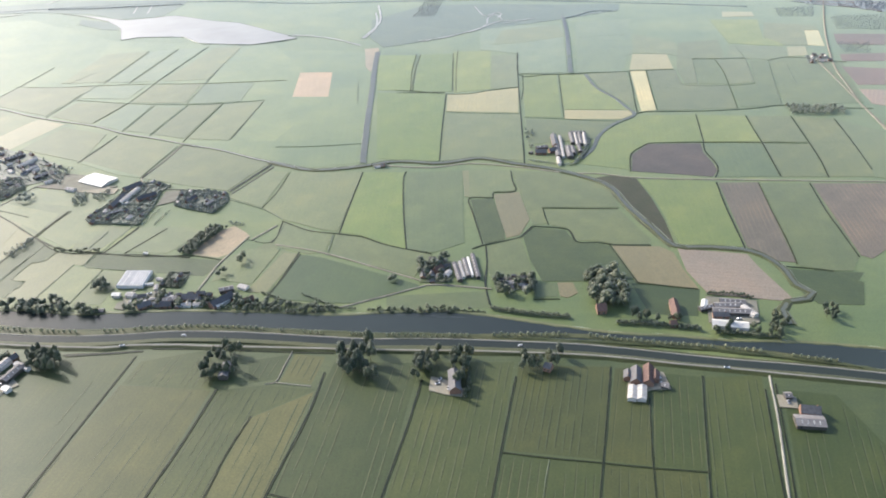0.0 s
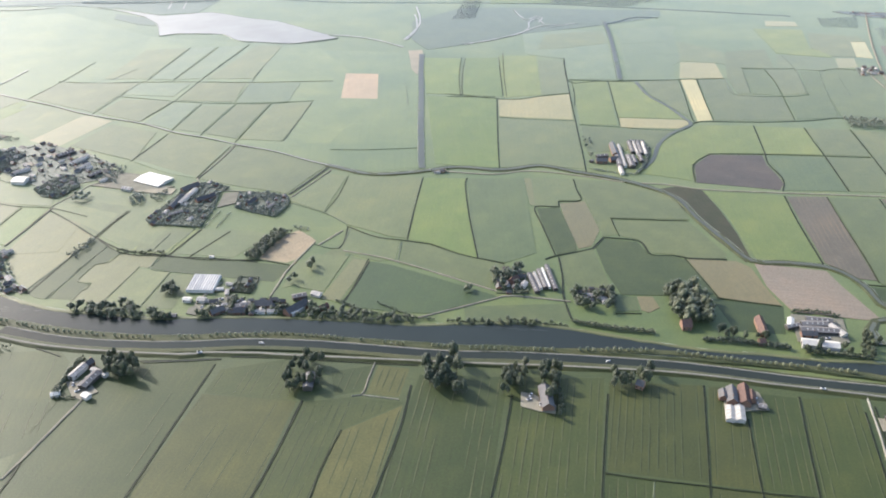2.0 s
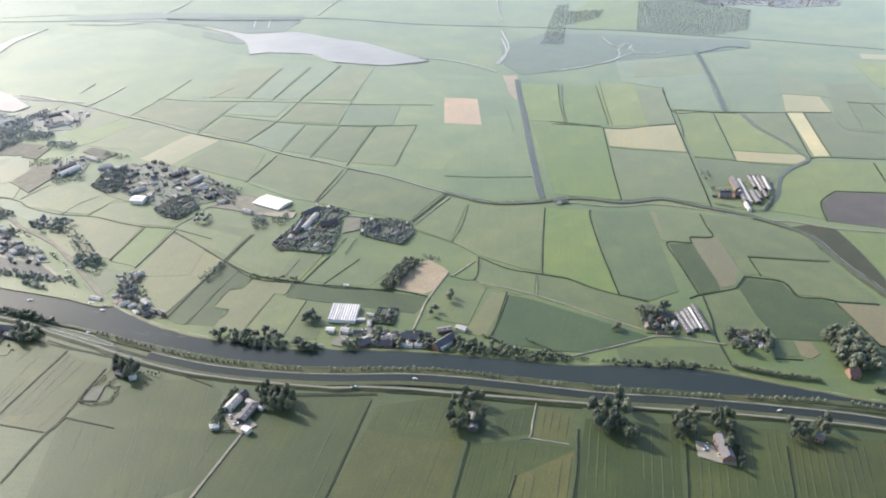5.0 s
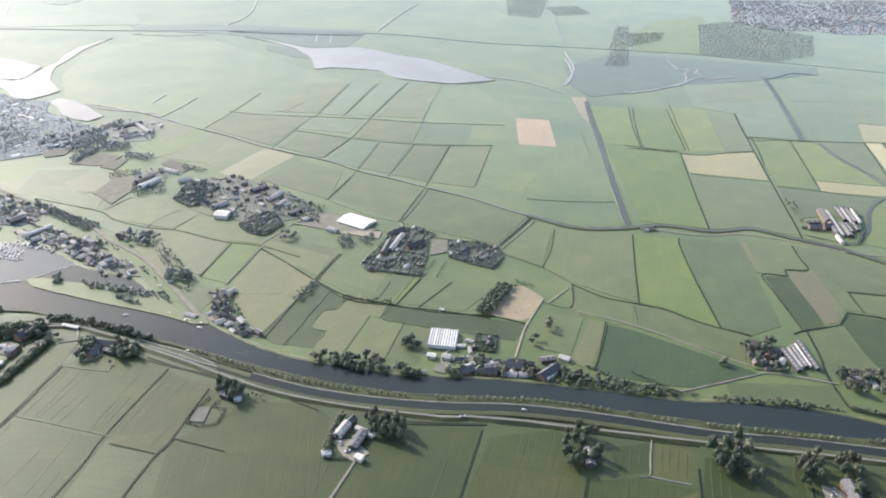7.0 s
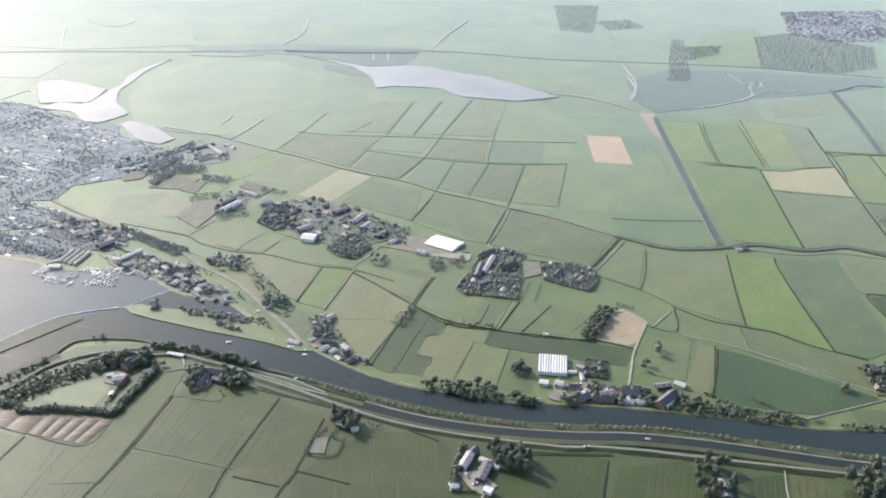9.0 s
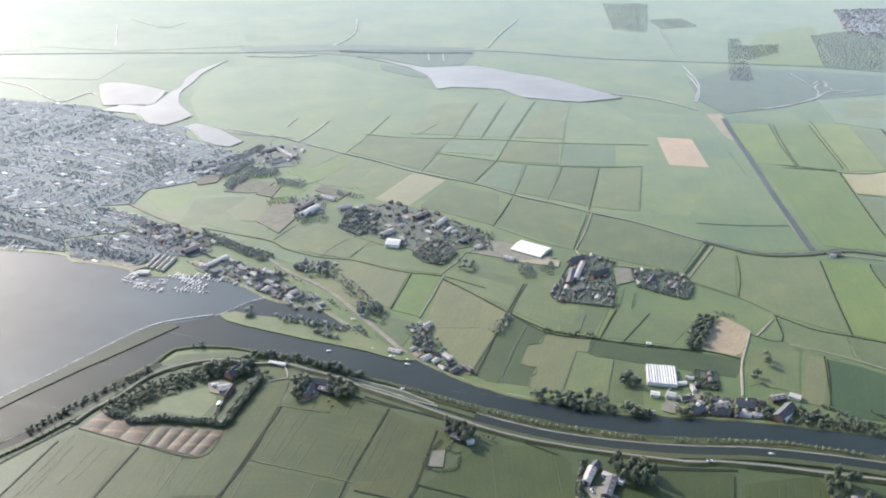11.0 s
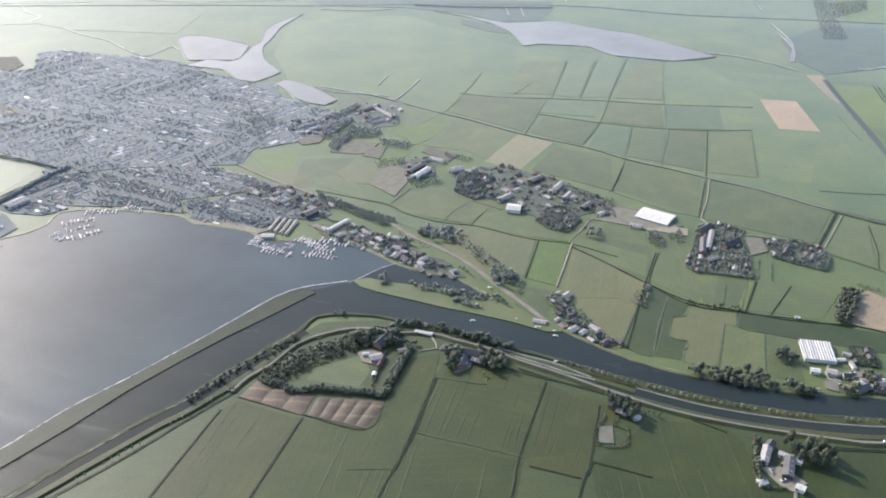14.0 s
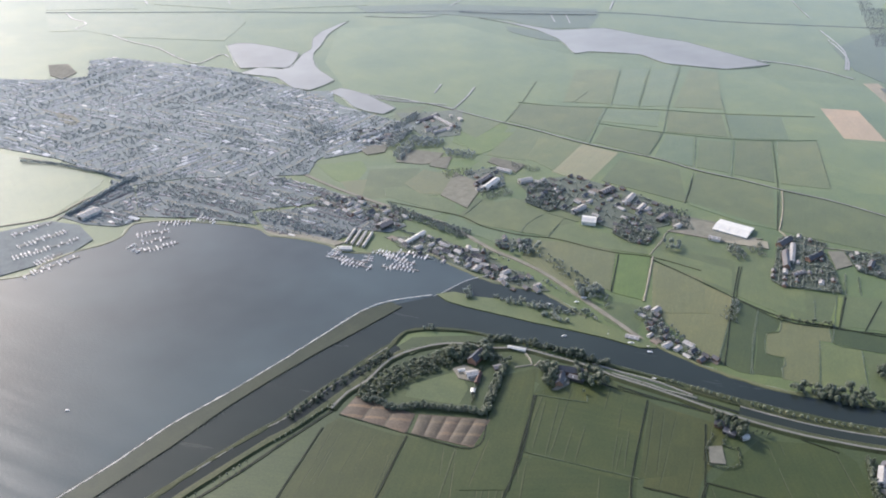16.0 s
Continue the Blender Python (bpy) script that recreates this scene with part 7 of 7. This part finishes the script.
wood(4, 3, (-202, 819), (-183, 812), (-184, 805), (-200, 811))
wood(6, 6, (-864, 895), (-819, 887), (-791, 871), (-841, 878))
wood(4, 4, (-50, 633), (33, 630), (31, 625), (-51, 630))
belt(1.6, 2.2, (-901, 456), (-876, 491), (-845, 543), (-818, 590), (-794, 627), (-766, 666), (-735, 705), (-708, 742))
wood(4.6, 2.8, (-724, 618), (-716, 635), (-697, 658), (-676, 675), (-652, 687), (-632, 675), (-653, 661), (-675, 649), (-690, 632), (-701, 618), (-714, 612))
belt(4.5, 5, (-716, 614), (-702, 611), (-688, 606), (-671, 611), (-653, 610), (-627, 609), (-620, 607))
belt(5, 6, (-620, 607), (-616, 629), (-612, 651), (-608, 672))
belt(2.2, 2, (-631, 620), (-630, 638), (-626, 654))
belt(2, 1.5, (-449, 605), (-456, 588), (-457, 572), (-445, 570), (-435, 574), (-434, 593))
belt(2, 1.5, (-444, 593), (-435, 589))
belt(2, 1.5, (-438, 607), (-445, 592))
belt(5, 3, (-347, 542), (-346, 564), (-343, 592))
belt(2.5, 1.5, (-344, 590), (-348, 565), (-349, 542), (-331, 541))
belt(2.5, 1.5, (-627, 666), (-630, 624))
belt(3, 3, (-144, 672), (-118, 653), (-74, 641))
belt(4, 3, (-1224, 1015), (-1186, 1013), (-1145, 1004), (-1095, 990), (-1060, 975))
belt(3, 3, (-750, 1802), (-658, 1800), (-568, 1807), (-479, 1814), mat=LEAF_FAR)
belt(4, 5, (-1096, 884), (-1086, 922), (-1076, 960), (-1064, 988))
belt(4, 3, (-777, 925), (-722, 889), (-671, 861), (-623, 841))
copse(9, 5, (-650, 872), (-606, 838), (-598, 832), (-640, 856))
copse(7, 5, (-592, 826), (-556, 790), (-550, 782), (-580, 806))
belt(3, 2, (34, 563), (37, 542), (34, 514))
belt(4, 4, (61, 631), (96, 620), (129, 613))
belt(4, 4, (166, 602), (207, 595), (234, 588))
belt(4, 3, (255, 641), (277, 640), (294, 631))
belt(4, 4, (246, 582), (273, 577), (296, 571))
belt(2.5, 2, (-107, 666), (-73, 642), (-56, 639))
# town
town("mid", 6.2, (-895, 914), (-831, 938), (-779, 935), (-724, 904), (-739, 887), (-767, 889), (-795, 861), (-839, 868), (-872, 877))
town("mid", 7, (-1054, 965), (-1002, 990), (-905, 1014), (-844, 989), (-784, 959), (-768, 942), (-833, 946), (-900, 919), (-884, 888), (-956, 896), (-984, 893), (-1019, 891))
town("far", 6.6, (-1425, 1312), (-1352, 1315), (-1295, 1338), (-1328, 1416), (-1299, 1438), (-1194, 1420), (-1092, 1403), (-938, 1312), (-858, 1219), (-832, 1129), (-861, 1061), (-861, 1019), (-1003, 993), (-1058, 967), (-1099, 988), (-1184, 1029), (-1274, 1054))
town("dim", 11, (398, 2342), (832, 2427), (710, 2035), (572, 2001), (507, 2027), (428, 2013), (346, 2084))
town("dim", 9, (737, 1686), (913, 1662), (873, 1579), (823, 1629), (768, 1654))
town("mid", 7, (-1090, 979), (-1058, 967), (-1019, 891), (-1020, 875), (-1033, 866), (-1068, 867), (-1104, 881), (-1091, 928), (-1080, 956))
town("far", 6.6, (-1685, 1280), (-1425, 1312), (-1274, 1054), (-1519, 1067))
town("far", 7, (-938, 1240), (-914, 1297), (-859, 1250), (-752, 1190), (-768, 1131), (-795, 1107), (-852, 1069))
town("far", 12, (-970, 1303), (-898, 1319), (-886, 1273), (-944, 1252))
# lines
POPLARS = [(-477, 664), (-439, 649), (-398, 635), (-368, 627), (-331, 621), (-294, 617), (-258, 617), (-213, 619), (-186, 619), (-168, 617), (-124, 609), (-82, 601), (-39, 596), (11, 591), (120, 586), (165, 576), (209, 566), (252, 558), (326, 536)]
ROAD_TREES = [(-872, 424), (-849, 454), (-830, 478), (-813, 499), (-795, 523), (-781, 542), (-768, 563), (-753, 585), (-737, 605)]
SHORE_TREES = [(-47, 635), (-12, 633), (22, 630), (57, 625)]
REVETMENT = [(-911, 474), (-879, 523), (-854, 567), (-824, 608), (-792, 655), (-767, 694), (-740, 735), (-718, 754), (-680, 769)]
jetty((-780, 821), (-744, 810))
jetty((-728, 818), (-698, 811))
jetty((-750, 845), (-726, 838))
jetty((-724, 846), (-691, 838))
jetty((-990, 876), (-955, 883))
jetty((-788, 830), (-751, 820))
jetty((-790, 826), (-783, 850))
jetty((-736, 815), (-719, 813))
jetty((-752, 838), (-752, 823))
jetty((-737, 836), (-713, 831))
jetty((-981, 817), (-953, 838))
jetty((-991, 834), (-966, 848))
jetty((-1002, 847), (-972, 863))
jetty((-1000, 826), (-983, 817))
jetty((-1077, 756), (-1041, 800))
# Rows of boats kept ashore on the paved yard, built as jetties.
jetty((-1131, 832), (-1106, 866))
jetty((-1113, 810), (-1079, 850))
jetty((-1106, 788), (-1058, 834))
jetty((-1078, 780), (-1061, 804))
jetty((-952, 894), (-928, 887))
jetty((-724, 830), (-703, 823))
boat_at(-201, 607)
boat_at(81, 574)
boat_at(-520, 724)
boat_at(-501, 713)
boat_at(-487, 709)
boat_at(-558, 717)
boat_at(-486, 666)
boat_at(-486, 702)
boat_at(-939, 575)
boat_at(-546, 773)
boat_at(-539, 781)
boat_at(-582, 763)
boat_at(-572, 766)


# rows of trees
def tree_row(pts, kind, height, gap, rng, skip=0.1, group="canal-side tree row", z=0.3):
    line, carry, prev = curve_points(pts, 1.0), 0.0, None
    hole = 0
    for p in line:
        carry += (p - prev).length if prev else gap
        prev = p
        if carry >= gap:
            carry = 0.0
            hole = hole - 1 if hole > 0 else (rng.randrange(1, 5) if rng.random() < skip else 0)
            if not hole:
                tree_at(kind, p.x + rng.uniform(-0.5, 0.5), p.y + rng.uniform(-0.5, 0.5), height * rng.uniform(0.75, 1.1), rng, z, group)


tree_row(POPLARS, "young", 4.3, 4.7, random.Random(3))
tree_row(ROAD_TREES, "young", 3.2, 5.0, random.Random(9), group="field-edge tree row")
belt(2.6, 1.2, *SHORE_TREES, mat=LEAF_OLIVE, label="row of low shrubs on the river shore")
revet = ribbon("revetment", REVETMENT, [(-0.6, 0.6), (-0.35, 1.75), (0.35, 1.75), (0.6, 0.6)], STONE, 3, 0.35)
tagged(revet, "pale stone edge along the dam", "revetment", "", "structure")
drive = curve_points(DIKE_ROAD, 6.0)
for i in (int(len(drive) * 0.43), int(len(drive) * 0.83)):
    d = drive[i + 1] - drive[i]
    car_at(drive[i].x, drive[i].y, math.degrees(math.atan2(d.y, d.x)))
strip = ribbon("bank", POPLARS, [(-4.0, 0.0), (-3.0, 1.2), (3.6, 1.2), (4.6, 0.0)], BANK, 8, 0.5)
tagged(strip, "rough grass strip with young trees between canals", "bank", "", "structure")
# Cars added to stand in for small pale clutter on the farmyards.
for x, y, turn in ((12, 528, 20), (20, 522, 80), (25, 517, 150), (14, 533, 60), (182, 524, 10), (183, 517, 95), (180, 530, 40), (270, 490, 75), (-332, 548, 30), (-338, 556, 110), (262, 606, 5), (270, 600, 12), (256, 612, 100), (-248, 676, 20), (-262, 662, 70)):
    car_at(x, y, turn, 0.95)
